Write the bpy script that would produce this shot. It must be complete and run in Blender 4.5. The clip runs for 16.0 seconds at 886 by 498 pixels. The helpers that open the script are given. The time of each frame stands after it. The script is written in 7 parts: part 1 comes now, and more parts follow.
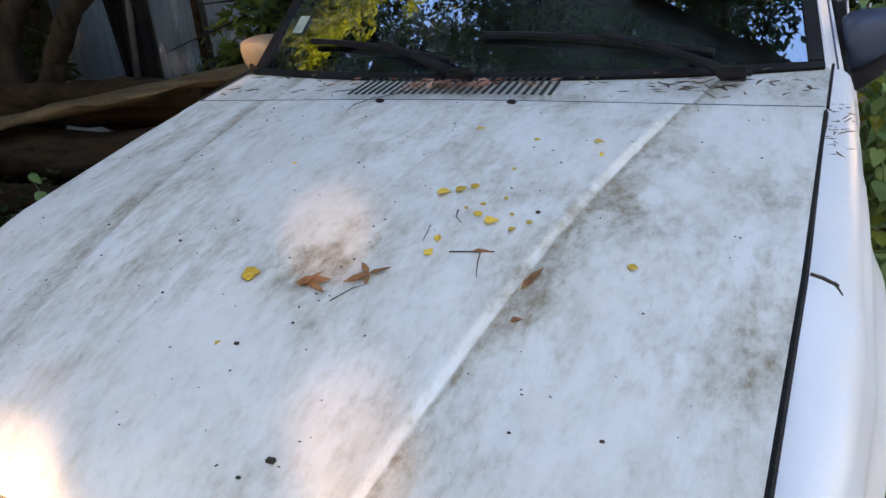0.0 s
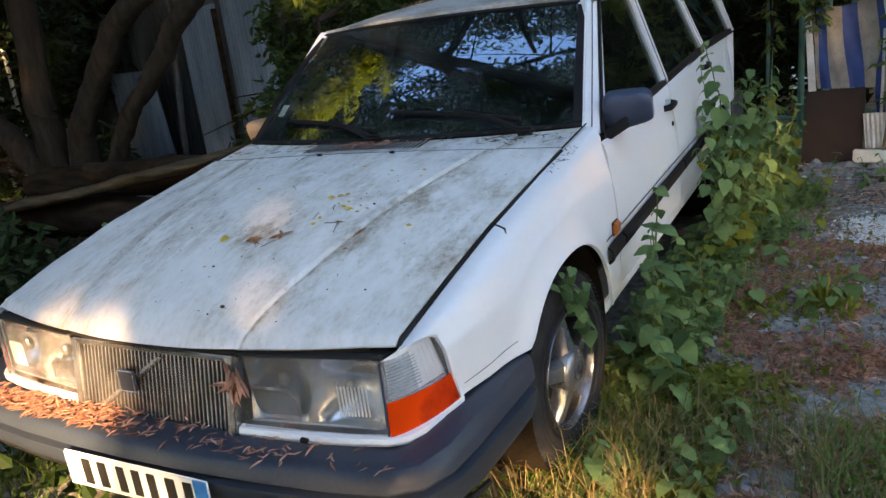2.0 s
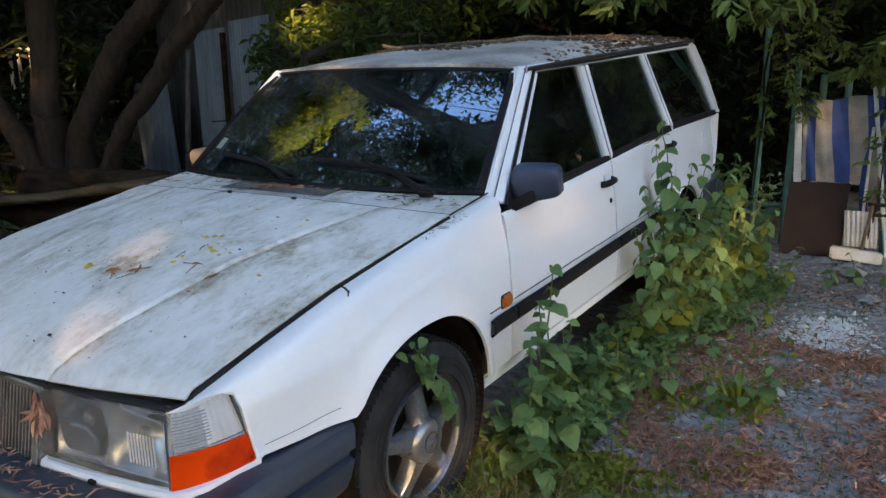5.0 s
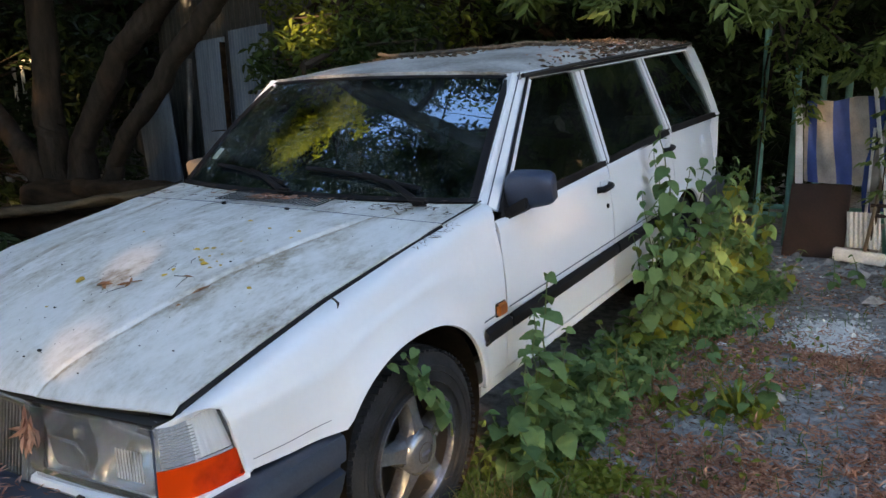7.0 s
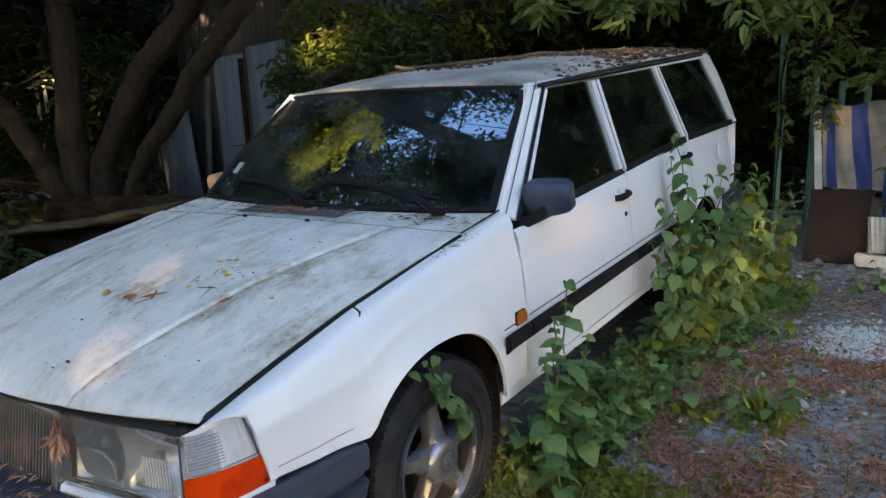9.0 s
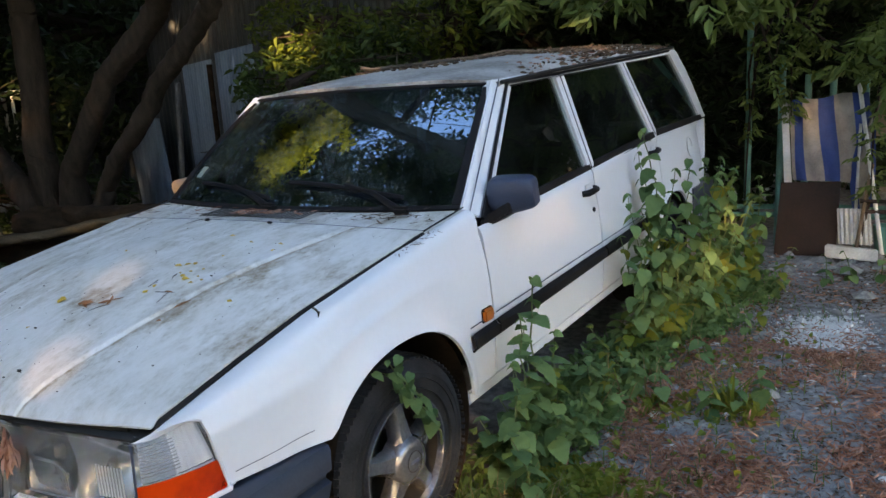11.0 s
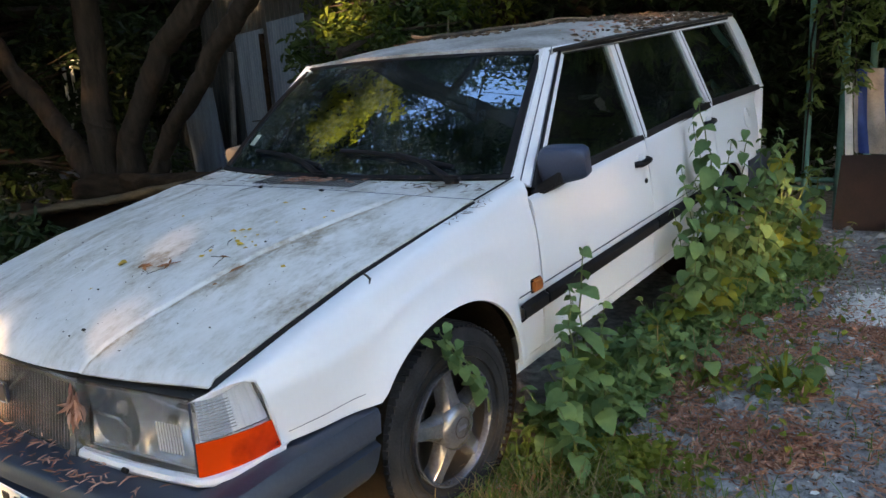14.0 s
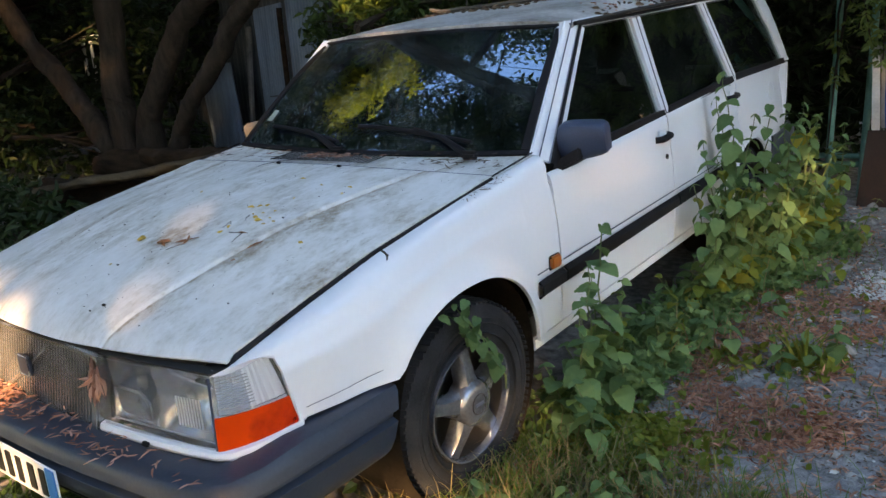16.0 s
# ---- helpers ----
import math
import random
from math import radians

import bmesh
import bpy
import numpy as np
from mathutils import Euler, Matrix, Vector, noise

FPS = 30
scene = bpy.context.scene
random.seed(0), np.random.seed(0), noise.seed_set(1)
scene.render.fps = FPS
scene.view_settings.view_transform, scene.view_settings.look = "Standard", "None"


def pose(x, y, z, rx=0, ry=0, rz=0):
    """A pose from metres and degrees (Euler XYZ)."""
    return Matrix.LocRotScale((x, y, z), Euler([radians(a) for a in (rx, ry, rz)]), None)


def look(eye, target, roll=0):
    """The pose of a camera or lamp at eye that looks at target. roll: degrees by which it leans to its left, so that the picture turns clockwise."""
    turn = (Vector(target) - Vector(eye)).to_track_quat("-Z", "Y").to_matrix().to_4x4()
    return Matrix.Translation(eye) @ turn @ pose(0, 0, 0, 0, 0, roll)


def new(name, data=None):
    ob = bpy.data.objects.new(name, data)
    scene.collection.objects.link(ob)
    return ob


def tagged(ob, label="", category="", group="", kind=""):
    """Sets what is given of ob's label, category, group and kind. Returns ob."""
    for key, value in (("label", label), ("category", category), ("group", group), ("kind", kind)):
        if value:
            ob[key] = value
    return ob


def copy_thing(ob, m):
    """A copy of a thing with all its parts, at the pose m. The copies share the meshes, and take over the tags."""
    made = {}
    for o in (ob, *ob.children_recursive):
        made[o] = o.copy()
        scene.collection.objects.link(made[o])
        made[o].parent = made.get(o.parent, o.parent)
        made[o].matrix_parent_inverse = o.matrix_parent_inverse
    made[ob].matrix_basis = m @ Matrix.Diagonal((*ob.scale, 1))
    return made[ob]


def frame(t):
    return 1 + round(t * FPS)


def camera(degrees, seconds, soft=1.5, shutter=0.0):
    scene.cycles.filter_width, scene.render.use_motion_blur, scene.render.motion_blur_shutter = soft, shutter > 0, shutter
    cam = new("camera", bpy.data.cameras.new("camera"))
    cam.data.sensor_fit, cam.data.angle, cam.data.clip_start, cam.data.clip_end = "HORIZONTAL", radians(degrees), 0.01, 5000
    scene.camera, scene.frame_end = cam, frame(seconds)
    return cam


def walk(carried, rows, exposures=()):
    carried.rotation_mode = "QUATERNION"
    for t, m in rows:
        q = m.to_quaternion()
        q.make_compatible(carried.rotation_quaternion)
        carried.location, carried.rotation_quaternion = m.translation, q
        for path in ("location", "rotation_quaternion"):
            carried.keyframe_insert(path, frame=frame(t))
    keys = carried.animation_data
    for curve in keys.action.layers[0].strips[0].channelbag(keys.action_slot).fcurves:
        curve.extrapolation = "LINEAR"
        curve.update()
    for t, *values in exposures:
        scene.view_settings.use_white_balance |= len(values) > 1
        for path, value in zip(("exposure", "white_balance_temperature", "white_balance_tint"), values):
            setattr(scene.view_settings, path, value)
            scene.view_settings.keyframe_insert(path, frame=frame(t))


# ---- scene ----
cam = camera(59.9, 16.0)
PATH = [
    (0, (0.734, -0.382, 1.319), (-0.101, 1.269, 0.561), -5.3),
    (0.5, (0.975, -0.643, 1.386), (0.207, 1.092, 0.752), -5.3),
    (1, (1.163, -0.935, 1.423), (0.539, 0.89, 0.894), -5.5),
    (1.5, (1.392, -1.123, 1.404), (0.694, 0.685, 0.912), -4.5),
    (2, (1.615, -1.137, 1.387), (0.659, 0.529, 0.828), -7.5),
    (2.5, (1.728, -1.03, 1.394), (0.777, 0.618, 0.778), -5.7),
    (3, (1.878, -0.993, 1.381), (0.749, 0.535, 0.758), -6.0),
    (3.5, (1.891, -0.946, 1.415), (0.828, 0.652, 0.855), -4.0),
    (4, (1.928, -0.887, 1.414), (1.026, 0.826, 0.912), -2.0),
    (4.2, (1.952, -0.87, 1.401), (0.929, 0.781, 0.926), -1.0),
    (6.3, (2.065, -0.838, 1.439), (1.019, 0.809, 0.997), -1.2),
    (6.5, (2.06, -0.822, 1.431), (1.017, 0.826, 0.99), -1.7),
    (7, (2.059, -0.819, 1.425), (1.005, 0.821, 0.979), -1.9),
    (7.5, (2.061, -0.822, 1.421), (0.993, 0.804, 0.956), -2.1),
    (8, (2.057, -0.823, 1.421), (0.986, 0.8, 0.953), -2.3),
    (8.5, (2.072, -0.829, 1.424), (1.011, 0.803, 0.963), -2.3),
    (9, (2.063, -0.84, 1.419), (0.969, 0.783, 1.006), -2.9),
    (9.5, (2.084, -0.829, 1.419), (0.999, 0.801, 1.011), -3.0),
    (9.7, (2.092, -0.815, 1.406), (1.023, 0.825, 1.0), -3.1),
    (11.8, (2.108, -0.792, 1.39), (1.05, 0.854, 0.977), -4.3),
    (12, (2.109, -0.799, 1.393), (1.04, 0.836, 0.963), -4.0),
    (12.5, (2.109, -0.807, 1.394), (1.023, 0.811, 0.947), -3.8),
    (13, (2.115, -0.812, 1.389), (1.009, 0.793, 0.939), -4.0),
    (13.5, (2.106, -0.809, 1.386), (0.978, 0.777, 0.925), -3.9),
    (14, (2.1, -0.805, 1.385), (0.948, 0.761, 0.917), -4.1),
    (14.5, (2.103, -0.804, 1.385), (0.942, 0.753, 0.907), -4.2),
    (15, (2.102, -0.801, 1.386), (0.931, 0.743, 0.891), -4.3),
    (15.5, (2.098, -0.797, 1.386), (0.915, 0.733, 0.876), -4.5),
    (16, (2.094, -0.795, 1.385), (0.91, 0.728, 0.859), -4.3),
]
walk(cam, [(t, look(eye, target, roll)) for t, eye, target, roll in PATH], exposures=[(0, 3.58, 8600, 22), (0.5, 3.4, 8200, 19), (1.0, 3.32, 7900, 17), (2.0, 3.29, 7900, 17), (9.7, 3.29, 7900, 17), (12, 3.33, 7900, 17), (16, 3.32, 7900, 17)])

# ---- light ----
SUN_TO = Vector((0.50, -0.87, 0.30)).normalized()
world = bpy.data.worlds.new("world")
scene.world = world
world.use_nodes = True
wt = world.node_tree
sky = wt.nodes.new("ShaderNodeTexSky")
sky.sky_type, sky.sun_disc = "NISHITA", False
sky.dust_density, sky.air_density, sky.ozone_density = 0.3, 1.1, 2.2
sky.sun_elevation = math.asin(SUN_TO.z)
sky.sun_rotation = math.atan2(SUN_TO.x, SUN_TO.y)
wt.links.new(sky.outputs[0], wt.nodes["Background"].inputs[0])
wt.nodes["Background"].inputs[1].default_value = 0.15
sun = new("sun", bpy.data.lights.new("sun", "SUN"))
sun.data.energy, sun.data.angle, sun.data.color = 3.2, radians(0.9), (1.0, 0.68, 0.38)
sun.matrix_basis = look((0, 0, 20), tuple(Vector((0, 0, 20)) - SUN_TO))


# ---- materials ----
def links(m):
    m.use_nodes = True
    t = m.node_tree
    return t, t.nodes["Principled BSDF"]


def surface(name, a, b, rough=0.6, scale=6.0, fine=90.0, metal=0.0, bump=0.15, spread=0.5, stretch=(1, 1, 1), coat=0.0, spec=0.5, dots=None, per_object=0.0):
    """Two colours mixed by a coarse and a fine noise, with fine relief."""
    m = bpy.data.materials.new(name)
    t, p = links(m)
    n = t.nodes.new
    co = n("ShaderNodeTexCoord")
    mp = n("ShaderNodeMapping")
    mp.inputs["Scale"].default_value = stretch
    t.links.new(co.outputs["Object"], mp.inputs[0])
    n1, n2 = n("ShaderNodeTexNoise"), n("ShaderNodeTexNoise")
    n1.inputs["Scale"].default_value, n1.inputs["Detail"].default_value = scale, 6
    n2.inputs["Scale"].default_value, n2.inputs["Detail"].default_value = fine, 3
    t.links.new(mp.outputs[0], n1.inputs["Vector"])
    t.links.new(mp.outputs[0], n2.inputs["Vector"])
    mix = n("ShaderNodeMath")
    mix.operation = "MULTIPLY_ADD"
    mix.inputs[1].default_value = 0.35
    t.links.new(n2.outputs["Fac"], mix.inputs[0])
    sc = n("ShaderNodeMath")
    sc.operation = "MULTIPLY"
    sc.inputs[1].default_value = 0.65
    t.links.new(n1.outputs["Fac"], sc.inputs[0])
    t.links.new(sc.outputs[0], mix.inputs[2])
    ramp = n("ShaderNodeValToRGB")
    ramp.color_ramp.elements[0].position, ramp.color_ramp.elements[1].position = 0.5 - spread * 0.35, 0.5 + spread * 0.35
    ramp.color_ramp.elements[0].color, ramp.color_ramp.elements[1].color = (*a, 1), (*b, 1)
    t.links.new(mix.outputs[0], ramp.inputs[0])
    col = ramp.outputs[0]
    if per_object:
        oi = n("ShaderNodeObjectInfo")
        hsv = n("ShaderNodeHueSaturation")
        mr = n("ShaderNodeMapRange")
        mr.inputs[3].default_value, mr.inputs[4].default_value = 1 - per_object, 1 + per_object
        t.links.new(oi.outputs["Random"], mr.inputs[0])
        t.links.new(mr.outputs[0], hsv.inputs["Value"])
        t.links.new(col, hsv.inputs["Color"])
        col = hsv.outputs[0]
    t.links.new(col, p.inputs["Base Color"])
    p.inputs["Roughness"].default_value, p.inputs["Metallic"].default_value = rough, metal
    p.inputs["Coat Weight"].default_value = coat
    p.inputs["Specular IOR Level"].default_value = spec
    if bump:
        bp = n("ShaderNodeBump")
        bp.inputs["Strength"].default_value, bp.inputs["Distance"].default_value = bump, 0.01
        t.links.new(mix.outputs[0], bp.inputs["Height"])
        t.links.new(bp.outputs[0], p.inputs["Normal"])
    return m


def leafy(name, a, b, back=0.28, rough=0.5):
    """Leaves: each island its own tint, some light passes through."""
    m = bpy.data.materials.new(name)
    t, p = links(m)
    n = t.nodes.new
    g = n("ShaderNodeNewGeometry")
    ramp = n("ShaderNodeValToRGB")
    ramp.color_ramp.elements[0].color, ramp.color_ramp.elements[1].color = (*a, 1), (*b, 1)
    co, nz = n("ShaderNodeTexCoord"), n("ShaderNodeTexNoise")
    nz.inputs["Scale"].default_value = 40
    t.links.new(co.outputs["Object"], nz.inputs["Vector"])
    ad = n("ShaderNodeMath")
    ad.operation = "MULTIPLY_ADD"
    ad.inputs[1].default_value = 0.4
    t.links.new(nz.outputs["Fac"], ad.inputs[0])
    sc = n("ShaderNodeMath")
    sc.operation = "MULTIPLY_ADD"
    sc.inputs[1].default_value, sc.inputs[2].default_value = 0.75, -0.08
    oi, both, fr = n("ShaderNodeObjectInfo"), n("ShaderNodeMath"), n("ShaderNodeMath")
    fr.operation = "FRACT"
    t.links.new(g.outputs["Random Per Island"], both.inputs[0])
    t.links.new(oi.outputs["Random"], both.inputs[1])
    t.links.new(both.outputs[0], fr.inputs[0])
    t.links.new(fr.outputs[0], sc.inputs[0])
    t.links.new(sc.outputs[0], ad.inputs[2])
    t.links.new(ad.outputs[0], ramp.inputs[0])
    t.links.new(ramp.outputs[0], p.inputs["Base Color"])
    p.inputs["Roughness"].default_value = rough
    p.inputs["Specular IOR Level"].default_value = 0.22
    tr = n("ShaderNodeBsdfTranslucent")
    t.links.new(ramp.outputs[0], tr.inputs[0])
    mx = n("ShaderNodeMixShader")
    mx.inputs[0].default_value = back
    t.links.new(p.outputs[0], mx.inputs[1])
    t.links.new(tr.outputs[0], mx.inputs[2])
    t.links.new(mx.outputs[0], t.nodes["Material Output"].inputs[0])
    return m


def glass(name, tint, rough=0.0, dust=0.0, film=(0.42, 0.40, 0.34), mirror=0.045, sheen=(1, 1, 1)):
    """Pane: clear with a tint, mirrors more at a slant, a film of dust."""
    m = bpy.data.materials.new(name)
    m.use_nodes = True
    t = m.node_tree
    n = t.nodes.new
    tb, gl, fr, mx = n("ShaderNodeBsdfTransparent"), n("ShaderNodeBsdfGlossy"), n("ShaderNodeLayerWeight"), n("ShaderNodeMixShader")
    pw, ma = n("ShaderNodeMath"), n("ShaderNodeMath")
    pw.operation, ma.operation = "POWER", "MULTIPLY_ADD"
    pw.inputs[1].default_value = 5.0
    ma.inputs[1].default_value, ma.inputs[2].default_value = 1.0 - mirror, mirror
    fr.inputs[0].default_value = 0.5
    t.links.new(fr.outputs["Facing"], pw.inputs[0])
    t.links.new(pw.outputs[0], ma.inputs[0])
    tb.inputs[0].default_value = (*tint, 1)
    gl.inputs["Roughness"].default_value = rough
    gl.inputs["Color"].default_value = (*sheen, 1)
    t.links.new(ma.outputs[0], mx.inputs[0])
    t.links.new(tb.outputs[0], mx.inputs[1])
    t.links.new(gl.outputs[0], mx.inputs[2])
    last = mx.outputs[0]
    if dust:
        co, nz, rp = n("ShaderNodeTexCoord"), n("ShaderNodeTexNoise"), n("ShaderNodeMapRange")
        nz.inputs["Scale"].default_value, nz.inputs["Detail"].default_value = 5, 8
        rp.inputs[1].default_value, rp.inputs[2].default_value, rp.inputs[4].default_value = 0.35, 0.75, dust
        df, m2 = n("ShaderNodeBsdfDiffuse"), n("ShaderNodeMixShader")
        df.inputs[0].default_value = (*film, 1)
        t.links.new(co.outputs["Object"], nz.inputs["Vector"])
        t.links.new(nz.outputs["Fac"], rp.inputs[0])
        t.links.new(rp.outputs[0], m2.inputs[0])
        t.links.new(last, m2.inputs[1])
        t.links.new(df.outputs[0], m2.inputs[2])
        last = m2.outputs[0]
    t.links.new(last, t.nodes["Material Output"].inputs[0])
    return m


def hood_paint():
    """White paint with grey-green grime drawn out along the car, darker patches and fine specks."""
    m = bpy.data.materials.new("grimy white paint")
    t, p = links(m)
    n = t.nodes.new
    co = n("ShaderNodeTexCoord")

    def noise_at(scale, stretch, detail=8, rough=0.6):
        mp, nz = n("ShaderNodeMapping"), n("ShaderNodeTexNoise")
        mp.inputs["Scale"].default_value = stretch
        mp.inputs["Rotation"].default_value = (0, 0, radians(-8))
        nz.inputs["Scale"].default_value, nz.inputs["Detail"].default_value, nz.inputs["Roughness"].default_value = scale, detail, rough
        t.links.new(co.outputs["Object"], mp.inputs[0])
        t.links.new(mp.outputs[0], nz.inputs["Vector"])
        return nz.outputs["Fac"]

    def ranged(v, lo, hi, to):
        r = n("ShaderNodeMapRange")
        r.inputs[1].default_value, r.inputs[2].default_value, r.inputs[4].default_value = lo, hi, to
        t.links.new(v, r.inputs[0])
        return r.outputs[0]

    def math2(op, a, b):
        k = n("ShaderNodeMath")
        k.operation = op
        k.use_clamp = op == "ADD"
        for q, v in enumerate((a, b)):
            if isinstance(v, float):
                k.inputs[q].default_value = v
            else:
                t.links.new(v, k.inputs[q])
        return k.outputs[0]

    streak = ranged(noise_at(7, (1.9, 0.6, 1), 9, 0.68), 0.40, 0.70, 0.8)
    broad = ranged(noise_at(2.4, (1, 0.8, 1), 4), 0.30, 0.62, 1.0)
    grime = math2("MULTIPLY", streak, broad)
    fine = ranged(noise_at(42, (1.4, 0.7, 1), 5, 0.7), 0.46, 0.72, 0.45)
    grime = math2("ADD", math2("MULTIPLY", grime, 1.15), math2("MULTIPLY", fine, math2("ADD", broad, 0.15)))
    sep = n("ShaderNodeSeparateXYZ")
    t.links.new(co.outputs["Object"], sep.inputs[0])
    ab = n("ShaderNodeMath")
    ab.operation = "ABSOLUTE"
    t.links.new(sep.outputs[0], ab.inputs[0])
    # Dark band and line outside the crease: grime with the step's shade painted in.
    past = math2("SUBTRACT", math2("SUBTRACT", ab.outputs[0], math2("MULTIPLY", sep.outputs[1], 0.172)), 0.302)
    rise = ranged(past, 0.002, 0.010, 1.0)
    fall = n("ShaderNodeMapRange")
    fall.inputs[1].default_value, fall.inputs[2].default_value, fall.inputs[3].default_value, fall.inputs[4].default_value = 0.008, 0.07, 1.0, 0.0
    t.links.new(past, fall.inputs[0])
    band = math2("MULTIPLY", math2("MULTIPLY", rise, fall.outputs[0]), ranged(noise_at(9, (1.2, 0.7, 1), 7, 0.7), 0.30, 0.66, 0.78))
    grime = math2("ADD", grime, band)
    fold = n("ShaderNodeMapRange")
    fold.inputs[1].default_value, fold.inputs[2].default_value, fold.inputs[3].default_value, fold.inputs[4].default_value = 0.006, 0.018, 1.0, 0.0
    t.links.new(past, fold.inputs[0])
    grime = math2("ADD", grime, math2("MULTIPLY", math2("MULTIPLY", ranged(past, 0.003, 0.008, 1.0), fold.outputs[0]), math2("MULTIPLY", ranged(sep.outputs[0], -0.05, 0.05, 1.0), ranged(noise_at(30, (1, 0.5, 1), 5, 0.7), 0.30, 0.58, 0.95))))
    for (px, py), r, deep in (((0.47, 0.73), 0.14, 1.0), ((-0.02, 0.89), 0.13, 0.9), ((0.43, 0.45), 0.10, 0.55), ((0.25, 0.80), 0.13, 0.5), ((-0.35, 0.75), 0.25, 0.4), ((0.40, 0.56), 0.10, 0.5), ((0.35, 0.20), 0.09, 0.6), ((0.70, 0.85), 0.12, 0.6), ((0.69, 0.45), 0.09, 0.4), ((0.1, 0.5), 0.2, 0.35), ((-0.16, 1.02), 0.13, 0.8), ((0.07, 0.47), 0.09, 0.6), ((0.52, 0.92), 0.12, 0.8)):
        sub, ln = n("ShaderNodeVectorMath"), n("ShaderNodeVectorMath")
        sub.operation, ln.operation = "SUBTRACT", "LENGTH"
        sub.inputs[1].default_value = (px, py, 0.88)
        t.links.new(co.outputs["Object"], sub.inputs[0])
        t.links.new(sub.outputs[0], ln.inputs[0])
        near = n("ShaderNodeMapRange")
        near.inputs[1].default_value, near.inputs[2].default_value, near.inputs[3].default_value, near.inputs[4].default_value = 0.02, r, 1.0, 0.0
        t.links.new(ln.outputs["Value"], near.inputs[0])
        grime = math2("ADD", grime, math2("MULTIPLY", math2("MULTIPLY", near.outputs[0], ranged(noise_at(16, (1.6, 0.8, 1)), 0.39, 0.59, 1.1)), deep))
    grime = math2("MULTIPLY", grime, math2("ADD", ranged(noise_at(60, (1.2, 0.8, 1), 4, 0.7), 0.30, 0.68, 0.55), 0.50))
    ramp = n("ShaderNodeValToRGB")
    ramp.color_ramp.elements[0].color = (0.69, 0.683, 0.668, 1)
    ramp.color_ramp.elements[1].color = (0.25, 0.195, 0.135, 1)
    e = ramp.color_ramp.elements.new(0.35)
    e.color = (0.53, 0.513, 0.472, 1)
    t.links.new(grime, ramp.inputs[0])
    t.links.new(ramp.outputs[0], p.inputs["Base Color"])
    rr = ranged(grime, 0.0, 0.6, 0.75)
    add = math2("ADD", math2("MULTIPLY", rr, 0.5), 0.36)
    t.links.new(add, p.inputs["Roughness"])
    bp = n("ShaderNodeBump")
    bp.inputs["Strength"].default_value, bp.inputs["Distance"].default_value = 0.12, 0.003
    t.links.new(grime, bp.inputs["Height"])
    t.links.new(bp.outputs[0], p.inputs["Normal"])
    return m


PAINT = surface("white car paint", (0.67, 0.685, 0.715), (0.745, 0.76, 0.79), 0.38, 2.0, 60, bump=0.03, coat=0.35, spread=0.9)
HOOD = hood_paint()
ROOFP = surface("dirty roof paint", (0.10, 0.082, 0.062), (0.60, 0.60, 0.59), 0.5, 4.0, 50, bump=0.1, spread=0.62)
PLASTIC = surface("worn dark plastic", (0.013, 0.021, 0.036), (0.040, 0.052, 0.074), 0.42, 3, 120, bump=0.1, spread=1.0, spec=0.35)
RUBBER = surface("black rubber", (0.006, 0.006, 0.007), (0.017, 0.017, 0.019), 0.6, 8, 160, bump=0.1, spec=0.12)
TYRE = surface("tyre rubber", (0.009, 0.010, 0.013), (0.031, 0.033, 0.037), 0.75, 10, 200, bump=0.3, spec=0.15)
GREYP = surface("grey mirror plastic", (0.020, 0.033, 0.066), (0.038, 0.056, 0.098), 0.5, 6, 150, bump=0.1)
BEIGEP = surface("pale beige mirror plastic", (0.085, 0.075, 0.066), (0.13, 0.115, 0.10), 0.6, 6, 150, bump=0.1)
CHROME = surface("dull chrome", (0.20, 0.205, 0.21), (0.48, 0.48, 0.48), 0.26, 12, 90, metal=0.8, bump=0.05)
ALLOY = surface("weathered alloy", (0.09, 0.105, 0.135), (0.25, 0.275, 0.315), 0.19, 9, 110, metal=0.65, bump=0.08)
REFL = surface("hazed lamp reflector", (0.36, 0.375, 0.39), (0.66, 0.68, 0.70), 0.2, 7, 60, metal=0.8, bump=0.1)
SILVER = surface("lamp reflector", (0.7, 0.7, 0.7), (0.9, 0.9, 0.9), 0.25, 5, 50, metal=1.0, bump=0.1)
MUD = surface("muddy wheel well", (0.010, 0.008, 0.006), (0.030, 0.023, 0.017), 0.95, 9, 70, bump=0.5, spec=0.08)
# Near-black: puts the shade of cavities, gaps and the underside into the colour.
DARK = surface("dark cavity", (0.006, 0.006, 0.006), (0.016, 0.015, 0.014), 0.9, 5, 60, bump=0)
TRIMI = surface("dark cabin trim", (0.012, 0.013, 0.015), (0.03, 0.03, 0.034), 0.7, 5, 100, bump=0.1)
# The blue sheen puts the mirrored sky's blue into the gloss colour.
GLASS = glass("windscreen glass", (0.34, 0.38, 0.36), 0.0, 0.13, (0.20, 0.27, 0.27), 0.31, (0.54, 0.76, 1.0))
# Green-grey film: dust, with the panes' faint reflections put into its colour.
SGLASS = glass("side glass", (0.32, 0.37, 0.35), 0.0, 0.05, (0.16, 0.19, 0.17), 0.035)
# Paler teal on the channel paints the line of light it reflects.
GUIDE = surface("pale teal window channel", (0.16, 0.22, 0.22), (0.30, 0.36, 0.36), 0.4, 8, 90, bump=0.05)
LENS = glass("clear lens", (0.97, 0.97, 0.97), 0.03, 0.18, (0.60, 0.62, 0.64))
AMBERG = glass("amber lens", (1.0, 0.14, 0.010), 0.05, 2.2, (0.66, 0.052, 0.007))
AMBER = surface("amber marker", (0.32, 0.075, 0.010), (0.48, 0.12, 0.014), 0.3, 30, 200, bump=0.2, coat=0.3)
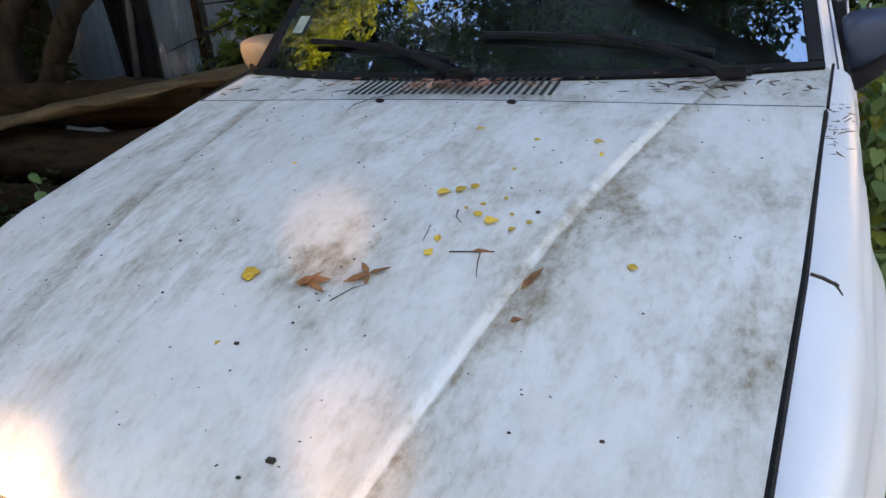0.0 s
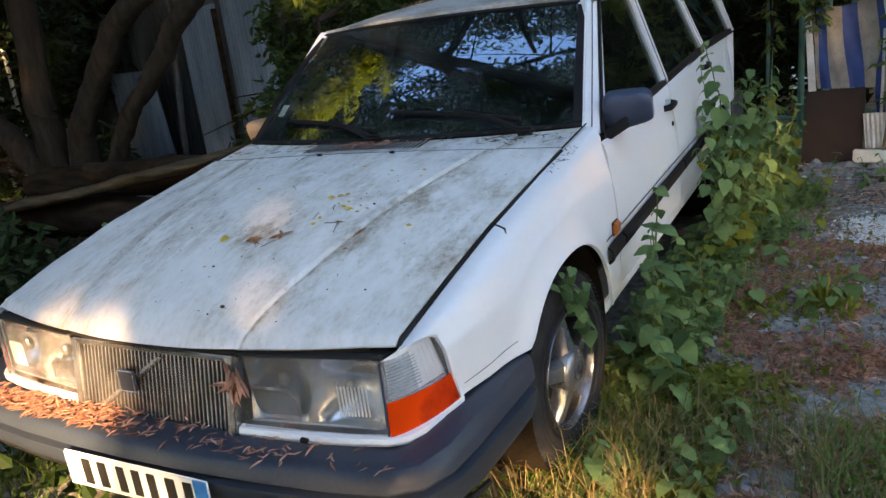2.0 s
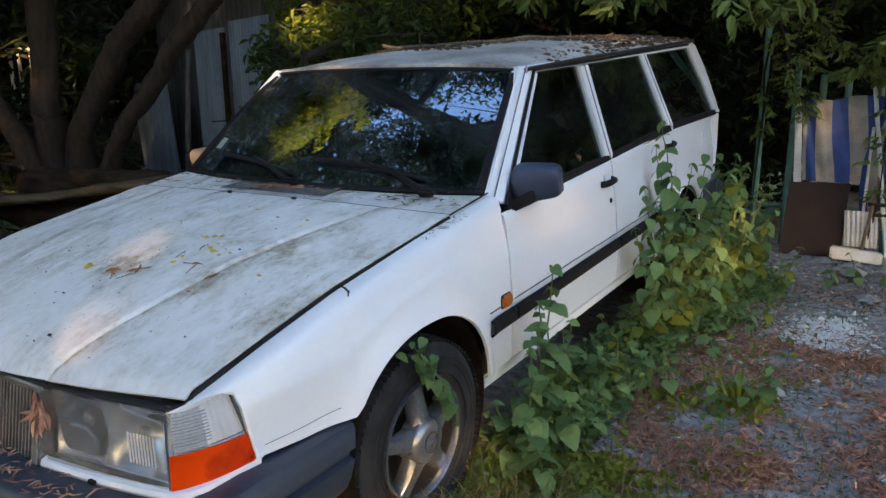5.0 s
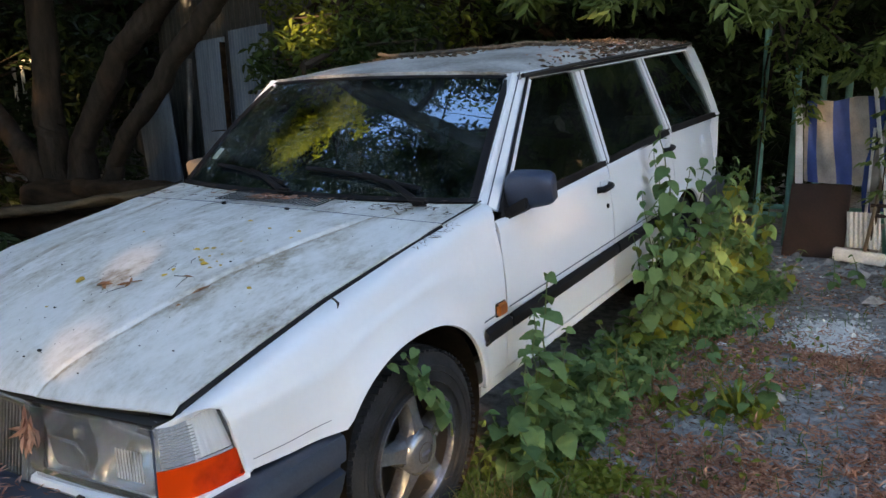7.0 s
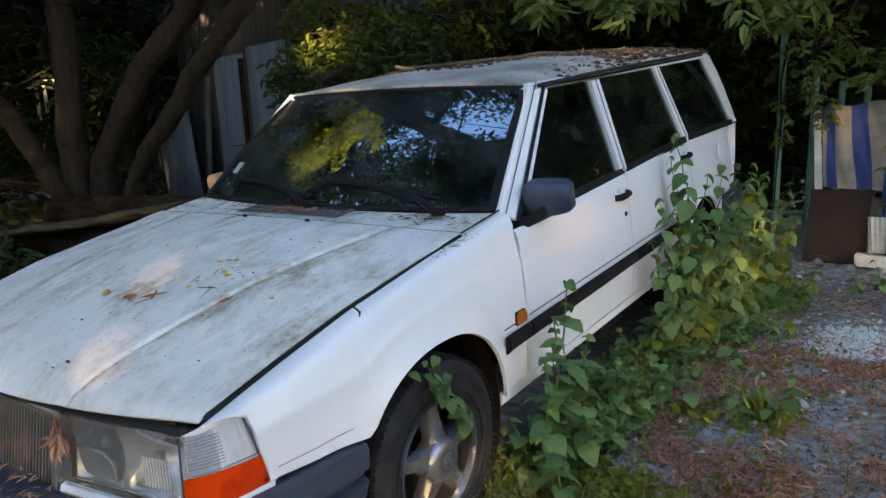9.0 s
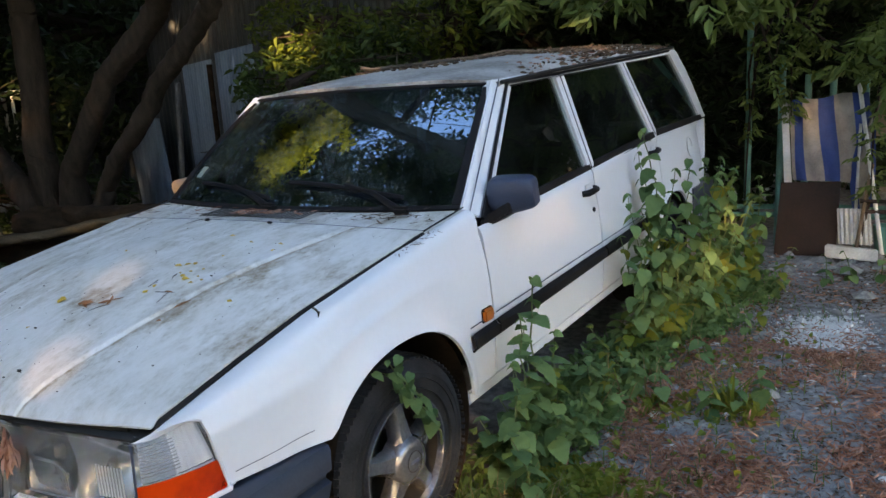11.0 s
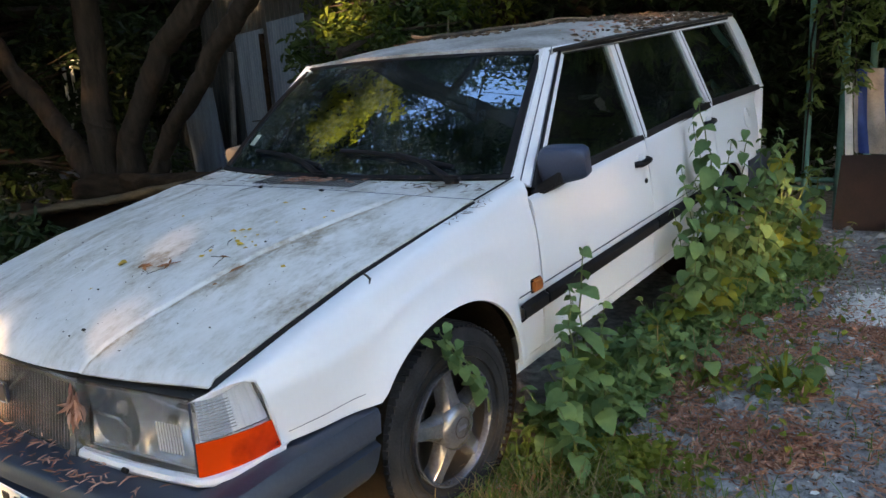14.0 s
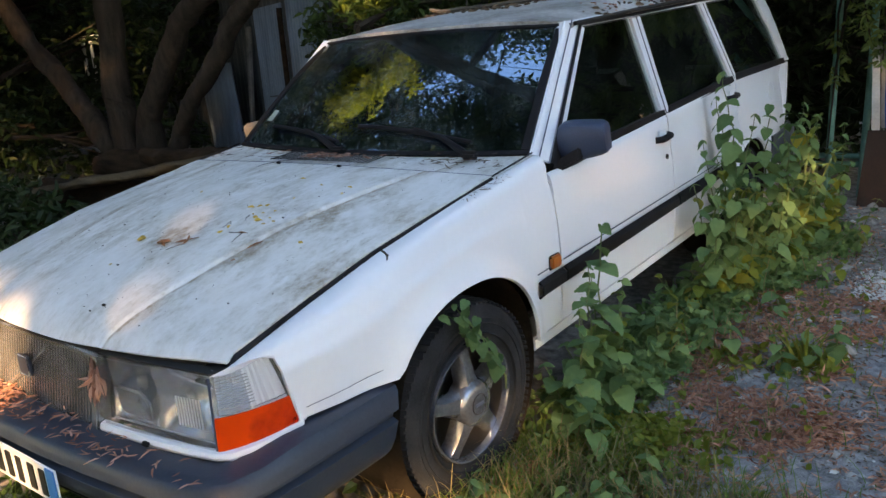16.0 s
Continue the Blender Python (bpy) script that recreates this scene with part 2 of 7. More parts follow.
PLATE = surface("number plate white", (0.68, 0.68, 0.68), (0.8, 0.8, 0.8), 0.35, 6, 60, bump=0)
# Pale diffuse tones stand in for the light the silvered facets mirror.
FACET = surface("bluish lamp reflector", (0.34, 0.39, 0.46), (0.56, 0.61, 0.68), 0.2, 14, 60, metal=0.2, bump=0.05)
CLEARR = surface("bright lamp reflector", (0.72, 0.75, 0.79), (0.86, 0.88, 0.91), 0.2, 9, 60, metal=0.12, bump=0.05)
STICKER = surface("faded sticker", (0.20, 0.24, 0.20), (0.34, 0.38, 0.33), 0.5, 20, 90, bump=0)
INK = surface("black ink", (0.01, 0.01, 0.01), (0.02, 0.02, 0.02), 0.5, 6, 60, bump=0)
PALEBLUE = surface("faded plate blue", (0.20, 0.36, 0.56), (0.32, 0.48, 0.66), 0.4, 6, 60, bump=0)
BLUE = surface("plate blue", (0.02, 0.16, 0.46), (0.04, 0.26, 0.60), 0.4, 6, 60, bump=0)


# ---- mesh helpers ----
def part(name, bm, material, parent=None, label="", smooth=True):
    me = bpy.data.meshes.new(name)
    bmesh.ops.recalc_face_normals(bm, faces=bm.faces)
    bm.to_mesh(me)
    bm.free()
    me.materials.append(material)
    if smooth:
        me.shade_smooth()
        me.set_sharp_from_angle(angle=radians(38))
    ob = new(name, me)
    if parent:
        ob.parent = parent
    if label:
        ob["label"] = label
    return ob


def thing(name, label, category, group="", kind=""):
    return tagged(new(name), label, category, group, kind)


def sheet(P, th=0.012):
    """A solid sheet from a grid of points."""
    P = np.asarray(P, float)
    m, n = P.shape[:2]
    gu, gv = np.gradient(P, axis=0), np.gradient(P, axis=1)
    N = np.cross(gu, gv)
    N /= np.linalg.norm(N, axis=2, keepdims=True) + 1e-9
    Q = P - N * th
    bm = bmesh.new()
    a = [[bm.verts.new(P[i, j]) for j in range(n)] for i in range(m)]
    b = [[bm.verts.new(Q[i, j]) for j in range(n)] for i in range(m)]
    for i in range(m - 1):
        for j in range(n - 1):
            bm.faces.new((a[i][j], a[i + 1][j], a[i + 1][j + 1], a[i][j + 1]))
            bm.faces.new((b[i][j], b[i][j + 1], b[i + 1][j + 1], b[i + 1][j]))
    rim = [(i, 0) for i in range(m)] + [(m - 1, j) for j in range(1, n)] + [(i, n - 1) for i in range(m - 2, -1, -1)] + [(0, j) for j in range(n - 2, 0, -1)]
    for k in range(len(rim)):
        (i, j), (p, q) = rim[k], rim[(k + 1) % len(rim)]
        bm.faces.new((a[i][j], b[i][j], b[p][q], a[p][q]))
    return bm


def prism(points, vec, bevel=0.0):
    bm = bmesh.new()
    lo = [bm.verts.new(p) for p in points]
    hi = [bm.verts.new(Vector(p) + Vector(vec)) for p in points]
    bm.faces.new(lo)
    bm.faces.new(hi[::-1])
    for k in range(len(lo)):
        q = (k + 1) % len(lo)
        bm.faces.new((lo[k], hi[k], hi[q], lo[q]))
    if bevel:
        bmesh.ops.bevel(bm, geom=list(bm.edges), offset=bevel, segments=2, affect="EDGES")
    return bm


def tube(points, radii, n=8, bm=None, flat=1.0):
    bm = bm or bmesh.new()
    pts = [Vector(p) for p in points]
    if not isinstance(radii, (list, tuple)):
        radii = [radii] * len(pts)
    radii = [float(r) for r in radii]
    rings = []
    for k, p in enumerate(pts):
        d = (pts[min(k + 1, len(pts) - 1)] - pts[max(k - 1, 0)]).normalized()
        s = d.cross(Vector((0, 0, 1)))
        s = s.normalized() if s.length > 1e-3 else Vector((1, 0, 0))
        u = s.cross(d)
        rings.append([bm.verts.new(p + radii[k] * (math.cos(w) * s + flat * math.sin(w) * u)) for w in (2 * math.pi * i / n for i in range(n))])
    for a, b in zip(rings, rings[1:]):
        for i in range(n):
            bm.faces.new((a[i], a[(i + 1) % n], b[(i + 1) % n], b[i]))
    bm.faces.new(rings[0][::-1])
    bm.faces.new(rings[-1])
    return bm


def box(c, size, bevel=0.006, m=None, bm=None):
    keep = bm or bmesh.new()
    b = bmesh.new()
    bmesh.ops.create_cube(b, size=1)
    bmesh.ops.scale(b, vec=size, verts=b.verts)
    if bevel:
        bmesh.ops.bevel(b, geom=list(b.edges), offset=min(bevel, 0.45 * min(size)), segments=2, affect="EDGES")
    bmesh.ops.transform(b, matrix=Matrix.Translation(c) @ (m or Matrix()), verts=b.verts)
    me = bpy.data.meshes.new("tmp")
    b.to_mesh(me)
    b.free()
    keep.from_mesh(me)
    bpy.data.meshes.remove(me)
    return keep


def lathe(profile, n, centre, axis="x", bm=None):
    """A ring turned about an axis through centre: profile of (radius, along)."""
    bm = bm or bmesh.new()
    c = Vector(centre)
    rows = []
    for r, h in profile:
        row = []
        for i in range(n):
            w = 2 * math.pi * i / n
            v = Vector((h, r * math.cos(w), r * math.sin(w))) if axis == "x" else Vector((r * math.cos(w), r * math.sin(w), h))
            row.append(bm.verts.new(c + v))
        rows.append(row)
    for a, b in zip(rows, rows[1:]):
        for i in range(n):
            bm.faces.new((a[i], a[(i + 1) % n], b[(i + 1) % n], b[i]))
    return bm


def lerp(table, v):
    return float(np.interp(v, [a for a, _ in table], [b for _, b in table]))


# ---- the estate car: front at y = 0, rear at y = 4.7, its left side at x > 0 ----
GAP_X = [(0.15, 0.722), (0.64, 0.745), (1.44, 0.765)]
GAP_Z = [(0.15, 0.736), (0.40, 0.805), (0.64, 0.866), (1.00, 0.928), (1.44, 0.995)]
MID_Z = [(0.07, 0.700), (0.10, 0.735), (0.16, 0.772), (0.25, 0.808), (0.43, 0.862), (0.61, 0.908), (0.87, 0.952), (1.10, 0.975), (1.45, 0.990)]
BELT = [(1.44, 0.925), (1.58, 0.932), (2.50, 0.995), (3.50, 1.070), (4.60, 1.100)]
SIDE_X = [(0.20, 0.778), (0.28, 0.797), (0.40, 0.824), (0.60, 0.846), (1.00, 0.854), (3.80, 0.854), (4.30, 0.848), (4.55, 0.822), (4.70, 0.765)]
WHEELS = (0.92, 3.69)
ARCH_W, ARCH_H, ARCH_BASE = 0.342, 0.316, 0.385


def top_z(y):
    return 1.385 + 0.06 * (y - 2.0)


def glass_x(y, z):
    b = lerp(BELT, y)
    return 0.80 - 0.145 * (z - b) / (top_z(y) - b)


def sill_z(y):
    return 0.385 + 0.02 * (y - 1.3)


def arch_w(y, w):
    """The arch of the front wheel reaches further ahead of its hub."""
    return ARCH_W + 0.050 * (y < w < 2)


def arch_z(y, base):
    """The lower edge of a side panel, raised over the wheels."""
    z = base
    for w in WHEELS:
        d = abs(y - w) / arch_w(y, w)
        if d < 1:
            z = max(z, ARCH_BASE + 0.02 * (w > 2) + ARCH_H * (1 - d ** 2.2) ** 0.47)
    return z


def flare(y, z):
    f = 0.0
    for w in WHEELS:
        d = math.hypot((y - w) / arch_w(y, w), (z - ARCH_BASE) / ARCH_H)
        f += 0.024 * math.exp(-(((d - 1.0) / 0.16) ** 2))
    return f


def spaced(a, b, n, *dense):
    """Stations from a to b, packed round the given values."""
    s = set(np.linspace(a, b, n).round(4))
    for d in dense:
        s |= {round(d + k, 4) for k in (-0.03, -0.018, -0.01, -0.004, 0.0, 0.004, 0.01, 0.018, 0.03) if a < d + k < b}
    return sorted(s)


def hood_z(x, y):
    mid, edge, half = lerp(MID_Z, y), lerp([(0.07, 0.698)] + GAP_Z, y), lerp(GAP_X, y)
    u = abs(x) / half
    z = mid + (edge - mid) * u * u
    crease = 0.288 + 0.172 * y
    z += 0.0075 * (1 / (1 + math.exp(min(60, (abs(x) - crease - 0.012) / 0.0020))) - 0.5) * min(1, max(0, (y - 0.06) / 0.1)) * min(1, max(0, (1.13 - y) / 0.05))
    return z


car = thing("estate_car", "dirty white estate car overgrown by weeds, hood ajar", "car")

# hood, bowed in front, with two long creases
xs = sorted(set(np.linspace(-1, 1, 41).round(3)) | {s * round(v, 3) for s in (-1, 1) for v in np.linspace(0.38, 0.72, 120)})
P = []
for v in np.linspace(0, 1, 46) ** 1.25:
    row = []
    for u in xs:
        y0 = 0.072 + 0.085 * abs(u) ** 2.4
        y1 = 1.150 + 0.050 * u * u
        y = y0 + (y1 - y0) * v
        x = u * (lerp(GAP_X, y) - 0.004)
        z = hood_z(x, y)
        if v < 0.02:
            z = hood_z(x, y + 0.01) - 0.012
        row.append((x, y, z))
    P.append(row)
hood_rim = P
part("hood", sheet(P, -0.005), HOOD, car, "dirty white hood with two creases")
for k in (0, -1):
    part("hood_gap_strip", tube([Vector(row[k]) + Vector((math.copysign(0.0015, row[k][0]), 0.002, -0.0125)) for row in hood_rim[1:]], 0.0075, 6), RUBBER, car, "black rubber along the hood edge")
# Near-black tube paints the shade below the hood's front lip.
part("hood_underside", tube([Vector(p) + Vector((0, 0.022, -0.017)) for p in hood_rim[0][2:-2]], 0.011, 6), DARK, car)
# cowl in front of the windscreen
P = []
for v in np.linspace(0, 1, 6):
    row = []
    for u in np.linspace(-1, 1, 31):
        y0, y1 = 1.155 + 0.050 * u * u, 1.372 + 0.075 * u * u
        y = y0 + (y1 - y0) * v
        row.append((u * lerp(GAP_X, y), y, hood_z(u * lerp(GAP_X, y), y) - 0.012))
    P.append(row)
# No seal here: a thin grey tube draws the shadow gap behind the hood.
part("hood_gap_strip", tube([Vector(p) + Vector((0, 0.003, 0.0)) for p in hood_rim[-1]], 0.0012, 6), GREYP, car)
cowl = part("cowl", sheet(P, -0.012), HOOD, car, "white cowl panel littered with needles")
# Raised near-black strips: the dark inside the vent slots is painted on.
for k in range(27):
    x0 = -0.290 + k * 0.0195
    za, zb = hood_z(x0, 1.205) - 0.0002, hood_z(x0, 1.355) - 0.0002
    slot = prism([(x0, 1.205, za), (x0 + 0.0075, 1.205, za), (x0 - 0.0085, 1.355, zb), (x0 - 0.016, 1.355, zb)], (0, 0, 0.002))
    part("vent_slot_shade", slot, DARK, cowl, smooth=False)
for s in (1, -1):
    part("cowl_gap", tube([(s * (lerp(GAP_X, y) + 0.002), y, hood_z(lerp(GAP_X, y), y) - 0.001) for y in np.linspace(1.20, 1.44, 9)], 0.0030, 6), RUBBER, car)
for x0 in (-0.155, 0.163):
    part("washer_nozzle", box((x0, 1.128, hood_z(x0, 1.128) + 0.004), (0.022, 0.014, 0.01), 0.004), RUBBER, car)


def lean_in(y, z):
    """How far the flanks lean in above the waist."""
    return 0.024 * min(1, max(0, (y - 0.3) / 0.4)) * max(0, (z - 0.62) / 0.26) ** 1.5


def fender_rows(v):
    out = []
    for j in range(20):
        y0 = 0.152 + 0.094 * min(1, j / 4) ** 1.2 + 0.030 * max(0, j - 4) / 15
        y = y0 + (1.452 - y0) * v
        g, x0, xs_ = lerp(GAP_Z, y), lerp(GAP_X, y) + 0.003, lerp(SIDE_X, y)
        g -= 0.012 + 0.011 * max(0, 1 - y / 1.1)
        front = min(1, max(0, 1 - (y - 0.15) / 0.4))
        if j < 5:
            k = j / 4
            xe = xs_ - 0.012 - lean_in(y, g - 0.075)
            x = x0 + (xe - x0) * math.sin(k * math.pi / 2) ** 0.9
            z = g - (0.075 - 0.060 * front) * (1 - math.cos(k * math.pi / 2)) ** (1.3 + 1.1 * front)
        else:
            zt = g - 0.075 + 0.060 * front
            zb = arch_z(y, 0.548 if y < 0.7 else sill_z(y) + 0.012)
            z = zt + (zb - zt) * (j - 4) / 15
            x = xs_ - 0.012 * max(0, 1 - (j - 4) / 3) - 0.06 * max(0, 0.5 - z) ** 1.3 + flare(y, z) - lean_in(y, z)
        out.append((x, y, z))
    return out


def panel_rows(y, base):
    b, out = lerp(BELT, y), []
    zb = arch_z(y, base)
    for j in range(19):
        if j < 5:
            k = j / 4
            x = 0.806 + (lerp(SIDE_X, y) - 0.004 - lean_in(y, b - 0.094) - 0.806) * math.sin(k * math.pi / 2)
            z = b - 0.004 - 0.09 * (1 - math.cos(k * math.pi / 2))
        else:
            z = b - 0.094 + (zb - b + 0.094) * (j - 4) / 14
            x = lerp(SIDE_X, y) - 0.004 * max(0, 1 - (j - 4) / 3) - 0.10 * max(0, 0.52 - z) ** 1.3 + flare(y, z) - lean_in(y, z)
        out.append((x, y, z))
    return out


def rounded(c, half, power, m):
    """A box with softly rounded faces."""
    bm = bmesh.new()
    bmesh.ops.create_uvsphere(bm, u_segments=28, v_segments=16, radius=1)
    for v in bm.verts:
        k = sum(abs(q) ** power for q in v.co) ** (-1 / power)
        v.co = Vector(c) + m @ Vector([q * k * h for q, h in zip(v.co, half)])
    return bm


def side_poly(pts, s, th=0.03, out=0.0):
    """A flat piece on the slanted plane of the side windows, from (y, z) corners."""
    return prism([(s * (glass_x(y, z) + out), y, z) for y, z in pts], (-s * th, 0, 0))


for s in (1, -1):
    stations = [(y - 0.152) / 1.3 for y in spaced(0.152, 1.452, 50, 0.535, 0.575, 1.262)]
    P = [[(s * x, y, z) for x, y, z in fender_rows(v)] for v in stations]
    fender = part("fender", sheet(P, -0.012 * s), PAINT, car)
    for name, a, b, n in (("front_door", 1.462, 2.524, 26), ("rear_door", 2.534, 3.52, 40), ("quarter_panel", 3.53, 4.66, 44)):
        ys = spaced(a, b, n, WHEELS[1] - ARCH_W, WHEELS[1] + ARCH_W)
        P = [[(s * x, y, z) for x, y, z in panel_rows(y, sill_z(y) + (0.02 if "door" in name else 0.0))] for y in ys]
        panel = part(name, sheet(P, -0.012 * s), PAINT, car)
        if "door" in name:
            yh = b - 0.085
            zh = lerp(BELT, yh) - 0.09
            xh = s * (lerp(SIDE_X, yh) - 0.002 - lean_in(yh, zh))
            recess = box((xh, yh + 0.005, zh + 0.012), (0.012, 0.09, 0.055), 0.018)
            part("handle_recess", recess, PAINT, panel)
            grip = tube([(xh, yh - 0.065, zh - 0.002), (xh + s * 0.022, yh - 0.045, zh), (xh + s * 0.026, yh, zh + 0.003), (xh + s * 0.022, yh + 0.05, zh + 0.006), (xh, yh + 0.068, zh + 0.008)], [0.014, 0.015, 0.015, 0.015, 0.014], 10)
            part("handle", grip, RUBBER, panel, "black door handle")
            if name == "front_door":
                part("lock", lathe([(0.0, 0.006), (0.011, 0.006), (0.012, 0.0)], 12, (s * (0.853 - lean_in(yh, zh - 0.085)), yh + 0.03, zh - 0.085)), RUBBER, panel)
        if name == "quarter_panel" and s > 0:
            part("fuel_flap_rim", tube([(0.853 - lean_in(4.2, 0.93 + 0.06 * math.sin(w)), 4.20 + 0.055 * math.cos(w), 0.93 + 0.06 * math.sin(w)) for w in np.linspace(0, 5.2, 18)], 0.004, 6), PAINT, panel)
    part("fender_seam", tube([(s * (lerp(SIDE_X, y) + flare(y, 0.575) + 0.0005), y, 0.573 + 0.012 * (y - 0.3) / 0.23) for y in np.linspace(0.30, 0.525, 9)], 0.0009, 5), GREYP, car)
    # sill, rubbing strip, marker
    part("sill", prism([(s * 0.83, 1.295, sill_z(1.26)), (s * 0.83, 3.34, sill_z(3.3)), (s * 0.83, 3.34, sill_z(3.3) - 0.05), (s * 0.83, 1.295, sill_z(1.26) - 0.05)], (-s * 0.12, 0, 0), 0.008), PAINT, car)
    strip = [(1.285, 1.452), (1.465, 2.52), (2.536, 3.30)]
    for a, b in strip:
        P = [[(s * (0.857 + (0.0 if j in (0, 4) else 0.014) + flare(y, 0.56)), y, 0.588 + 0.034 * (y - 1.25) - 0.0125 * j) for j in range(5)] for y in np.linspace(a, b, 12)]
        part("rubbing_strip", sheet(P, 0.008 * s), RUBBER, car, "black side rubbing strip")
        P = [[(s * (0.8585 + flare(y, 0.61)), y, 0.618 + 0.034 * (y - 1.25) - 0.003 * j) for j in range(2)] for y in np.linspace(a, b, 12)]
        part("body_line", sheet(P, 0.003 * s), GREYP, car)
    marker = part("side_marker", box((s * 0.860, 1.405, 0.632), (0.02, 0.062, 0.044), 0.006), AMBER, car, "amber side marker lamp")
    part("marker_rim", box((s * 0.856, 1.405, 0.632), (0.012, 0.067, 0.049), 0.004), RUBBER, marker)
    # pillars and window frames
    a_pillar = prism([(s * 0.757, 1.440, 0.985), (s * 0.797, 1.500, 0.950), (s * 0.668, 1.995, 1.400), (s * 0.648, 1.925, 1.420)], (-s * 0.05, 0.015, -0.01), 0.004)
    part("a_pillar", a_pillar, PAINT, car)
    part("pillar_groove", tube([(s * 0.779, 1.466, 0.976), (s * 0.720, 1.715, 1.205), (s * 0.661, 1.955, 1.418)], 0.0022, 6), GREYP, car)
    part("pillar_seal", tube([(s * 0.803, 1.508, 0.945), (s * 0.672, 2.004, 1.402), (s * 0.664, 2.5, top_z(2.5) + 0.012), (s * 0.664, 3.5, top_z(3.5) + 0.012), (s * 0.664, 4.3, top_z(4.3) + 0.012)], 0.007, 8), RUBBER, car)
    part("door_frame", side_poly([(1.518, 0.945), (1.552, 0.940), (2.054, 1.384), (2.018, 1.404)], s, 0.03, 0.007), PAINT, car)
    part("b_pillar", side_poly([(2.512, 0.995), (2.588, 1.0), (2.606, 1.418), (2.512, 1.410)], s, 0.04, 0.003), PAINT, car)
    part("pillar_seam", side_poly([(2.548, 0.995), (2.554, 0.995), (2.566, 1.415), (2.560, 1.415)], s, 0.006, 0.005), RUBBER, car)
    part("c_pillar", side_poly([(3.482, 1.062), (3.568, 1.066), (3.462, 1.470), (3.378, 1.464)], s, 0.04, 0.003), PAINT, car)
    part("pillar_seam", side_poly([(3.522, 1.065), (3.528, 1.065), (3.430, 1.468), (3.424, 1.468)], s, 0.006, 0.005), RUBBER, car)
    part("d_pillar", side_poly([(4.520, 1.092), (4.655, 1.092), (4.645, 1.18), (4.615, 1.30), (4.570, 1.42), (4.500, 1.530), (4.440, 1.548), (4.330, 1.522), (4.44, 1.33)], s, 0.06, 0.003), PAINT, car)
    part("roof_rail", side_poly([(1.955, 1.388), (4.46, top_z(4.46) - 0.010), (4.46, top_z(4.46) + 0.03), (1.93, 1.415)], s, 0.04, 0.006), PAINT, car)
    for name, pts in (("front_side_window", [(1.548, 0.925), (2.515, 0.985), (2.515, 1.41), (2.04, 1.395)]), ("rear_side_window", [(2.59, 0.990), (3.48, 1.055), (3.385, 1.468), (2.602, 1.42)]), ("cargo_window", [(3.563, 1.06), (4.53, 1.085), (4.45, 1.33), (4.34, 1.525), (3.458, 1.475)])):
        pane = part(name, side_poly(pts, s, 0.004, -0.012), SGLASS, car, smooth=False)
        pane.visible_shadow = False
        lo0, lo1 = pts[0], pts[1]
        part("window_seal", side_poly([(lo0[0] - 0.03, lo0[1] - 0.004), (lo1[0] + 0.02, lo1[1] - 0.004), (lo1[0] + 0.02, lo1[1] + 0.028), (lo0[0], lo0[1] + 0.028)], s, 0.02, 0.006), RUBBER, pane)
        up1 = pts[2]
        part("window_guide", side_poly([(lo1[0] - 0.034, lo1[1]), (lo1[0] - 0.022, lo1[1]), (up1[0] - 0.022, up1[1]), (up1[0] - 0.034, up1[1])], s, 0.008, -0.003), GUIDE, pane)
    # door mirror
    shell = rounded((s * 0.866 if s > 0 else -0.842, 1.625, 1.006), (0.088, 0.056, 0.072) if s > 0 else (0.068, 0.055, 0.062), 5.5, Euler((radians(6), 0, s * radians(12))).to_matrix())
    for v in shell.verts:
        low = max(0.0, 1.02 - v.co.z) / 0.09
        v.co.z += low * 0.030 * min(1, max(0, (abs(v.co.x) - 0.80) / 0.14))
        v.co.y += 0.016 * low
    mirror = part("door_mirror", shell, GREYP if s > 0 else BEIGEP, car, "blue-grey plastic door mirror" if s > 0 else "pale beige door mirror")
    part("mirror_glass", prism([(s * 0.805, 1.674, 0.955), (s * 0.905, 1.690, 0.955), (s * 0.905, 1.686, 1.045), (s * 0.805, 1.670, 1.045)], (0, 0.008, 0)), SILVER, mirror)
    part("mirror_foot", prism([(s * 0.80, 1.535, 0.905), (s * 0.80, 1.67, 0.91), (s * 0.885, 1.65, 0.955), (s * 0.875, 1.57, 0.95)], (0, 0, 0.045), 0.006), RUBBER, mirror)
    part("mirror_sail", side_poly([(1.505, 0.93), (1.735, 0.935), (1.72, 1.02), (1.60, 1.010)], s, 0.015, 0.010), RUBBER, mirror)

# roof
ROOF_M = [(1.90, 1.434), (2.2, 1.482), (2.7, 1.529), (3.4, 1.571), (4.2, 1.598), (4.5, 1.585)]
P = []
for v in np.linspace(0, 1, 20):
    row = []
    for u in np.linspace(-1, 1, 25):
        y = 1.885 + 0.055 * u * u + (4.48 - 1.885 - 0.08 * u * u) * v
        e = top_z(y) + 0.024
        z = e + (lerp(ROOF_M, y) - e) * (1 - abs(u) ** 4.0)
        row.append((u * (0.668 - 0.01 * v), y, z))
    P.append(row)
part("roof", sheet(P, -0.02), ROOFP, car, "white roof stained with leaf dirt")
for s in (1, -1):
    part("roof_gutter", tube([(s * 0.676, 1.95, 1.405), (s * 0.672, 2.5, top_z(2.5) + 0.03), (s * 0.668, 3.4, top_z(3.4) + 0.03), (s * 0.662, 4.40, top_z(4.4) + 0.03)], 0.0085, 8), DARK, car, "dark dirt-filled roof gutter")


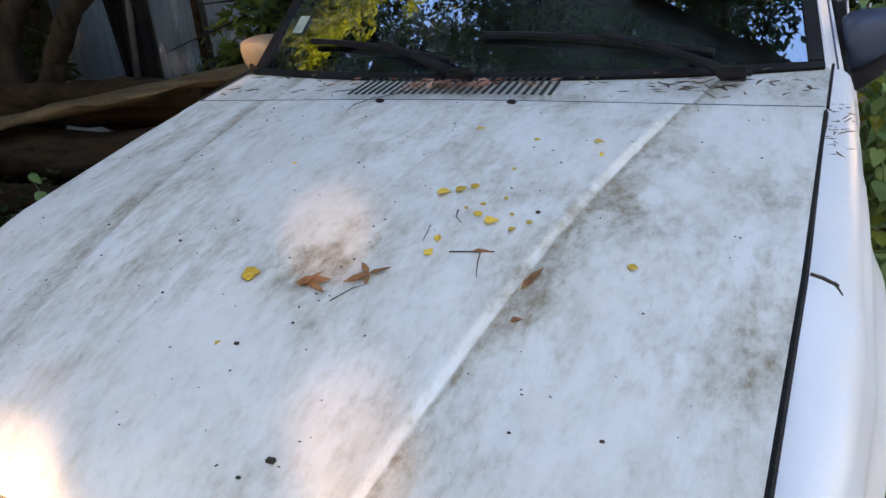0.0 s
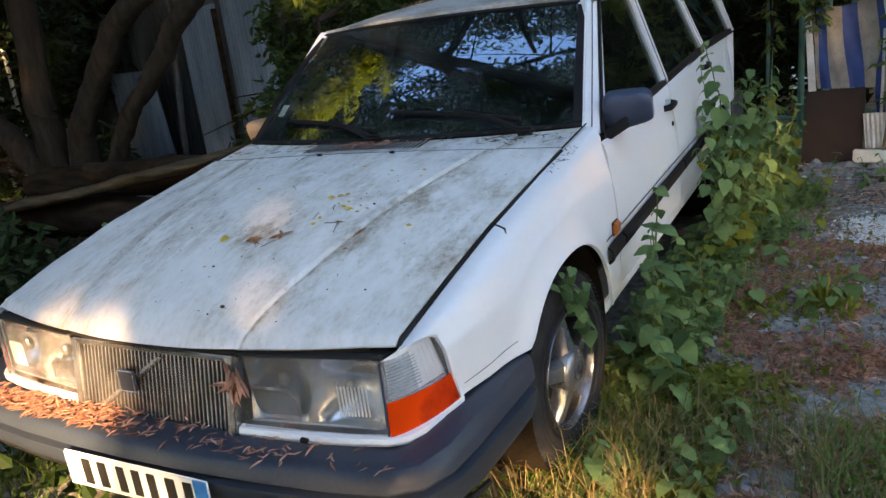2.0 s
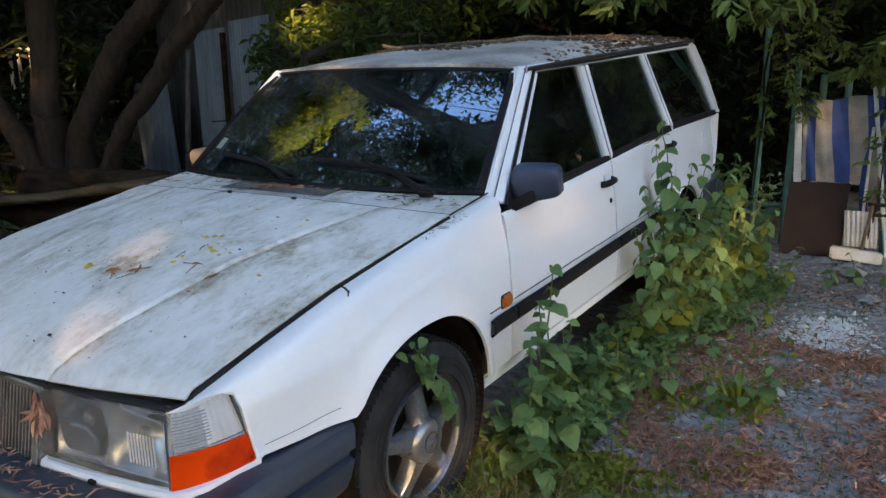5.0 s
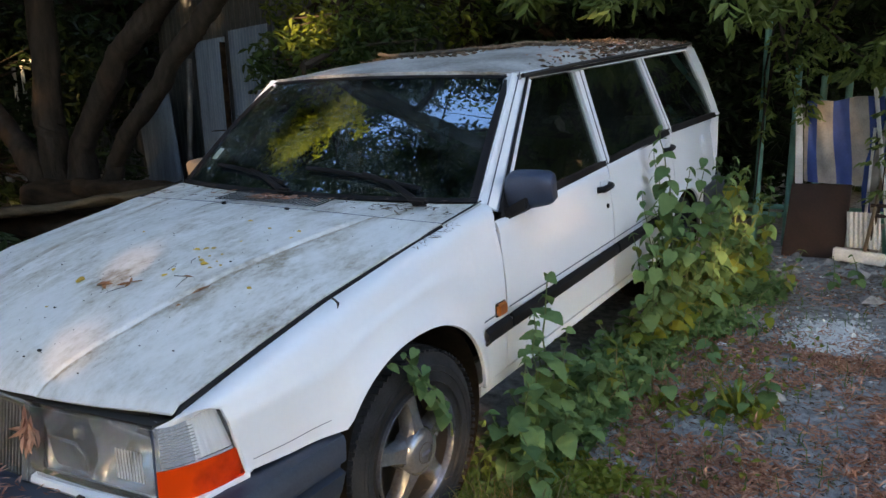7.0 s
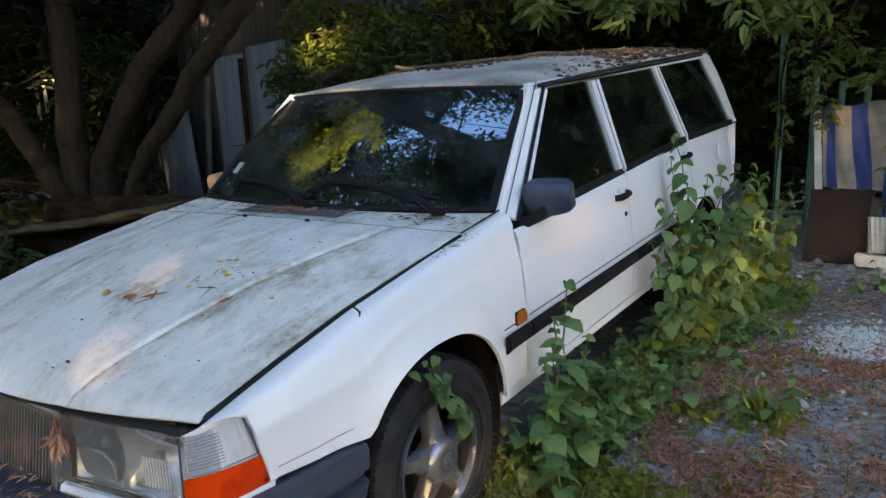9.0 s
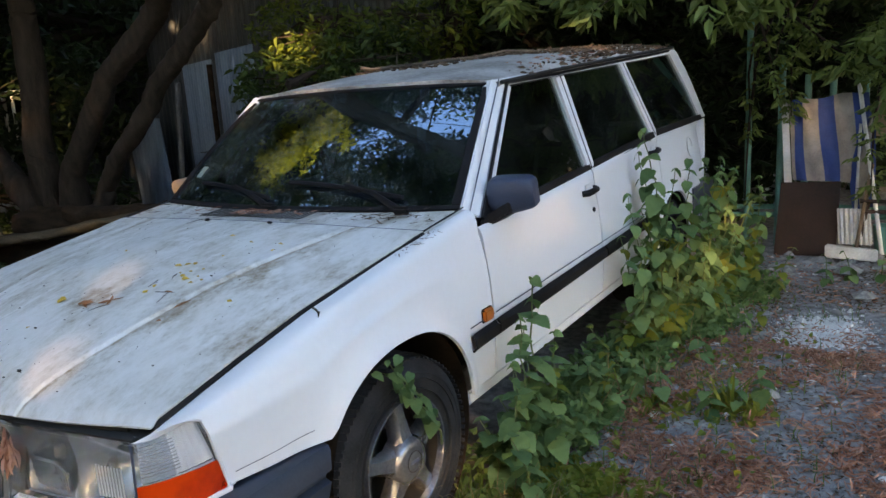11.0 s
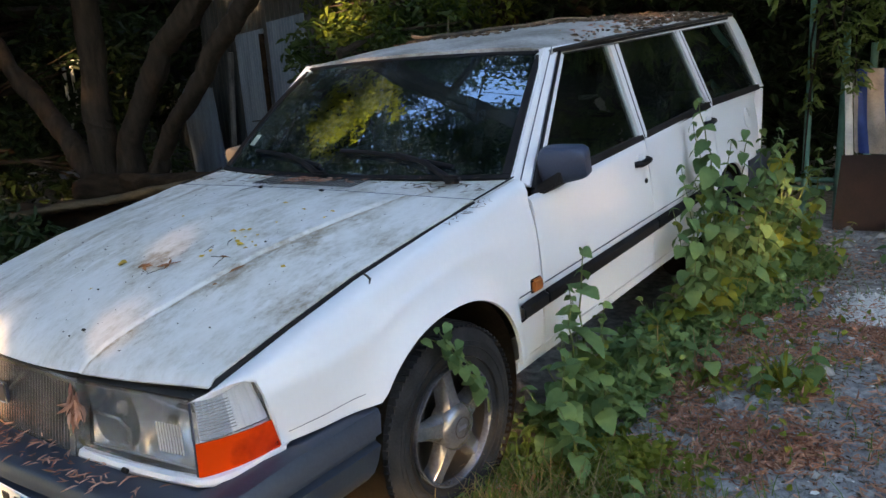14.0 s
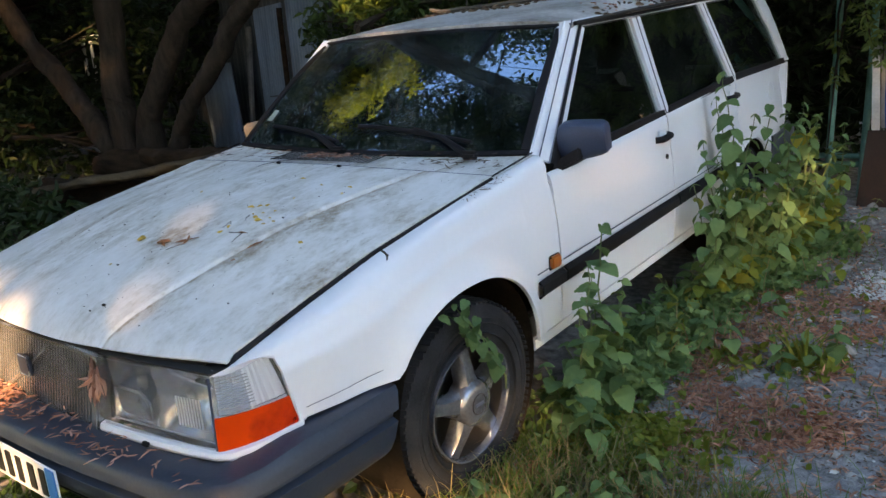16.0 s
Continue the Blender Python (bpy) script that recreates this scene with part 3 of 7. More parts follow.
def screen(u, v, lift=0.0):
    x = u * (0.752 + (0.640 - 0.752) * v)
    y = 1.368 + 0.078 * u * u + (1.884 + 0.05 * u * u - 1.368 - 0.078 * u * u) * v
    z = 0.984 + 0.006 * u * u + (1.417 - 0.020 * u * u - 0.984) * v + 0.018 * math.sin(v * math.pi)
    return (x, y - 0.66 * lift, z + 0.75 * lift)


part("roof_header", tube([Vector(screen(u, 1.0)) + Vector((0, 0.013, 0.006)) for u in np.linspace(-0.985, 0.985, 19)], 0.0105, 8), ROOFP, car)
P = [[screen(u, v) for u in np.linspace(-0.985, 0.985, 25)] for v in np.linspace(0.02, 0.98, 10)]
wind = part("windscreen", sheet(P, -0.005), GLASS, car, "dusty dark windscreen")
wind.visible_shadow = False
for u0, u1, v0, v1 in ((-1, 1, -0.01, 0.014), (-1, 1, 0.980, 1.0), (-1, -0.960, 0.02, 0.955), (0.960, 1, 0.02, 0.955)):
    P = [[screen(u, v, 0.006) for u in np.linspace(u0, u1, 19)] for v in np.linspace(v0, v1, 6)]
    part("screen_seal", sheet(P, -0.01), RUBBER, wind)
part("sticker", sheet([[screen(u, v, 0.006) for u in (-0.90, -0.85)] for v in (0.20, 0.29)], -0.001), STICKER, wind, "small pale sticker", smooth=False)
# wipers: pivot, arm and blade
for px, tip, bend in ((-0.06, -0.56, 0.10), (0.565, -0.02, 0.12)):
    pv = Vector((px, 1.345, 0.992))
    uu = px / 0.752
    wiper = part("wiper", tube([pv, pv + Vector((-0.03, 0.005, 0.018)), Vector(screen(uu - 0.2, 0.075, 0.028)), Vector(screen((px + tip) / 2 / 0.74, 0.05 + 0.72 * bend, 0.026))], [0.016, 0.013, 0.010, 0.008], 8), RUBBER, car, "black wiper arm")
    part("wiper_base", box(tuple(pv + Vector((0.015, -0.005, 0.004))), (0.07, 0.035, 0.03), 0.01), RUBBER, wiper)
    blade = [Vector(screen(u, v, 0.016)) for u, v in zip(np.linspace((px - 0.03) / 0.752, tip / 0.745, 9), 0.045 + bend * np.sin(np.linspace(0.1, 1.5, 9)))]
    part("wiper_blade", tube(blade, 0.009, 6), RUBBER, wiper)

# grille
grille = part("grille", box((0, 0.115, 0.59), (0.58, 0.03, 0.17), 0.004), DARK, car, "weathered chrome grille")


def grille_y(z):
    return 0.058 + 0.034 * (z - 0.495) / 0.187


for a, b in (((-0.30, 0.690), (0.30, 0.690)), ((-0.295, 0.495), (0.295, 0.495)), ((-0.30, 0.69), (-0.295, 0.495)), ((0.30, 0.69), (0.295, 0.495))):
    wide = 0.017 if a[1] == b[1] else 0.03
    dx, dz = (0, wide) if a[1] == b[1] else (math.copysign(wide, -a[0]), 0)
    part("grille_frame", prism([(a[0], grille_y(a[1]) - 0.012, a[1]), (b[0], grille_y(b[1]) - 0.012, b[1]), (b[0] + dx, grille_y(b[1]) - 0.012, b[1] - dz), (a[0] + dx, grille_y(a[1]) - 0.012, a[1] - dz)], (0, 0.04, 0), 0.004), CHROME, grille)
for k in range(37):
    x0 = -0.262 + k * 0.01455
    part("grille_slat", prism([(x0, grille_y(0.5), 0.50), (x0 + 0.0055, grille_y(0.5), 0.50), (x0 + 0.0055, grille_y(0.68), 0.68), (x0, grille_y(0.68), 0.68)], (0, 0.022, 0)), CHROME, grille, smooth=False)
part("grille_bar", prism([(-0.20, 0.052, 0.515), (-0.178, 0.052, 0.515), (0.055, 0.078, 0.665), (0.033, 0.078, 0.665)], (0, 0.014, 0), 0.003), CHROME, grille)
emblem = part("emblem", box((-0.075, 0.062, 0.595), (0.058, 0.012, 0.060), 0.004), PLASTIC, grille)
part("emblem_rim", tube([(-0.103, 0.056, 0.567), (-0.047, 0.056, 0.567), (-0.047, 0.058, 0.623), (-0.103, 0.058, 0.623), (-0.103, 0.056, 0.567)], 0.003, 6), CHROME, emblem)
# Cap and panel are near-black, so the gap under the hood has painted shade.
part("grille_cap", prism([(-0.30, 0.100, 0.672), (0.30, 0.100, 0.672), (0.30, 0.150, 0.680), (-0.30, 0.150, 0.680)], (0, 0, 0.010)), DARK, car)
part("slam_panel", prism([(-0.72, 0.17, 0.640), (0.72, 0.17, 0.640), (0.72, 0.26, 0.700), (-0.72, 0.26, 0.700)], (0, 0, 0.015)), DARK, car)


def lamp_face(x, z):
    """The glazed front of the lamps, swept back to the sides."""
    return 0.068 + 0.045 * ((x - 0.31) / 0.39) ** 1.4 + 0.03 * (z - 0.53)


for s in (1, -1):
    P = [[(s * x, lamp_face(x, z), z + 0.02 * (x - 0.31)) for z in np.linspace(0.517, 0.695, 5)] for x in np.linspace(0.315, 0.694, 12)]
    lamp = part("headlamp", box((s * 0.505, 0.235, 0.605), (0.375, 0.06, 0.16), 0.01), REFL, car, "cloudy headlamp with clear cover")
    cover = part("lamp_cover", sheet(P, -0.005 * s), LENS, lamp)
    cover.visible_shadow = False
    bowl = []
    for x in np.linspace(0.32, 0.692, 30):
        row = []
        for z in np.linspace(0.522, 0.700, 13):
            deep = 0.012
            for xc, w in ((0.405, 0.095), (0.595, 0.105)):
                deep = max(deep, 0.080 * (1 - ((x - xc) / w) ** 2) * (1 - ((z - 0.606) / 0.095) ** 2))
            row.append((s * x, lamp_face(x, z) + 0.012 + deep, z + 0.02 * (x - 0.31)))
        bowl.append(row)
    part("reflector", sheet(bowl, -0.003 * s), REFL, lamp, "silvery lamp reflector")
    part("bulb", lathe([(0.0, -0.030), (0.012, -0.026), (0.014, -0.005), (0.010, 0.006)], 10, (s * 0.405, 0.128, 0.630), "z"), CHROME, lamp)
    part("bulb", lathe([(0.0, -0.030), (0.012, -0.026), (0.014, -0.005), (0.010, 0.006)], 10, (s * 0.595, 0.138, 0.630), "z"), CHROME, lamp)
    # White flutes put the bright patch of the lens into the colour.
    for k in range(9):
        x0 = 0.580 + k * 0.009
        part("lens_flute", box((s * x0, lamp_face(x0, 0.60) + 0.008, 0.598), (0.005, 0.004, 0.075), 0.0015), PLATE, lamp)
    shade = [(s * 0.325, 0.100, 0.535), (s * 0.455, 0.108, 0.540), (s * 0.455, 0.108, 0.585), (s * 0.425, 0.106, 0.607), (s * 0.325, 0.100, 0.607)]
    part("fog_shade", prism(shade, (0, 0.004, 0)), ALLOY, lamp)
    part("shade_rim", tube([Vector(shade[k]) + Vector((0, -0.003, 0)) for k in (4, 3, 2, 1)], 0.0035, 6), CHROME, lamp)
    part("lamp_floor", prism([(s * 0.32, 0.085, 0.522), (s * 0.69, 0.122, 0.53), (s * 0.69, 0.16, 0.54), (s * 0.32, 0.15, 0.535)], (0, 0, 0.006)), REFL, lamp)
    part("lamp_roof", prism([(s * 0.315, 0.078, 0.696), (s * 0.70, 0.120, 0.704), (s * 0.70, 0.18, 0.700), (s * 0.315, 0.16, 0.695)], (0, 0, 0.005)), DARK, lamp)

    def lamp_end(z):
        """How far round the corner the lamp reaches; less toward its top."""
        return 1.0 - 0.19 * max(0, (z - 0.555) / 0.15) ** 1.2

    def lamp_top(f):
        return 0.700 + 0.024 * min(1, max(0, (f - 0.25) / 0.55)) ** 1.4 - 0.008 * max(0, (f - 0.86) / 0.14) ** 2

    def corner(u, z, back=0.0):
        x = 0.700 + 0.088 * (1 - (1 - u) ** 1.5)
        w = min(1, max(0, (u - 0.15) / 0.5))
        return Vector((s * (x - 0.014 * u * (z - 0.60) / 0.1 - back * w), 0.116 + 0.162 * u ** 1.18 + 0.03 * (z - 0.53) + back * (1 - w), z))

    def lamp_row(f, lo, hi, n, back=0.0):
        return [corner(f * lamp_end(lo + (hi - lo) * k / n), lo + (hi - lo) * k / n, back) for k in range(n + 1)]
    steps = np.linspace(0, 1, 22)
    low_edge = [0.515 + 0.022 * f + 0.016 * max(0, (f - 0.8) / 0.2) ** 2 for f in steps]
    split = [0.602 + 0.014 * f for f in steps]
    turn = part("corner_lamp", sheet([lamp_row(f, a, b - 0.001, 5) for f, a, b in zip(steps, low_edge, split)], -0.004 * s), AMBERG, car, "amber and clear corner lamp")
    turn.visible_shadow = False
    clear = part("clear_half", sheet([lamp_row(f, b + 0.001, lamp_top(f), 5) for f, b in zip(steps, split)], -0.004 * s), LENS, turn)
    clear.visible_shadow = False
    # behind the lenses: a facet to the front and one to the side, meeting at a step
    for a, b in ((0, 10), (10, 21)):
        part("clear_reflector", sheet([lamp_row(f, q + 0.001, lamp_top(f) - 0.001, 4, 0.012 + 0.003 * (k % 2)) for k, (f, q) in enumerate(zip(steps[a:b + 1], split[a:b + 1]))], -0.002 * s), CLEARR if a else FACET, turn)
        part("amber_reflector", sheet([lamp_row(f, q + 0.002, r - 0.002, 4, 0.012 + 0.003 * (k % 2)) for k, (f, q, r) in enumerate(zip(steps[a:b + 1], low_edge[a:b + 1], split[a:b + 1]))], -0.002 * s), CLEARR, turn)
    for k in range(10):
        z = 0.618 + k * 0.0076
        ribs = [corner(f * lamp_end(z), z + 0.012 * f, 0.006) for f in np.linspace(0.04, 0.94, 8) if z + 0.012 * f < lamp_top(f) - 0.003]
        if len(ribs) > 2:
            part("lens_rib", tube(ribs[:5], 0.0011, 5), REFL, turn)
    part("facet_step", tube([corner(0.49 * lamp_end(z), z, 0.010) for z in (0.530, 0.605, 0.690)], 0.0022, 6), CLEARR, turn)
    part("lamp_divider", tube([corner(0, z) + Vector((-s * 0.004, -0.001, 0)) for z in (0.517, 0.60, 0.698)], 0.0032, 6), GREYP, turn)
    edge = [Vector((s * p[0], p[1], p[2])) for p in fender_rows(0.0)]
    fill = []
    for f in np.linspace(0.0, 1.0, 13):
        a = corner(f * lamp_end(lamp_top(f)), lamp_top(f) + 0.001)
        q = 4 * f
        b = edge[int(q)].lerp(edge[min(4, int(q) + 1)], q - int(q))
        fill.append([a, a.lerp(b, 0.5), b])
    part("lamp_filler", sheet(fill, 0.006 * s), PAINT, car)
    side = []
    for p in edge[4:]:
        z = min(p.z, lamp_top(1.0))
        a = corner(lamp_end(z), max(z, 0.545)) + Vector((s * 0.002, 0.002, 0))
        side.append([a, a.lerp(p, 0.5), p])
    part("lamp_filler", sheet(side, 0.006 * s), PAINT, car)
    part("lamp_rim", tube([corner(lamp_end(z), z) + Vector((s * 0.002, 0.003, 0)) for z in np.linspace(0.550, 0.692, 7)], 0.0030, 6), REFL, turn)

# white apron below the lamps
APRON = [(0.0, 0.056), (0.30, 0.060), (0.50, 0.075), (0.62, 0.092), (0.70, 0.108), (0.740, 0.128), (0.768, 0.165), (0.785, 0.21), (0.796, 0.25), (0.804, 0.290)]
for plan in ([(-x, y) for x, y in APRON[:0:-1]], APRON[1:]):
  P = []
  for x, y in plan:
    e = min(1, max(0, (y - 0.10) / 0.16))
    lo, hi = 0.484 + 0.022 * abs(x) + 0.012 * e, 0.514 + 0.004 * abs(x) + 0.030 * e
    P.append([(x, y - 0.004, lo), (x * 1.003, y - 0.009, (lo + hi) / 2), (x, y - 0.004, hi), (x * 0.99, y + 0.012, hi + 0.003)])
  part("apron", sheet(P, 0.01), PAINT, car)
part("apron_clip", box((0.50, 0.055, 0.513), (0.022, 0.012, 0.012), 0.003), RUBBER, car)

# bumper: a profile swept round the front
PLAN = [(0.872, 0.550), (0.872, 0.40), (0.868, 0.22), (0.852, 0.12), (0.815, 0.045), (0.745, 0.005), (0.60, -0.022), (0.40, -0.042), (0.20, -0.054), (0.0, -0.058)]
PLAN = PLAN + [(-x, y) for x, y in PLAN[-2::-1]]
PROFILE = [(-0.125, 0.494), (-0.045, 0.500), (-0.010, 0.497), (0.0, 0.488), (0.006, 0.470), (0.010, 0.456), (-0.006, 0.451), (-0.006, 0.441), (0.014, 0.436), (0.011, 0.405), (0.003, 0.385), (-0.014, 0.370), (-0.035, 0.364), (-0.08, 0.364)]
pl = [Vector((x, y, 0)) for x, y in PLAN]
P = []
for k, p in enumerate(pl):
    d = (pl[min(k + 1, len(pl) - 1)] - pl[max(k - 1, 0)]).normalized()
    nrm = Vector((d.y, -d.x, 0)) * -1
    if nrm.dot(p - Vector((0, 0.4, 0))) < 0:
        nrm = -nrm
    side = min(1, max(0, (p.y - 0.0) / 0.25))
    P.append([tuple(p + nrm * (o * (1 - 0.2 * side if o < -0.03 else 1)) + Vector((0, -0.45 * max(0, 0.50 - z) * min(1, max(0, (p.y - 0.2) / 0.35)), z + side * (0.060 * (z - 0.345) / 0.16 - 0.015)))) for o, z in PROFILE])
bumper = part("bumper", sheet(P, 0.006), PLASTIC, car, "scuffed dark plastic bumper")
part("bumper_lip", tube([p + Vector((0, 0.02, 0.366 - 0.01 * min(1, abs(p.x)))) for p in pl[2:-2]], 0.008, 8), RUBBER, bumper)
# number plate: plain bars in place of the characters
plate = part("number_plate", box((0.052, -0.079, 0.402), (0.51, 0.006, 0.102), 0.003), PLATE, car, "white number plate with blue ends", smooth=False)
for x0 in (-0.180, 0.284):
    part("plate_band", box((x0, -0.083, 0.402), (0.042, 0.004, 0.096), 0.001), BLUE if x0 > 0 else PALEBLUE, plate, smooth=False)
for x0, w in ((-0.135, 0.05), (-0.075, 0.05), (-0.005, 0.045), (0.05, 0.045), (0.105, 0.045), (0.17, 0.05), (0.228, 0.045)):
    part("plate_bar", box((x0 + 0.012, -0.083, 0.402), (w * 0.62, 0.004, 0.072), 0.001), INK, plate, smooth=False)
part("valance", prism([(-0.74, 0.06, 0.30), (0.74, 0.06, 0.30), (0.74, 0.08, 0.40), (-0.74, 0.08, 0.40)], (0, 0.02, 0)), RUBBER, car)

# wheels: tyre, rim with five broad spokes, hub cap; the front pair turned a little
for wy in WHEELS:
    for s in (1, -1):
        c = (s * 0.742, wy, 0.306 + 0.015 * wy)
        wheel = thing("wheel", "", "")
        wheel.parent = car
        wheel.matrix_basis = Matrix.Translation(c) @ pose(0, 0, 0, 0, 0, -3 if wy < 2 else 0)
        o = (0, 0, 0)
        tyre = [(0.184, -0.085), (0.225, -0.098), (0.272, -0.100), (0.300, -0.084), (0.311, -0.05), (0.314, 0.0), (0.311, 0.05), (0.300, 0.084), (0.272, 0.101), (0.262, 0.104), (0.225, 0.100), (0.196, 0.090), (0.182, 0.07), (0.178, -0.06), (0.184, -0.085)]
        part("tyre", lathe([(r, s * h) for r, h in tyre], 64, o), TYRE, wheel, "worn muddy tyre")
        for row in (-0.055, -0.02, 0.02, 0.055):
            part("tread_groove", lathe([(0.3125, row - 0.005), (0.3150, row - 0.004), (0.3150, row + 0.004), (0.3125, row + 0.005)], 64, o), RUBBER, wheel)
        lugs = bmesh.new()
        for k in range(84):
            w = 2 * math.pi * k / 84
            box((s * 0.078, 0.3035 * math.cos(w), 0.3035 * math.sin(w)), (0.030, 0.013, 0.006), 0, Euler((w + math.pi / 2, 0, s * 0.35)).to_matrix().to_4x4(), lugs)
        part("shoulder_tread", lugs, TYRE, wheel, smooth=False)
        for r_ in (0.214, 0.246, 0.262):
            part("sidewall_ring", lathe([(r_ - 0.003, s * 0.0985), (r_, s * 0.1055), (r_ + 0.003, s * 0.0985)], 64, o), TYRE, wheel)
        rim = [(0.190, 0.080), (0.190, 0.092), (0.187, 0.098), (0.181, 0.098), (0.177, 0.090), (0.174, 0.076), (0.178, 0.070), (0.190, 0.080)]
        part("rim", lathe([(r, s * h) for r, h in rim], 56, o), ALLOY, wheel, "weathered alloy rim")
        # Barrel and disc carry the shade inside the rim as near-black colour.
        part("rim_barrel", lathe([(0.174, s * 0.076), (0.169, s * 0.04), (0.166, s * -0.05), (0.176, s * -0.06), (0.180, s * 0.06)], 40, o), DARK, wheel)
        part("brake_disc", lathe([(0.0, s * -0.005), (0.166, s * -0.005), (0.166, s * -0.04), (0.0, s * -0.04)], 32, o), DARK, wheel)
        ex = Vector((s, 0, 0))
        for k in range(5):
            w = radians(95 + 72 * k)
            r_, t_ = Vector((0, math.cos(w), math.sin(w))), Vector((0, -math.sin(w), math.cos(w)))
            stations = ((0.045, 0.046, 0.106), (0.080, 0.035, 0.100), (0.130, 0.027, 0.092), (0.176, 0.031, 0.082))
            bm = bmesh.new()
            rows = [[bm.verts.new(ex * (h - d) + r_ * r + t_ * (w_ * f)) for f, d in ((-1.0, 0.045), (-1.0, 0.016), (-0.62, 0.0), (0.62, 0.0), (1.0, 0.016), (1.0, 0.045))] for r, w_, h in stations]
            for ra, rb in zip(rows, rows[1:]):
                for q in range(5):
                    bm.faces.new((ra[q], ra[q + 1], rb[q + 1], rb[q]))
            bm.faces.new(rows[0])
            bm.faces.new(rows[-1][::-1])
            part("spoke", bm, ALLOY, wheel)
        cap = [(0.0, 0.119), (0.044, 0.118), (0.058, 0.115), (0.068, 0.109), (0.075, 0.098), (0.078, 0.05)]
        hub = part("hub_cap", lathe([(r, s * h) for r, h in cap], 36, o), ALLOY, wheel, "round alloy hub cap")
        part("cap_ring", lathe([(0.030, s * 0.1180), (0.032, s * 0.1200), (0.034, s * 0.1180)], 30, o), RUBBER, wheel)
        part("cap_mark", box((s * 0.1190, 0, 0), (0.004, 0.040, 0.012), 0.002), GREYP, wheel)
        well = [(0.352, s * 0.100), (0.350, s * 0.06), (0.36, s * 0.02), (0.36, s * -0.18)]
        part("wheel_well", lathe(well, 40, (c[0], c[1], c[2] + 0.038)), MUD, car)

# underside, tail and cabin
part("underbody", prism([(-0.70, 0.25, 0.36), (0.70, 0.25, 0.36), (0.70, 4.55, 0.44), (-0.70, 4.55, 0.44)], (0, 0, 0.02)), DARK, car)
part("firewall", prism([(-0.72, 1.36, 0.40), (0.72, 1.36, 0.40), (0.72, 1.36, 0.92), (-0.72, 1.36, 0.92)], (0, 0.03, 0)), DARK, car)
gate = part("tailgate", sheet([[(u * (0.80 - 0.03 * max(0, 0.85 - z)), 4.655 + 0.02 * (1 - u * u) + 0.02 * math.sin((z - 0.5) * 4.2), z) for u in np.linspace(-1, 1, 9)] for z in np.linspace(0.5, 1.08, 9)], 0.02), PAINT, car)
rearglass = part("rear_window", sheet([[(u * (0.79 - 0.14 * v), 4.655 - 0.18 * v, 1.09 + 0.44 * v) for u in np.linspace(-1, 1, 7)] for v in np.linspace(0, 1, 4)], 0.005), SGLASS, gate)
rearglass.visible_shadow = False
part("rear_bumper", box((0, 4.69, 0.575), (1.70, 0.12, 0.24), 0.04), PLASTIC, car)
for s in (1, -1):
    part("rear_bumper_end", box((s * 0.830, 4.40, 0.575), (0.06, 0.56, 0.24), 0.025), PLASTIC, car)
part("dashboard", box((0, 1.60, 0.90), (1.42, 0.36, 0.16), 0.05), TRIMI, car)
wheel_s = part("steering_wheel", lathe([(0.185 + 0.014 * math.cos(w), 0.014 * math.sin(w)) for w in np.linspace(0, 2 * math.pi, 9)], 28, (0, 0, 0), "z"), RUBBER, car)
for v in wheel_s.data.vertices:
    v.co = Matrix.Translation((0.36, 1.86, 0.96)) @ Euler((radians(62), 0, 0)).to_matrix().to_4x4() @ v.co
part("steering_boss", box((0.36, 1.865, 0.96), (0.28, 0.05, 0.07), 0.02, Euler((radians(-28), 0, 0)).to_matrix().to_4x4()), RUBBER, wheel_s)
for x0, y0 in ((0.36, 2.45), (-0.36, 2.45), (0.36, 3.35), (-0.36, 3.35)):
    seat = part("seat", box((x0, y0 - 0.22, 0.66), (0.50, 0.50, 0.16), 0.05), TRIMI, car, "dark cloth seat")
    part("backrest", box((x0, y0 + 0.06, 0.92), (0.48, 0.13, 0.52), 0.05, Euler((radians(-16), 0, 0)).to_matrix().to_4x4()), TRIMI, seat)
    part("headrest", box((x0, y0 + 0.15, 1.24), (0.26, 0.09, 0.15), 0.035, Euler((radians(-12), 0, 0)).to_matrix().to_4x4()), TRIMI, seat)
part("interior_mirror", box((0.0, 1.86, 1.335), (0.22, 0.025, 0.06), 0.012), RUBBER, car)


# ---- ground ----
def ground_z(x, y):
    z = 0.015 * min(max(y, -3), 9)
    return z + 0.018 * noise.noise((x * 0.9, y * 0.9, 0)) + 0.008 * noise.noise((x * 4, y * 4, 3))


def earth():
    m = surface("grey gravelly earth", (0.090, 0.091, 0.094), (0.40, 0.395, 0.395), 0.95, 22.0, 240, bump=1.0, spread=0.42)
    t = m.node_tree
    p, n = t.nodes["Principled BSDF"], t.nodes.new
    co, nz, rp, mx = n("ShaderNodeTexCoord"), n("ShaderNodeTexNoise"), n("ShaderNodeMapRange"), n("ShaderNodeMix")
    nz.inputs["Scale"].default_value, nz.inputs["Detail"].default_value = 1.5, 7
    rp.inputs[1].default_value, rp.inputs[2].default_value, rp.inputs[4].default_value = 0.46, 0.80, 0.75
    mx.data_type = "RGBA"
    mx.inputs[7].default_value = (0.15, 0.092, 0.064, 1)
    t.links.new(co.outputs["Object"], nz.inputs["Vector"])
    t.links.new(nz.outputs["Fac"], rp.inputs[0])
    t.links.new(rp.outputs[0], mx.inputs[0])
    t.links.new(p.inputs["Base Color"].links[0].from_socket, mx.inputs[6])
    t.links.new(mx.outputs[2], p.inputs["Base Color"])
    return m


EARTH = earth()
fine_axis = np.unique(np.concatenate([np.linspace(-2.2, 4.2, 120), np.linspace(-12, 12, 60), np.array([-600, -150, -50, -25, 25, 50, 150, 600])]).round(3))
bm = bmesh.new()
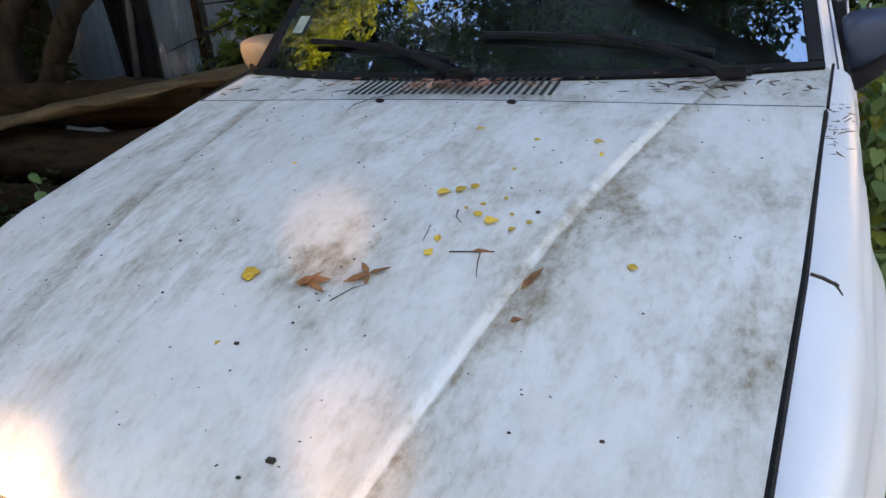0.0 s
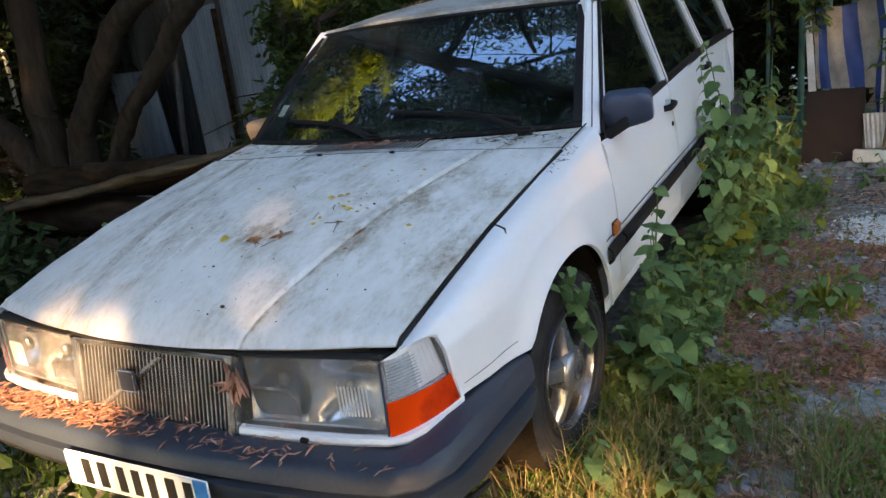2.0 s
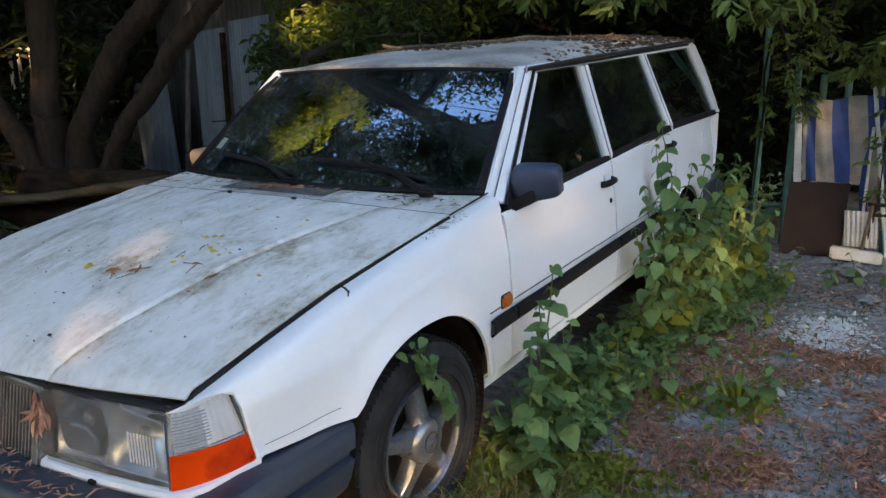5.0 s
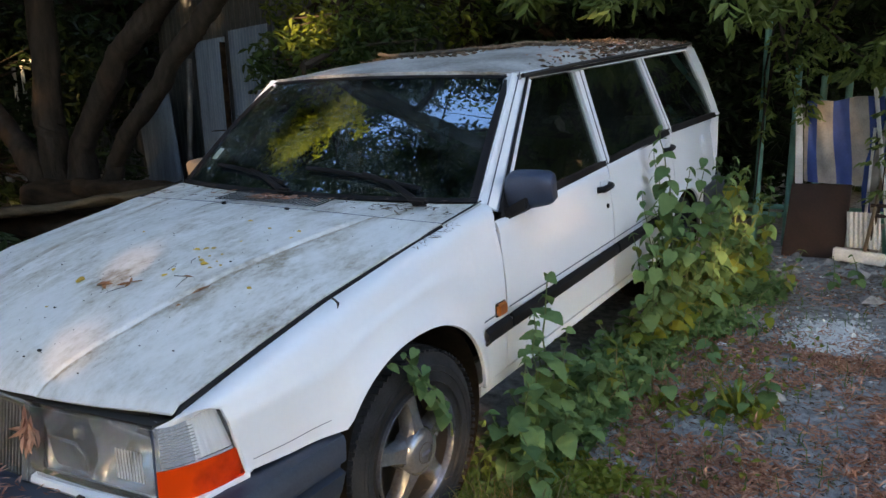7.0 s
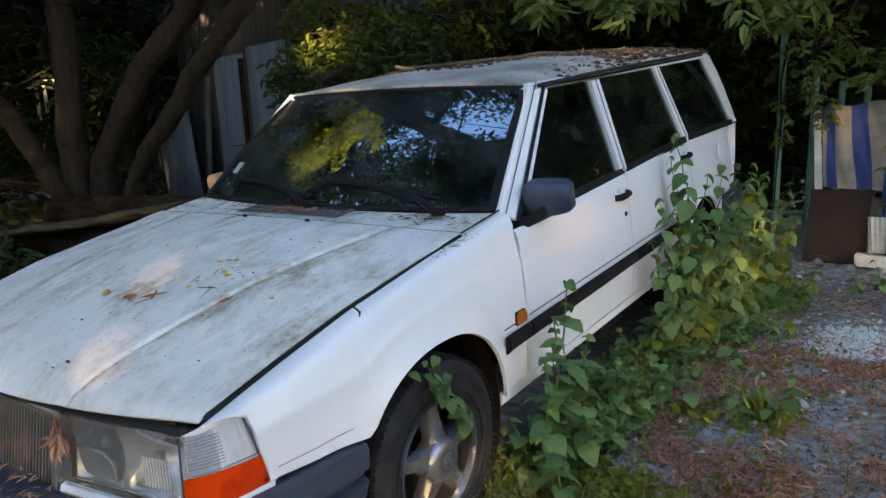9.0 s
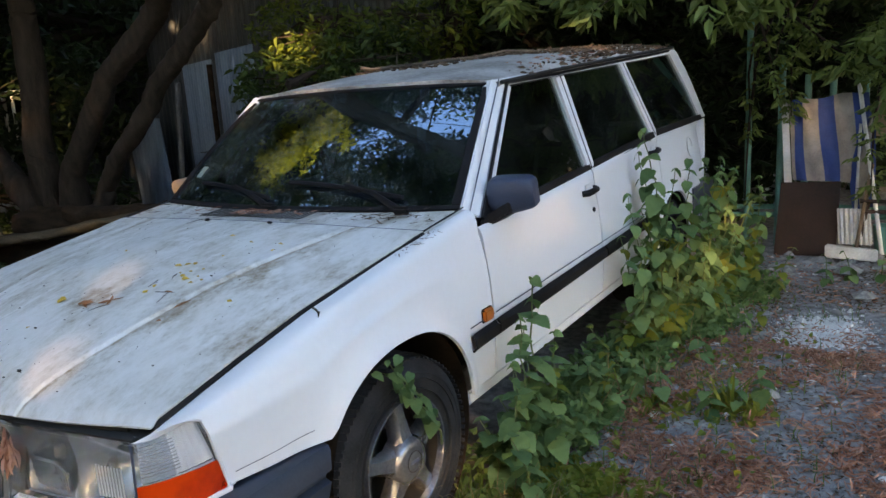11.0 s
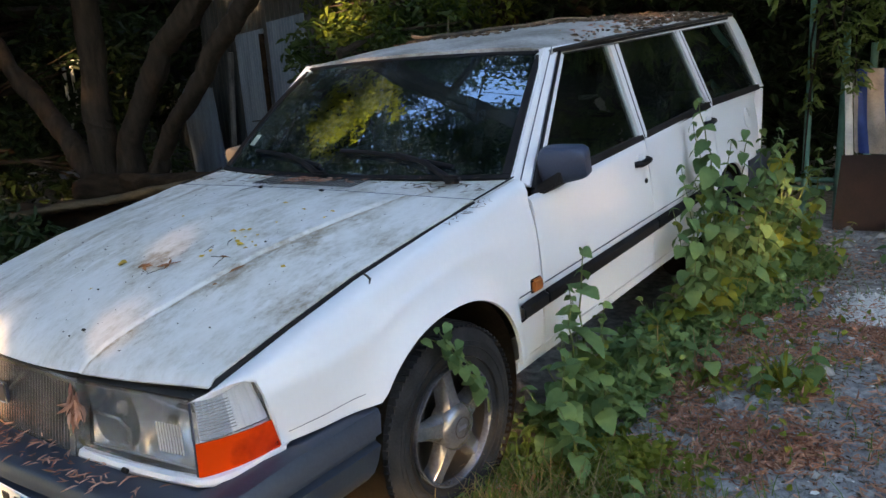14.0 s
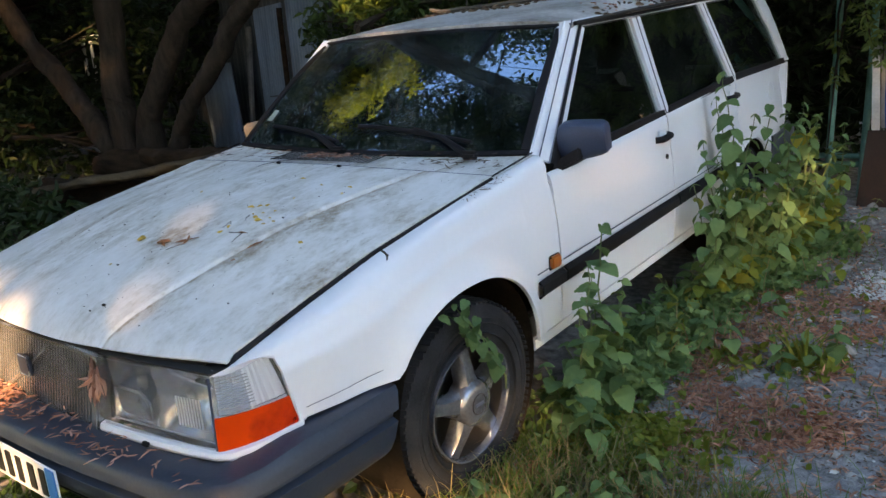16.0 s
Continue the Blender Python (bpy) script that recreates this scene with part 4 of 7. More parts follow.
gv = [[bm.verts.new((x, y + 1.5, ground_z(x, y + 1.5))) for y in fine_axis] for x in fine_axis]
for i in range(len(fine_axis) - 1):
    for j in range(len(fine_axis) - 1):
        bm.faces.new((gv[i][j], gv[i + 1][j], gv[i + 1][j + 1], gv[i][j + 1]))
tagged(part("ground", bm, EARTH), "grey gravelly earth yard with fallen leaves", "ground", kind="structure")

# ---- plants ----
# Chosen sunlit spots: leaves are left out along the way to the sun.
SHAFTS = [((-0.16, 0.04, 0.57), 0.10), ((-0.55, 0.0, 0.48), 0.18), ((0.12, 0.05, 0.55), 0.02), ((0.77, 0.01, 0.36), 0.085), ((-0.30, -0.08, 0.41), 0.22), ((0.15, -0.08, 0.40), 0.05), ((1.22, 3.3, 0.45), 0.07), ((1.15, 3.95, 0.55), 0.05), ((1.18, 2.9, 0.4), 0.05), ((0.93, 0.48, 0.05), 0.07), ((1.13, 0.60, 0.10), 0.05), ((1.0, -0.1, 0.06), 0.05), ((0.82, 0.50, 0.08), 0.05),
          ((0.00, 0.67, 0.92), 0.074, 0.945), ((0.24, 0.27, 0.81), 0.060, 0.915), ((0.31, 0.13, 0.77), 0.056, 0.945), ((0.93, 1.16, 0.10), 0.035), ((-0.16, 0.09, 0.72), 0.045, 0.94), ((-0.42, 0.13, 0.74), 0.045, 0.86), ((-0.30, 0.45, 0.86), 0.05, 0.86), ((0.45, 0.33, 0.80), 0.05, 0.88), ((0.83, 0.66, 0.14), 0.06), ((0.86, 0.56, 0.12), 0.055), ((1.08, 0.66, 0.06), 0.055), ((0.55, -0.04, 0.46), 0.03),
          ((0.45, 1.30, 0.98), 0.012), ((-0.55, 0.10, 0.59), 0.09), ((-0.30, 0.06, 0.58), 0.08), ((-0.95, 1.62, 1.02), 0.10), ((1.40, 5.08, 1.06), 0.08), ((1.12, 3.70, 0.65), 0.05), ((-2.1, 3.9, 1.75), 0.2), ((3.6, 6.9, 1.2), 1.0), ((0.1, 4.0, 1.62), 0.12),
          ((-0.35, -0.5, 0.10), 0.22), ((2.2, 5.1, 1.0), 0.14), ((-3.3, 2.1, 4.3), 0.85), ((-2.4, 1.85, 4.25), 0.55), ((-2.75, 1.5, 4.15), 0.55)]
SUN_V = np.array(SUN_TO)


def shaded(C, margin=0.0, wander=0.25):
    """Keeps the centres that leave the shafts of sunlight open."""
    keep = np.ones(len(C), bool)
    lot = np.abs(np.sin(C @ np.array([127.1, 311.7, 74.7]))) * 437.5 % 1.0
    for target, r, *soft in SHAFTS:
        off = C - np.array(target)
        along = off @ SUN_V
        dist = np.linalg.norm(off - along[:, None] * SUN_V, axis=1)
        keep &= ~((along > 0.45) & (dist < margin + r * (1 + wander * np.sin(C[:, 0] * 9 + C[:, 2] * 7))) & (lot < (soft[0] if soft else 1.0)))
    return C[keep], keep


GAPS = [((-3.2, 2.1, 4.2), 0.8), ((-1.2, 2.3, 5.0), 0.85), ((0.0, 2.3, 5.2), 0.75), ((-2.0, 1.5, 5.6), 0.45), ((-1.9, 3.1, 5.0), 0.4), ((-0.9, 1.2, 4.6), 0.35)]


def open_sky(C, rng):
    """Thins the canopy over the car, where the sky shows through."""
    keep = np.ones(len(C), bool)
    for c, r in GAPS:
        d = np.linalg.norm((C - np.array(c)) * np.array([1, 1, 0.35]), axis=1)
        keep &= ~((C[:, 2] > 3.2) & (d < r) & (rng.uniform(0, 1, len(C)) < 0.93))
    return keep


def leaf_cloud(name, C, size, material, parent, seed, droop=0.35, narrow=0.42, D=None, open_shafts=True, kind="", gaps=True):
    """Many folded leaves in one mesh, one at each centre."""
    rng = np.random.default_rng(seed)
    C = np.asarray(C, float)
    if open_shafts:
        if D is None and gaps:
            C = C[open_sky(C, rng)]
        C, keep = shaded(C, 0.32 * size)
        D = D[keep] if D is not None else None
    n = len(C)
    if D is None:
        D = rng.normal(size=(n, 3))
        D[:, 2] = D[:, 2] * 0.6 - droop
    D = D / np.linalg.norm(D, axis=1, keepdims=True)
    R = rng.normal(size=(n, 3))
    R[:, 2] *= 0.45
    S = R - (R * D).sum(1, keepdims=True) * D
    S /= np.linalg.norm(S, axis=1, keepdims=True)
    U = np.cross(S, D)
    L = size * rng.uniform(0.6, 1.25, (n, 1))
    W = L * narrow
    shape = [(0, 0, 0), (0.28, 0.42, 0.10), (0.62, 0.36, 0.05), (1, 0, -0.12), (0.62, -0.36, 0.05), (0.28, -0.42, 0.10)]
    V = np.stack([C + D * (a * L) + S * (b * W * 1.2) + U * (c * L) for a, b, c in shape], 1).reshape(-1, 3)
    base = np.arange(n)[:, None] * 6
    F = np.concatenate([base + np.array([[0, 1, 2, 3]]), base + np.array([[0, 3, 4, 5]])]).tolist()
    me = bpy.data.meshes.new(name)
    me.from_pydata(V.tolist(), [], F)
    me.materials.append(material)
    ob = new(name, me)
    if parent:
        ob.parent = parent
    if kind:
        ob["kind"] = kind
    return ob


BARK = surface("dark bark", (0.011, 0.0095, 0.008), (0.045, 0.036, 0.029), 0.95, 7, 45, bump=1.0, spread=0.7, stretch=(3, 3, 0.6), spec=0.06)
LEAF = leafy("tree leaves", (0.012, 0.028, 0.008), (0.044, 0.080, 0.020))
# Yellow-green bush leaves, lightened so that sunlight is part of the colour.
LEAF_Y = leafy("bush leaves with sunlight in colour", (0.018, 0.042, 0.008), (0.10, 0.135, 0.02), 0.35)
# Darker copy of LEAF: the shade of the background is put into the colour.
LEAF_D = leafy("tree leaves with shade in colour", (0.007, 0.017, 0.005), (0.026, 0.048, 0.014))
# Lighter copy of LEAF: light on the hanging boughs is in the colour.
LEAF_B = leafy("bough leaves", (0.055, 0.102, 0.034), (0.175, 0.24, 0.068), 0.40)
# Brightest copy: evening sun on the mirrored crown is put into the colour.
LEAF_S = leafy("crown leaves with sunlight in colour", (0.16, 0.21, 0.016), (0.46, 0.49, 0.05), 0.55)
NETTLE = leafy("weed leaves", (0.048, 0.110, 0.044), (0.18, 0.285, 0.108), 0.32, 0.8)
# For yellow-green clumps, and for weeds whose yellow sunlight is put into the colour.
NETTLE_Y = leafy("yellow-green and sunlit leaves", (0.10, 0.15, 0.02), (0.22, 0.22, 0.035), 0.35)
STEM = surface("green stem", (0.05, 0.09, 0.025), (0.12, 0.16, 0.05), 0.6, 20, 90, bump=0.1)
GRASS = leafy("grass", (0.05, 0.10, 0.022), (0.14, 0.215, 0.05), 0.3)
STRAW = leafy("dry grass", (0.16, 0.125, 0.06), (0.34, 0.27, 0.13), 0.3)
rng = np.random.default_rng(11)


def blobs(centres, radii, count, seed):
    """Points on and in a heap of soft balls, denser toward their skins."""
    g = np.random.default_rng(seed)
    out = []
    tot = sum(r ** 2 for r in radii)
    for c, r in zip(centres, radii):
        k = int(count * r * r / tot)
        v = g.normal(size=(k, 3))
        v /= np.linalg.norm(v, axis=1, keepdims=True)
        out.append(np.array(c) + v * (r * g.uniform(0.35, 1.05, (k, 1)) ** 0.6) * np.array([1, 1, 0.8]))
    return np.concatenate(out)


def tree(label, trunks, heaps, radii, count, size, material, seed, category="tree", name="tree", gaps=True):
    """Trunks are lists of (x, y, z, radius); heaps are the clumps of the crown."""
    t = thing(name, label, category)
    g = random.Random(seed)
    for tr in trunks:
        pts, rad = [], []
        for (a, b) in zip(tr, tr[1:]):
            for k in range(16):
                f = k / 16
                p = Vector(a[:3]).lerp(Vector(b[:3]), f)
                pts.append(p + noise.noise_vector(p * 2.2) * a[3] * 0.3)
                rad.append((a[3] + (b[3] - a[3]) * f) * 0.84)
        pts.append(Vector(tr[-1][:3]))
        rad.append(tr[-1][3])
        bm = tube(pts, rad, 22)
        for v in bm.verts:
            q = Vector((v.co.x * 14, v.co.y * 14, v.co.z * 3.5))
            v.co += noise.noise_vector(q) * 0.024 + noise.noise_vector(v.co * 4) * 0.02
        part("trunk", bm, BARK, t)
    if heaps:
        for c, r in zip(heaps, radii):
            bm = bmesh.new()
            src = min((Vector(q[:3]) for tr in trunks for q in tr[1:]), key=lambda v: (v - Vector(c)).length) if trunks else Vector(c) - Vector((0, 0, r))
            mid = src.lerp(Vector(c), 0.5) + Vector((g.gauss(0, 0.1), g.gauss(0, 0.1), 0.12)) * r
            def clear(*ps):
                return len(shaded(np.array([list(a.lerp(b, f)) for a, b in zip(ps, ps[1:]) for f in (0, 0.25, 0.5, 0.75, 1)]), 0.05)[0]) == 5 * (len(ps) - 1)
            if clear(src, mid, Vector(c)):
                tube([src, mid, Vector(c)], [0.05 * r + 0.012, 0.03 * r + 0.008, 0.006], 6, bm)
            for _ in range(5):
                e = Vector(c) + Vector((g.gauss(0, 1), g.gauss(0, 1), g.gauss(0, 0.7))) * r * 0.55
                if clear(mid, e):
                    tube([mid, mid.lerp(e, 0.5), e], [0.014 * r + 0.004, 0.008, 0.003], 5, bm)
            if not bm.verts:
                continue
            part("limb", bm, BARK, t)
        leaf_cloud("crown", blobs(heaps, radii, count, seed), size, material, t, seed, gaps=gaps)
    return t


# many-stemmed tree beside the car
tree("dark many-stemmed tree beside the log pile",
     [[(-4.45, 3.2, -0.05, 0.30), (-4.66, 3.2, 0.6, 0.165), (-4.68, 3.2, 1.6, 0.135), (-4.55, 3.2, 2.3, 0.13), (-4.6, 3.1, 4.2, 0.15), (-4.4, 2.6, 5.6, 0.08)],
      [(-4.35, 3.2, 0.35, 0.18), (-4.24, 3.2, 0.9, 0.125), (-3.55, 3.2, 1.66, 0.115), (-2.83, 3.2, 2.15, 0.11), (-1.9, 2.6, 3.1, 0.11), (-0.9, 1.6, 4.3, 0.07)],
      [(-4.1, 3.2, 0.3, 0.14), (-3.82, 3.2, 0.8, 0.088), (-2.93, 3.2, 1.57, 0.083), (-2.25, 3.2, 2.09, 0.085), (-1.75, 2.55, 3.1, 0.085), (-1.0, 1.98, 3.55, 0.085), (-0.2, 1.60, 3.62, 0.10), (0.72, 1.27, 3.66, 0.09), (1.8, 0.9, 4.0, 0.05)],
      [(-4.75, 3.2, 0.40, 0.17), (-5.22, 3.2, 0.85, 0.125), (-5.70, 3.2, 1.28, 0.115), (-6.2, 3.2, 1.72, 0.11), (-7.0, 3.0, 3.0, 0.1)]],
     [(-4.4, 2.6, 5.6), (-5.6, 3.6, 4.8), (-2.4, 3.4, 4.9), (-1.0, 1.7, 4.7), (0.2, 2.3, 5.0), (-3.4, 1.0, 5.6), (-6.8, 3.0, 3.6), (-2.0, 4.4, 3.6), (-0.4, 3.8, 3.9), (-5.0, 4.6, 3.4), (-6.2, 1.0, 4.2), (-2.6, 0.2, 5.4), (-4.2, 1.6, 3.7), (-5.8, 2.2, 3.4), (-3.2, 2.6, 3.5), (-4.0, 4.3, 3.6), (-6.8, 0.0, 3.0), (-5.2, 0.2, 3.9), (-5.6, 2.6, 4.7), (-4.9, 1.2, 5.0), (-6.7, 2.0, 4.7)],
     [1.3, 1.2, 1.2, 1.0, 1.0, 1.3, 1.2, 0.9, 0.9, 1.0, 1.2, 0.9, 1.1, 1.1, 0.9, 1.0, 1.2, 1.1, 1.1, 1.0, 1.1], 34000, 0.13, LEAF, 3)
tree("tree crown with evening sunlight in its leaf colour", [[(-6.8, -1.6, 0, 0.2), (-6.6, -1.2, 2.4, 0.16), (-5.2, 0.8, 4.8, 0.09), (-4.4, 1.8, 5.8, 0.04)]],
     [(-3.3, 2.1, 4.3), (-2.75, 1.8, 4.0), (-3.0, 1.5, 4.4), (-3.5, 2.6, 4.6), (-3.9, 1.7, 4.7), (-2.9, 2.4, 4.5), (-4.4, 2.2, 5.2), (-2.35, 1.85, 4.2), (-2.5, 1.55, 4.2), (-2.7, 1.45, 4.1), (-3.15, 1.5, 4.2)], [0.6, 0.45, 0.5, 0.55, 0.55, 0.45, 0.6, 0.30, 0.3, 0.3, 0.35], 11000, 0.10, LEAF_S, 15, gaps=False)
g0 = np.random.default_rng(77)
C = np.stack([g0.uniform(-3.4, 1.3, 44000), g0.uniform(0.2, 4.2, 44000), g0.uniform(4.6, 6.2, 44000)], 1)
C = C[np.array([math.hypot((p[0] + 1.0) / 1.45, (p[1] - 2.25) / 0.60) + 0.9 * noise.noise((p[0] * 3, p[1] * 3, p[2])) > 0.85 and noise.noise((p[0] * 2.2, p[1] * 2.2, 3.1)) > -0.42 and not (-3.1 < p[0] < -1.9 and 1.35 < p[1] < 2.25 and noise.noise((p[0] * 4, p[1] * 4, 5.0)) > -0.15) for p in C])]
high = thing("tree", "fine-leaved tree crown high above the car", "tree")
part("trunk", tube([(-1.2, 4.9, 0.0), (-1.3, 4.9, 2.5), (-1.0, 3.6, 4.6), (-0.6, 2.2, 5.6)], [0.16, 0.12, 0.08, 0.03], 12), BARK, high)
leaf_cloud("crown", C, 0.085, LEAF, high, 78, gaps=False)
C = np.stack([g0.uniform(-11.0, 1.2, 26000), g0.uniform(-0.6, 6.0, 26000), g0.uniform(6.4, 8.4, 26000)], 1)
C = C[np.array([math.hypot((p[0] + 1.7) / 2.5, (p[1] - 2.4) / 0.90) + 0.8 * noise.noise((p[0] * 2, p[1] * 2, p[2])) > 0.85 and not (-4.5 < p[0] < -3.1 and 1.4 < p[1] < 2.5) for p in C])]
leaf_cloud("crown", C, 0.16, LEAF, high, 79, gaps=False)
C = np.stack([g0.uniform(-8.0, 0.9, 4200), g0.uniform(0.5, 1.95, 4200), g0.uniform(6.2, 7.2, 4200)], 1)
C = C[[not (-4.1 < p[0] < -1.9 and p[1] > 1.1 and noise.noise((p[0] * 3.5, p[1] * 3.5, 9.0)) > -0.25) for p in C]]
leaf_cloud("crown", C, 0.18, LEAF, high, 80, gaps=False)
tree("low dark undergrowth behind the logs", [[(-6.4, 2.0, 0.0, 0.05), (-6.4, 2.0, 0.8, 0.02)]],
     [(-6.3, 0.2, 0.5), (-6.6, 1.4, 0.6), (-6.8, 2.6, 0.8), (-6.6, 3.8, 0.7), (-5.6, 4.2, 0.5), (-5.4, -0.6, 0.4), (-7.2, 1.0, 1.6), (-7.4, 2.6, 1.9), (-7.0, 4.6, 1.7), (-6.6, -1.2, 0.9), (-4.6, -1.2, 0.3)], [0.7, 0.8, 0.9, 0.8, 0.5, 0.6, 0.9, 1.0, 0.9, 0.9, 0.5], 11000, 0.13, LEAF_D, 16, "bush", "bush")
# The last two heaps hang unseen overhead, added to dim the left side.
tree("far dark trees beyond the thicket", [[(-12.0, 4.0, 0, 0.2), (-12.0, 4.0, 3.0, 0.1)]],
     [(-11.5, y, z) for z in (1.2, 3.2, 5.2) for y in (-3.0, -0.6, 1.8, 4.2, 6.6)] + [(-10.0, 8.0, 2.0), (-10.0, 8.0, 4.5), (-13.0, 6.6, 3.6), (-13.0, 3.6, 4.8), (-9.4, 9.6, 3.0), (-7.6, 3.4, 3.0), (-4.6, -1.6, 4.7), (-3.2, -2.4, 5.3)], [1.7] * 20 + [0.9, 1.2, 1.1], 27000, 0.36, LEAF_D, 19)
# bushes behind the car, with sunlight in the leaf colour beside the far mirror
tree("yellow-green leafy bush beside the car roof", [[(-2.3, 4.4, 0.05, 0.05), (-2.2, 4.2, 1.2, 0.03), (-2.0, 4.1, 2.0, 0.015)]],
     [(-2.0, 3.7, 1.25), (-1.75, 4.2, 1.75), (-2.35, 4.2, 1.95), (-1.3, 4.7, 1.95), (-1.75, 3.6, 1.7), (-2.1, 3.2, 0.85)], [0.33, 0.42, 0.4, 0.4, 0.3, 0.3], 3200, 0.085, LEAF_Y, 5, "bush", "bush")
tree("green leafy bush leaning toward the car", [[(-2.0, 3.6, 0.05, 0.04), (-1.8, 3.4, 0.8, 0.025), (-1.6, 3.2, 1.5, 0.012)]],
     [(-1.9, 3.3, 1.05), (-1.6, 3.6, 1.45), (-2.1, 3.6, 1.5), (-1.7, 3.1, 0.75), (-2.2, 3.1, 0.6), (-1.5, 4.1, 1.7)], [0.30, 0.32, 0.35, 0.25, 0.3, 0.3], 2600, 0.085, LEAF, 25, "bush", "bush")
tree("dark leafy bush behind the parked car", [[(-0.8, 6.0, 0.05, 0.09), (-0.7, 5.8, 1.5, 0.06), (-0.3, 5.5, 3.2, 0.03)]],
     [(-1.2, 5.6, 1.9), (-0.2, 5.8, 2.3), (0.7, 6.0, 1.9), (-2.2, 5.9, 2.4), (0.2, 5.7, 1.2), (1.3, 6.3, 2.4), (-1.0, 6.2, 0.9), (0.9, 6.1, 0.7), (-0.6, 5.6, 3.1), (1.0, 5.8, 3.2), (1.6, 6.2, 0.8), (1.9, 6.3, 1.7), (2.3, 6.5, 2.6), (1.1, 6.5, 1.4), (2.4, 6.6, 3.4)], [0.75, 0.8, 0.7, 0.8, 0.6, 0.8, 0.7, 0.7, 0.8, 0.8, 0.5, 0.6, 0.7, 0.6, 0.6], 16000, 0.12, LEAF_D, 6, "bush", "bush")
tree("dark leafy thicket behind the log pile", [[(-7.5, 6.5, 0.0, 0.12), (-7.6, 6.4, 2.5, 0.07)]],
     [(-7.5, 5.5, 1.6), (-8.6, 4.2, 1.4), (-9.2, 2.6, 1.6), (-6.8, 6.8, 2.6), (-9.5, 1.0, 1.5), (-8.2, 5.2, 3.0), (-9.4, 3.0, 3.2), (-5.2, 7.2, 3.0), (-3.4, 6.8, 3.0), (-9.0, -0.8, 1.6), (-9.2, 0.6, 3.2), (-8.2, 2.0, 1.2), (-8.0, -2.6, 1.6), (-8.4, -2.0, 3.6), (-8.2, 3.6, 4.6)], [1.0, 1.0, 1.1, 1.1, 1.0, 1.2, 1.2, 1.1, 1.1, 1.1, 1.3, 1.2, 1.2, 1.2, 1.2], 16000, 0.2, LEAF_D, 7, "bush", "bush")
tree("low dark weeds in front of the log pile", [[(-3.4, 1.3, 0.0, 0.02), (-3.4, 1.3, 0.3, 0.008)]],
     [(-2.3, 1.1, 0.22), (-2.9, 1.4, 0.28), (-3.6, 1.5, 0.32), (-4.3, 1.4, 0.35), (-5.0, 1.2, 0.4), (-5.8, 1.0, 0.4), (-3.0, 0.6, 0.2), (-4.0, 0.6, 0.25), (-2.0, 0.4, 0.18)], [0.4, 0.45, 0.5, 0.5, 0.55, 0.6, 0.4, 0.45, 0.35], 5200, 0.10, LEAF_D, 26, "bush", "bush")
# trees that close the yard; those across it and by the lane are unseen
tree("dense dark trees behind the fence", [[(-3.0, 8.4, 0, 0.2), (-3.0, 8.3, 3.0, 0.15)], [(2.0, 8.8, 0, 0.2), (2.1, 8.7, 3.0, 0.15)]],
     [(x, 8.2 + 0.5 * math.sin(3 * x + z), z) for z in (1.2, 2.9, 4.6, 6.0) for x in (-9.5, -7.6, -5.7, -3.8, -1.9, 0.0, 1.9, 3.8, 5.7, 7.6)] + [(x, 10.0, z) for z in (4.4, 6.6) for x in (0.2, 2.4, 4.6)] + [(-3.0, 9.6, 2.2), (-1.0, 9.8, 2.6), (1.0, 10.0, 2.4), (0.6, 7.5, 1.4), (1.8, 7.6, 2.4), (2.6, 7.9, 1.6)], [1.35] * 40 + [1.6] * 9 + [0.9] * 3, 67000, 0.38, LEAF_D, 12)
# Unseen crowns added between the sun and the car to block its light.
tree("unseen tall tree added behind the camera to block light", [[(8.4, -9.6, 0, 0.25), (8.4, -9.5, 2.2, 0.2), (8.2, -9.2, 5.0, 0.1)]],
     [(3.2, -8.3, 1.6), (4.9, -8.6, 1.5), (6.6, -8.4, 1.6), (2.2, -8.2, 3.2), (4.2, -8.4, 3.2), (6.2, -8.5, 3.3), (7.8, -8.0, 2.8), (3.2, -8.2, 5.0), (5.4, -8.4, 5.0), (7.2, -8.2, 4.8), (4.4, -8.0, 6.6), (8.6, -7.2, 1.7), (9.2, -6.6, 3.4), (2.4, -8.2, 6.6), (6.4, -8.2, 6.6), (8.2, -7.8, 6.2), (5.2, -8.4, 8.2), (3.2, -8.4, 8.2), (7.2, -8.2, 8.0), (9.6, -6.4, 5.2), (10.6, -5.0, 1.8), (10.6, -5.0, 4.0), (9.0, -7.2, 5.6), (8.8, -7.6, 4.2), (11.2, -3.2, 2.4), (10.2, -5.6, 6.4)], [1.3] * 26, 80000, 0.20, LEAF, 8)
# Leaves added in the sun's path to shade these boxes, never in view.
sun_block_leaves = []
for (lo, hi), k in ((((-0.7, 0.12, 0.68), (0.9, 1.5, 1.05)), 5200), (((0.84, 0.25, 0.42), (0.92, 4.5, 1.1)), 5200), (((-5.6, 3.0, 0.5), (-2.6, 3.4, 2.6)), 4200), (((-3.4, 3.7, 0.3), (-2.3, 4.1, 1.9)), 1800), (((1.0, 0.9, 0.0), (2.6, 4.6, 0.3)), 5500), (((-4.8, 2.0, 0.1), (-1.6, 2.9, 0.9)), 3200)):
    sun_block_leaves.append(rng.uniform(lo, hi, (k, 3)) + SUN_V * rng.uniform(8.6, 10.0, (k, 1)))
sun_block_tree = thing("tree", "unseen leafy tree added to block the low sun", "tree")
part("trunk", tube([(7.9, -8.7, 0.0), (7.8, -8.6, 2.4), (7.0, -8.3, 4.8)], [0.16, 0.13, 0.05], 12), BARK, sun_block_tree)
leaf_cloud("crown", np.concatenate(sun_block_leaves), 0.14, LEAF, sun_block_tree, 88, gaps=False)
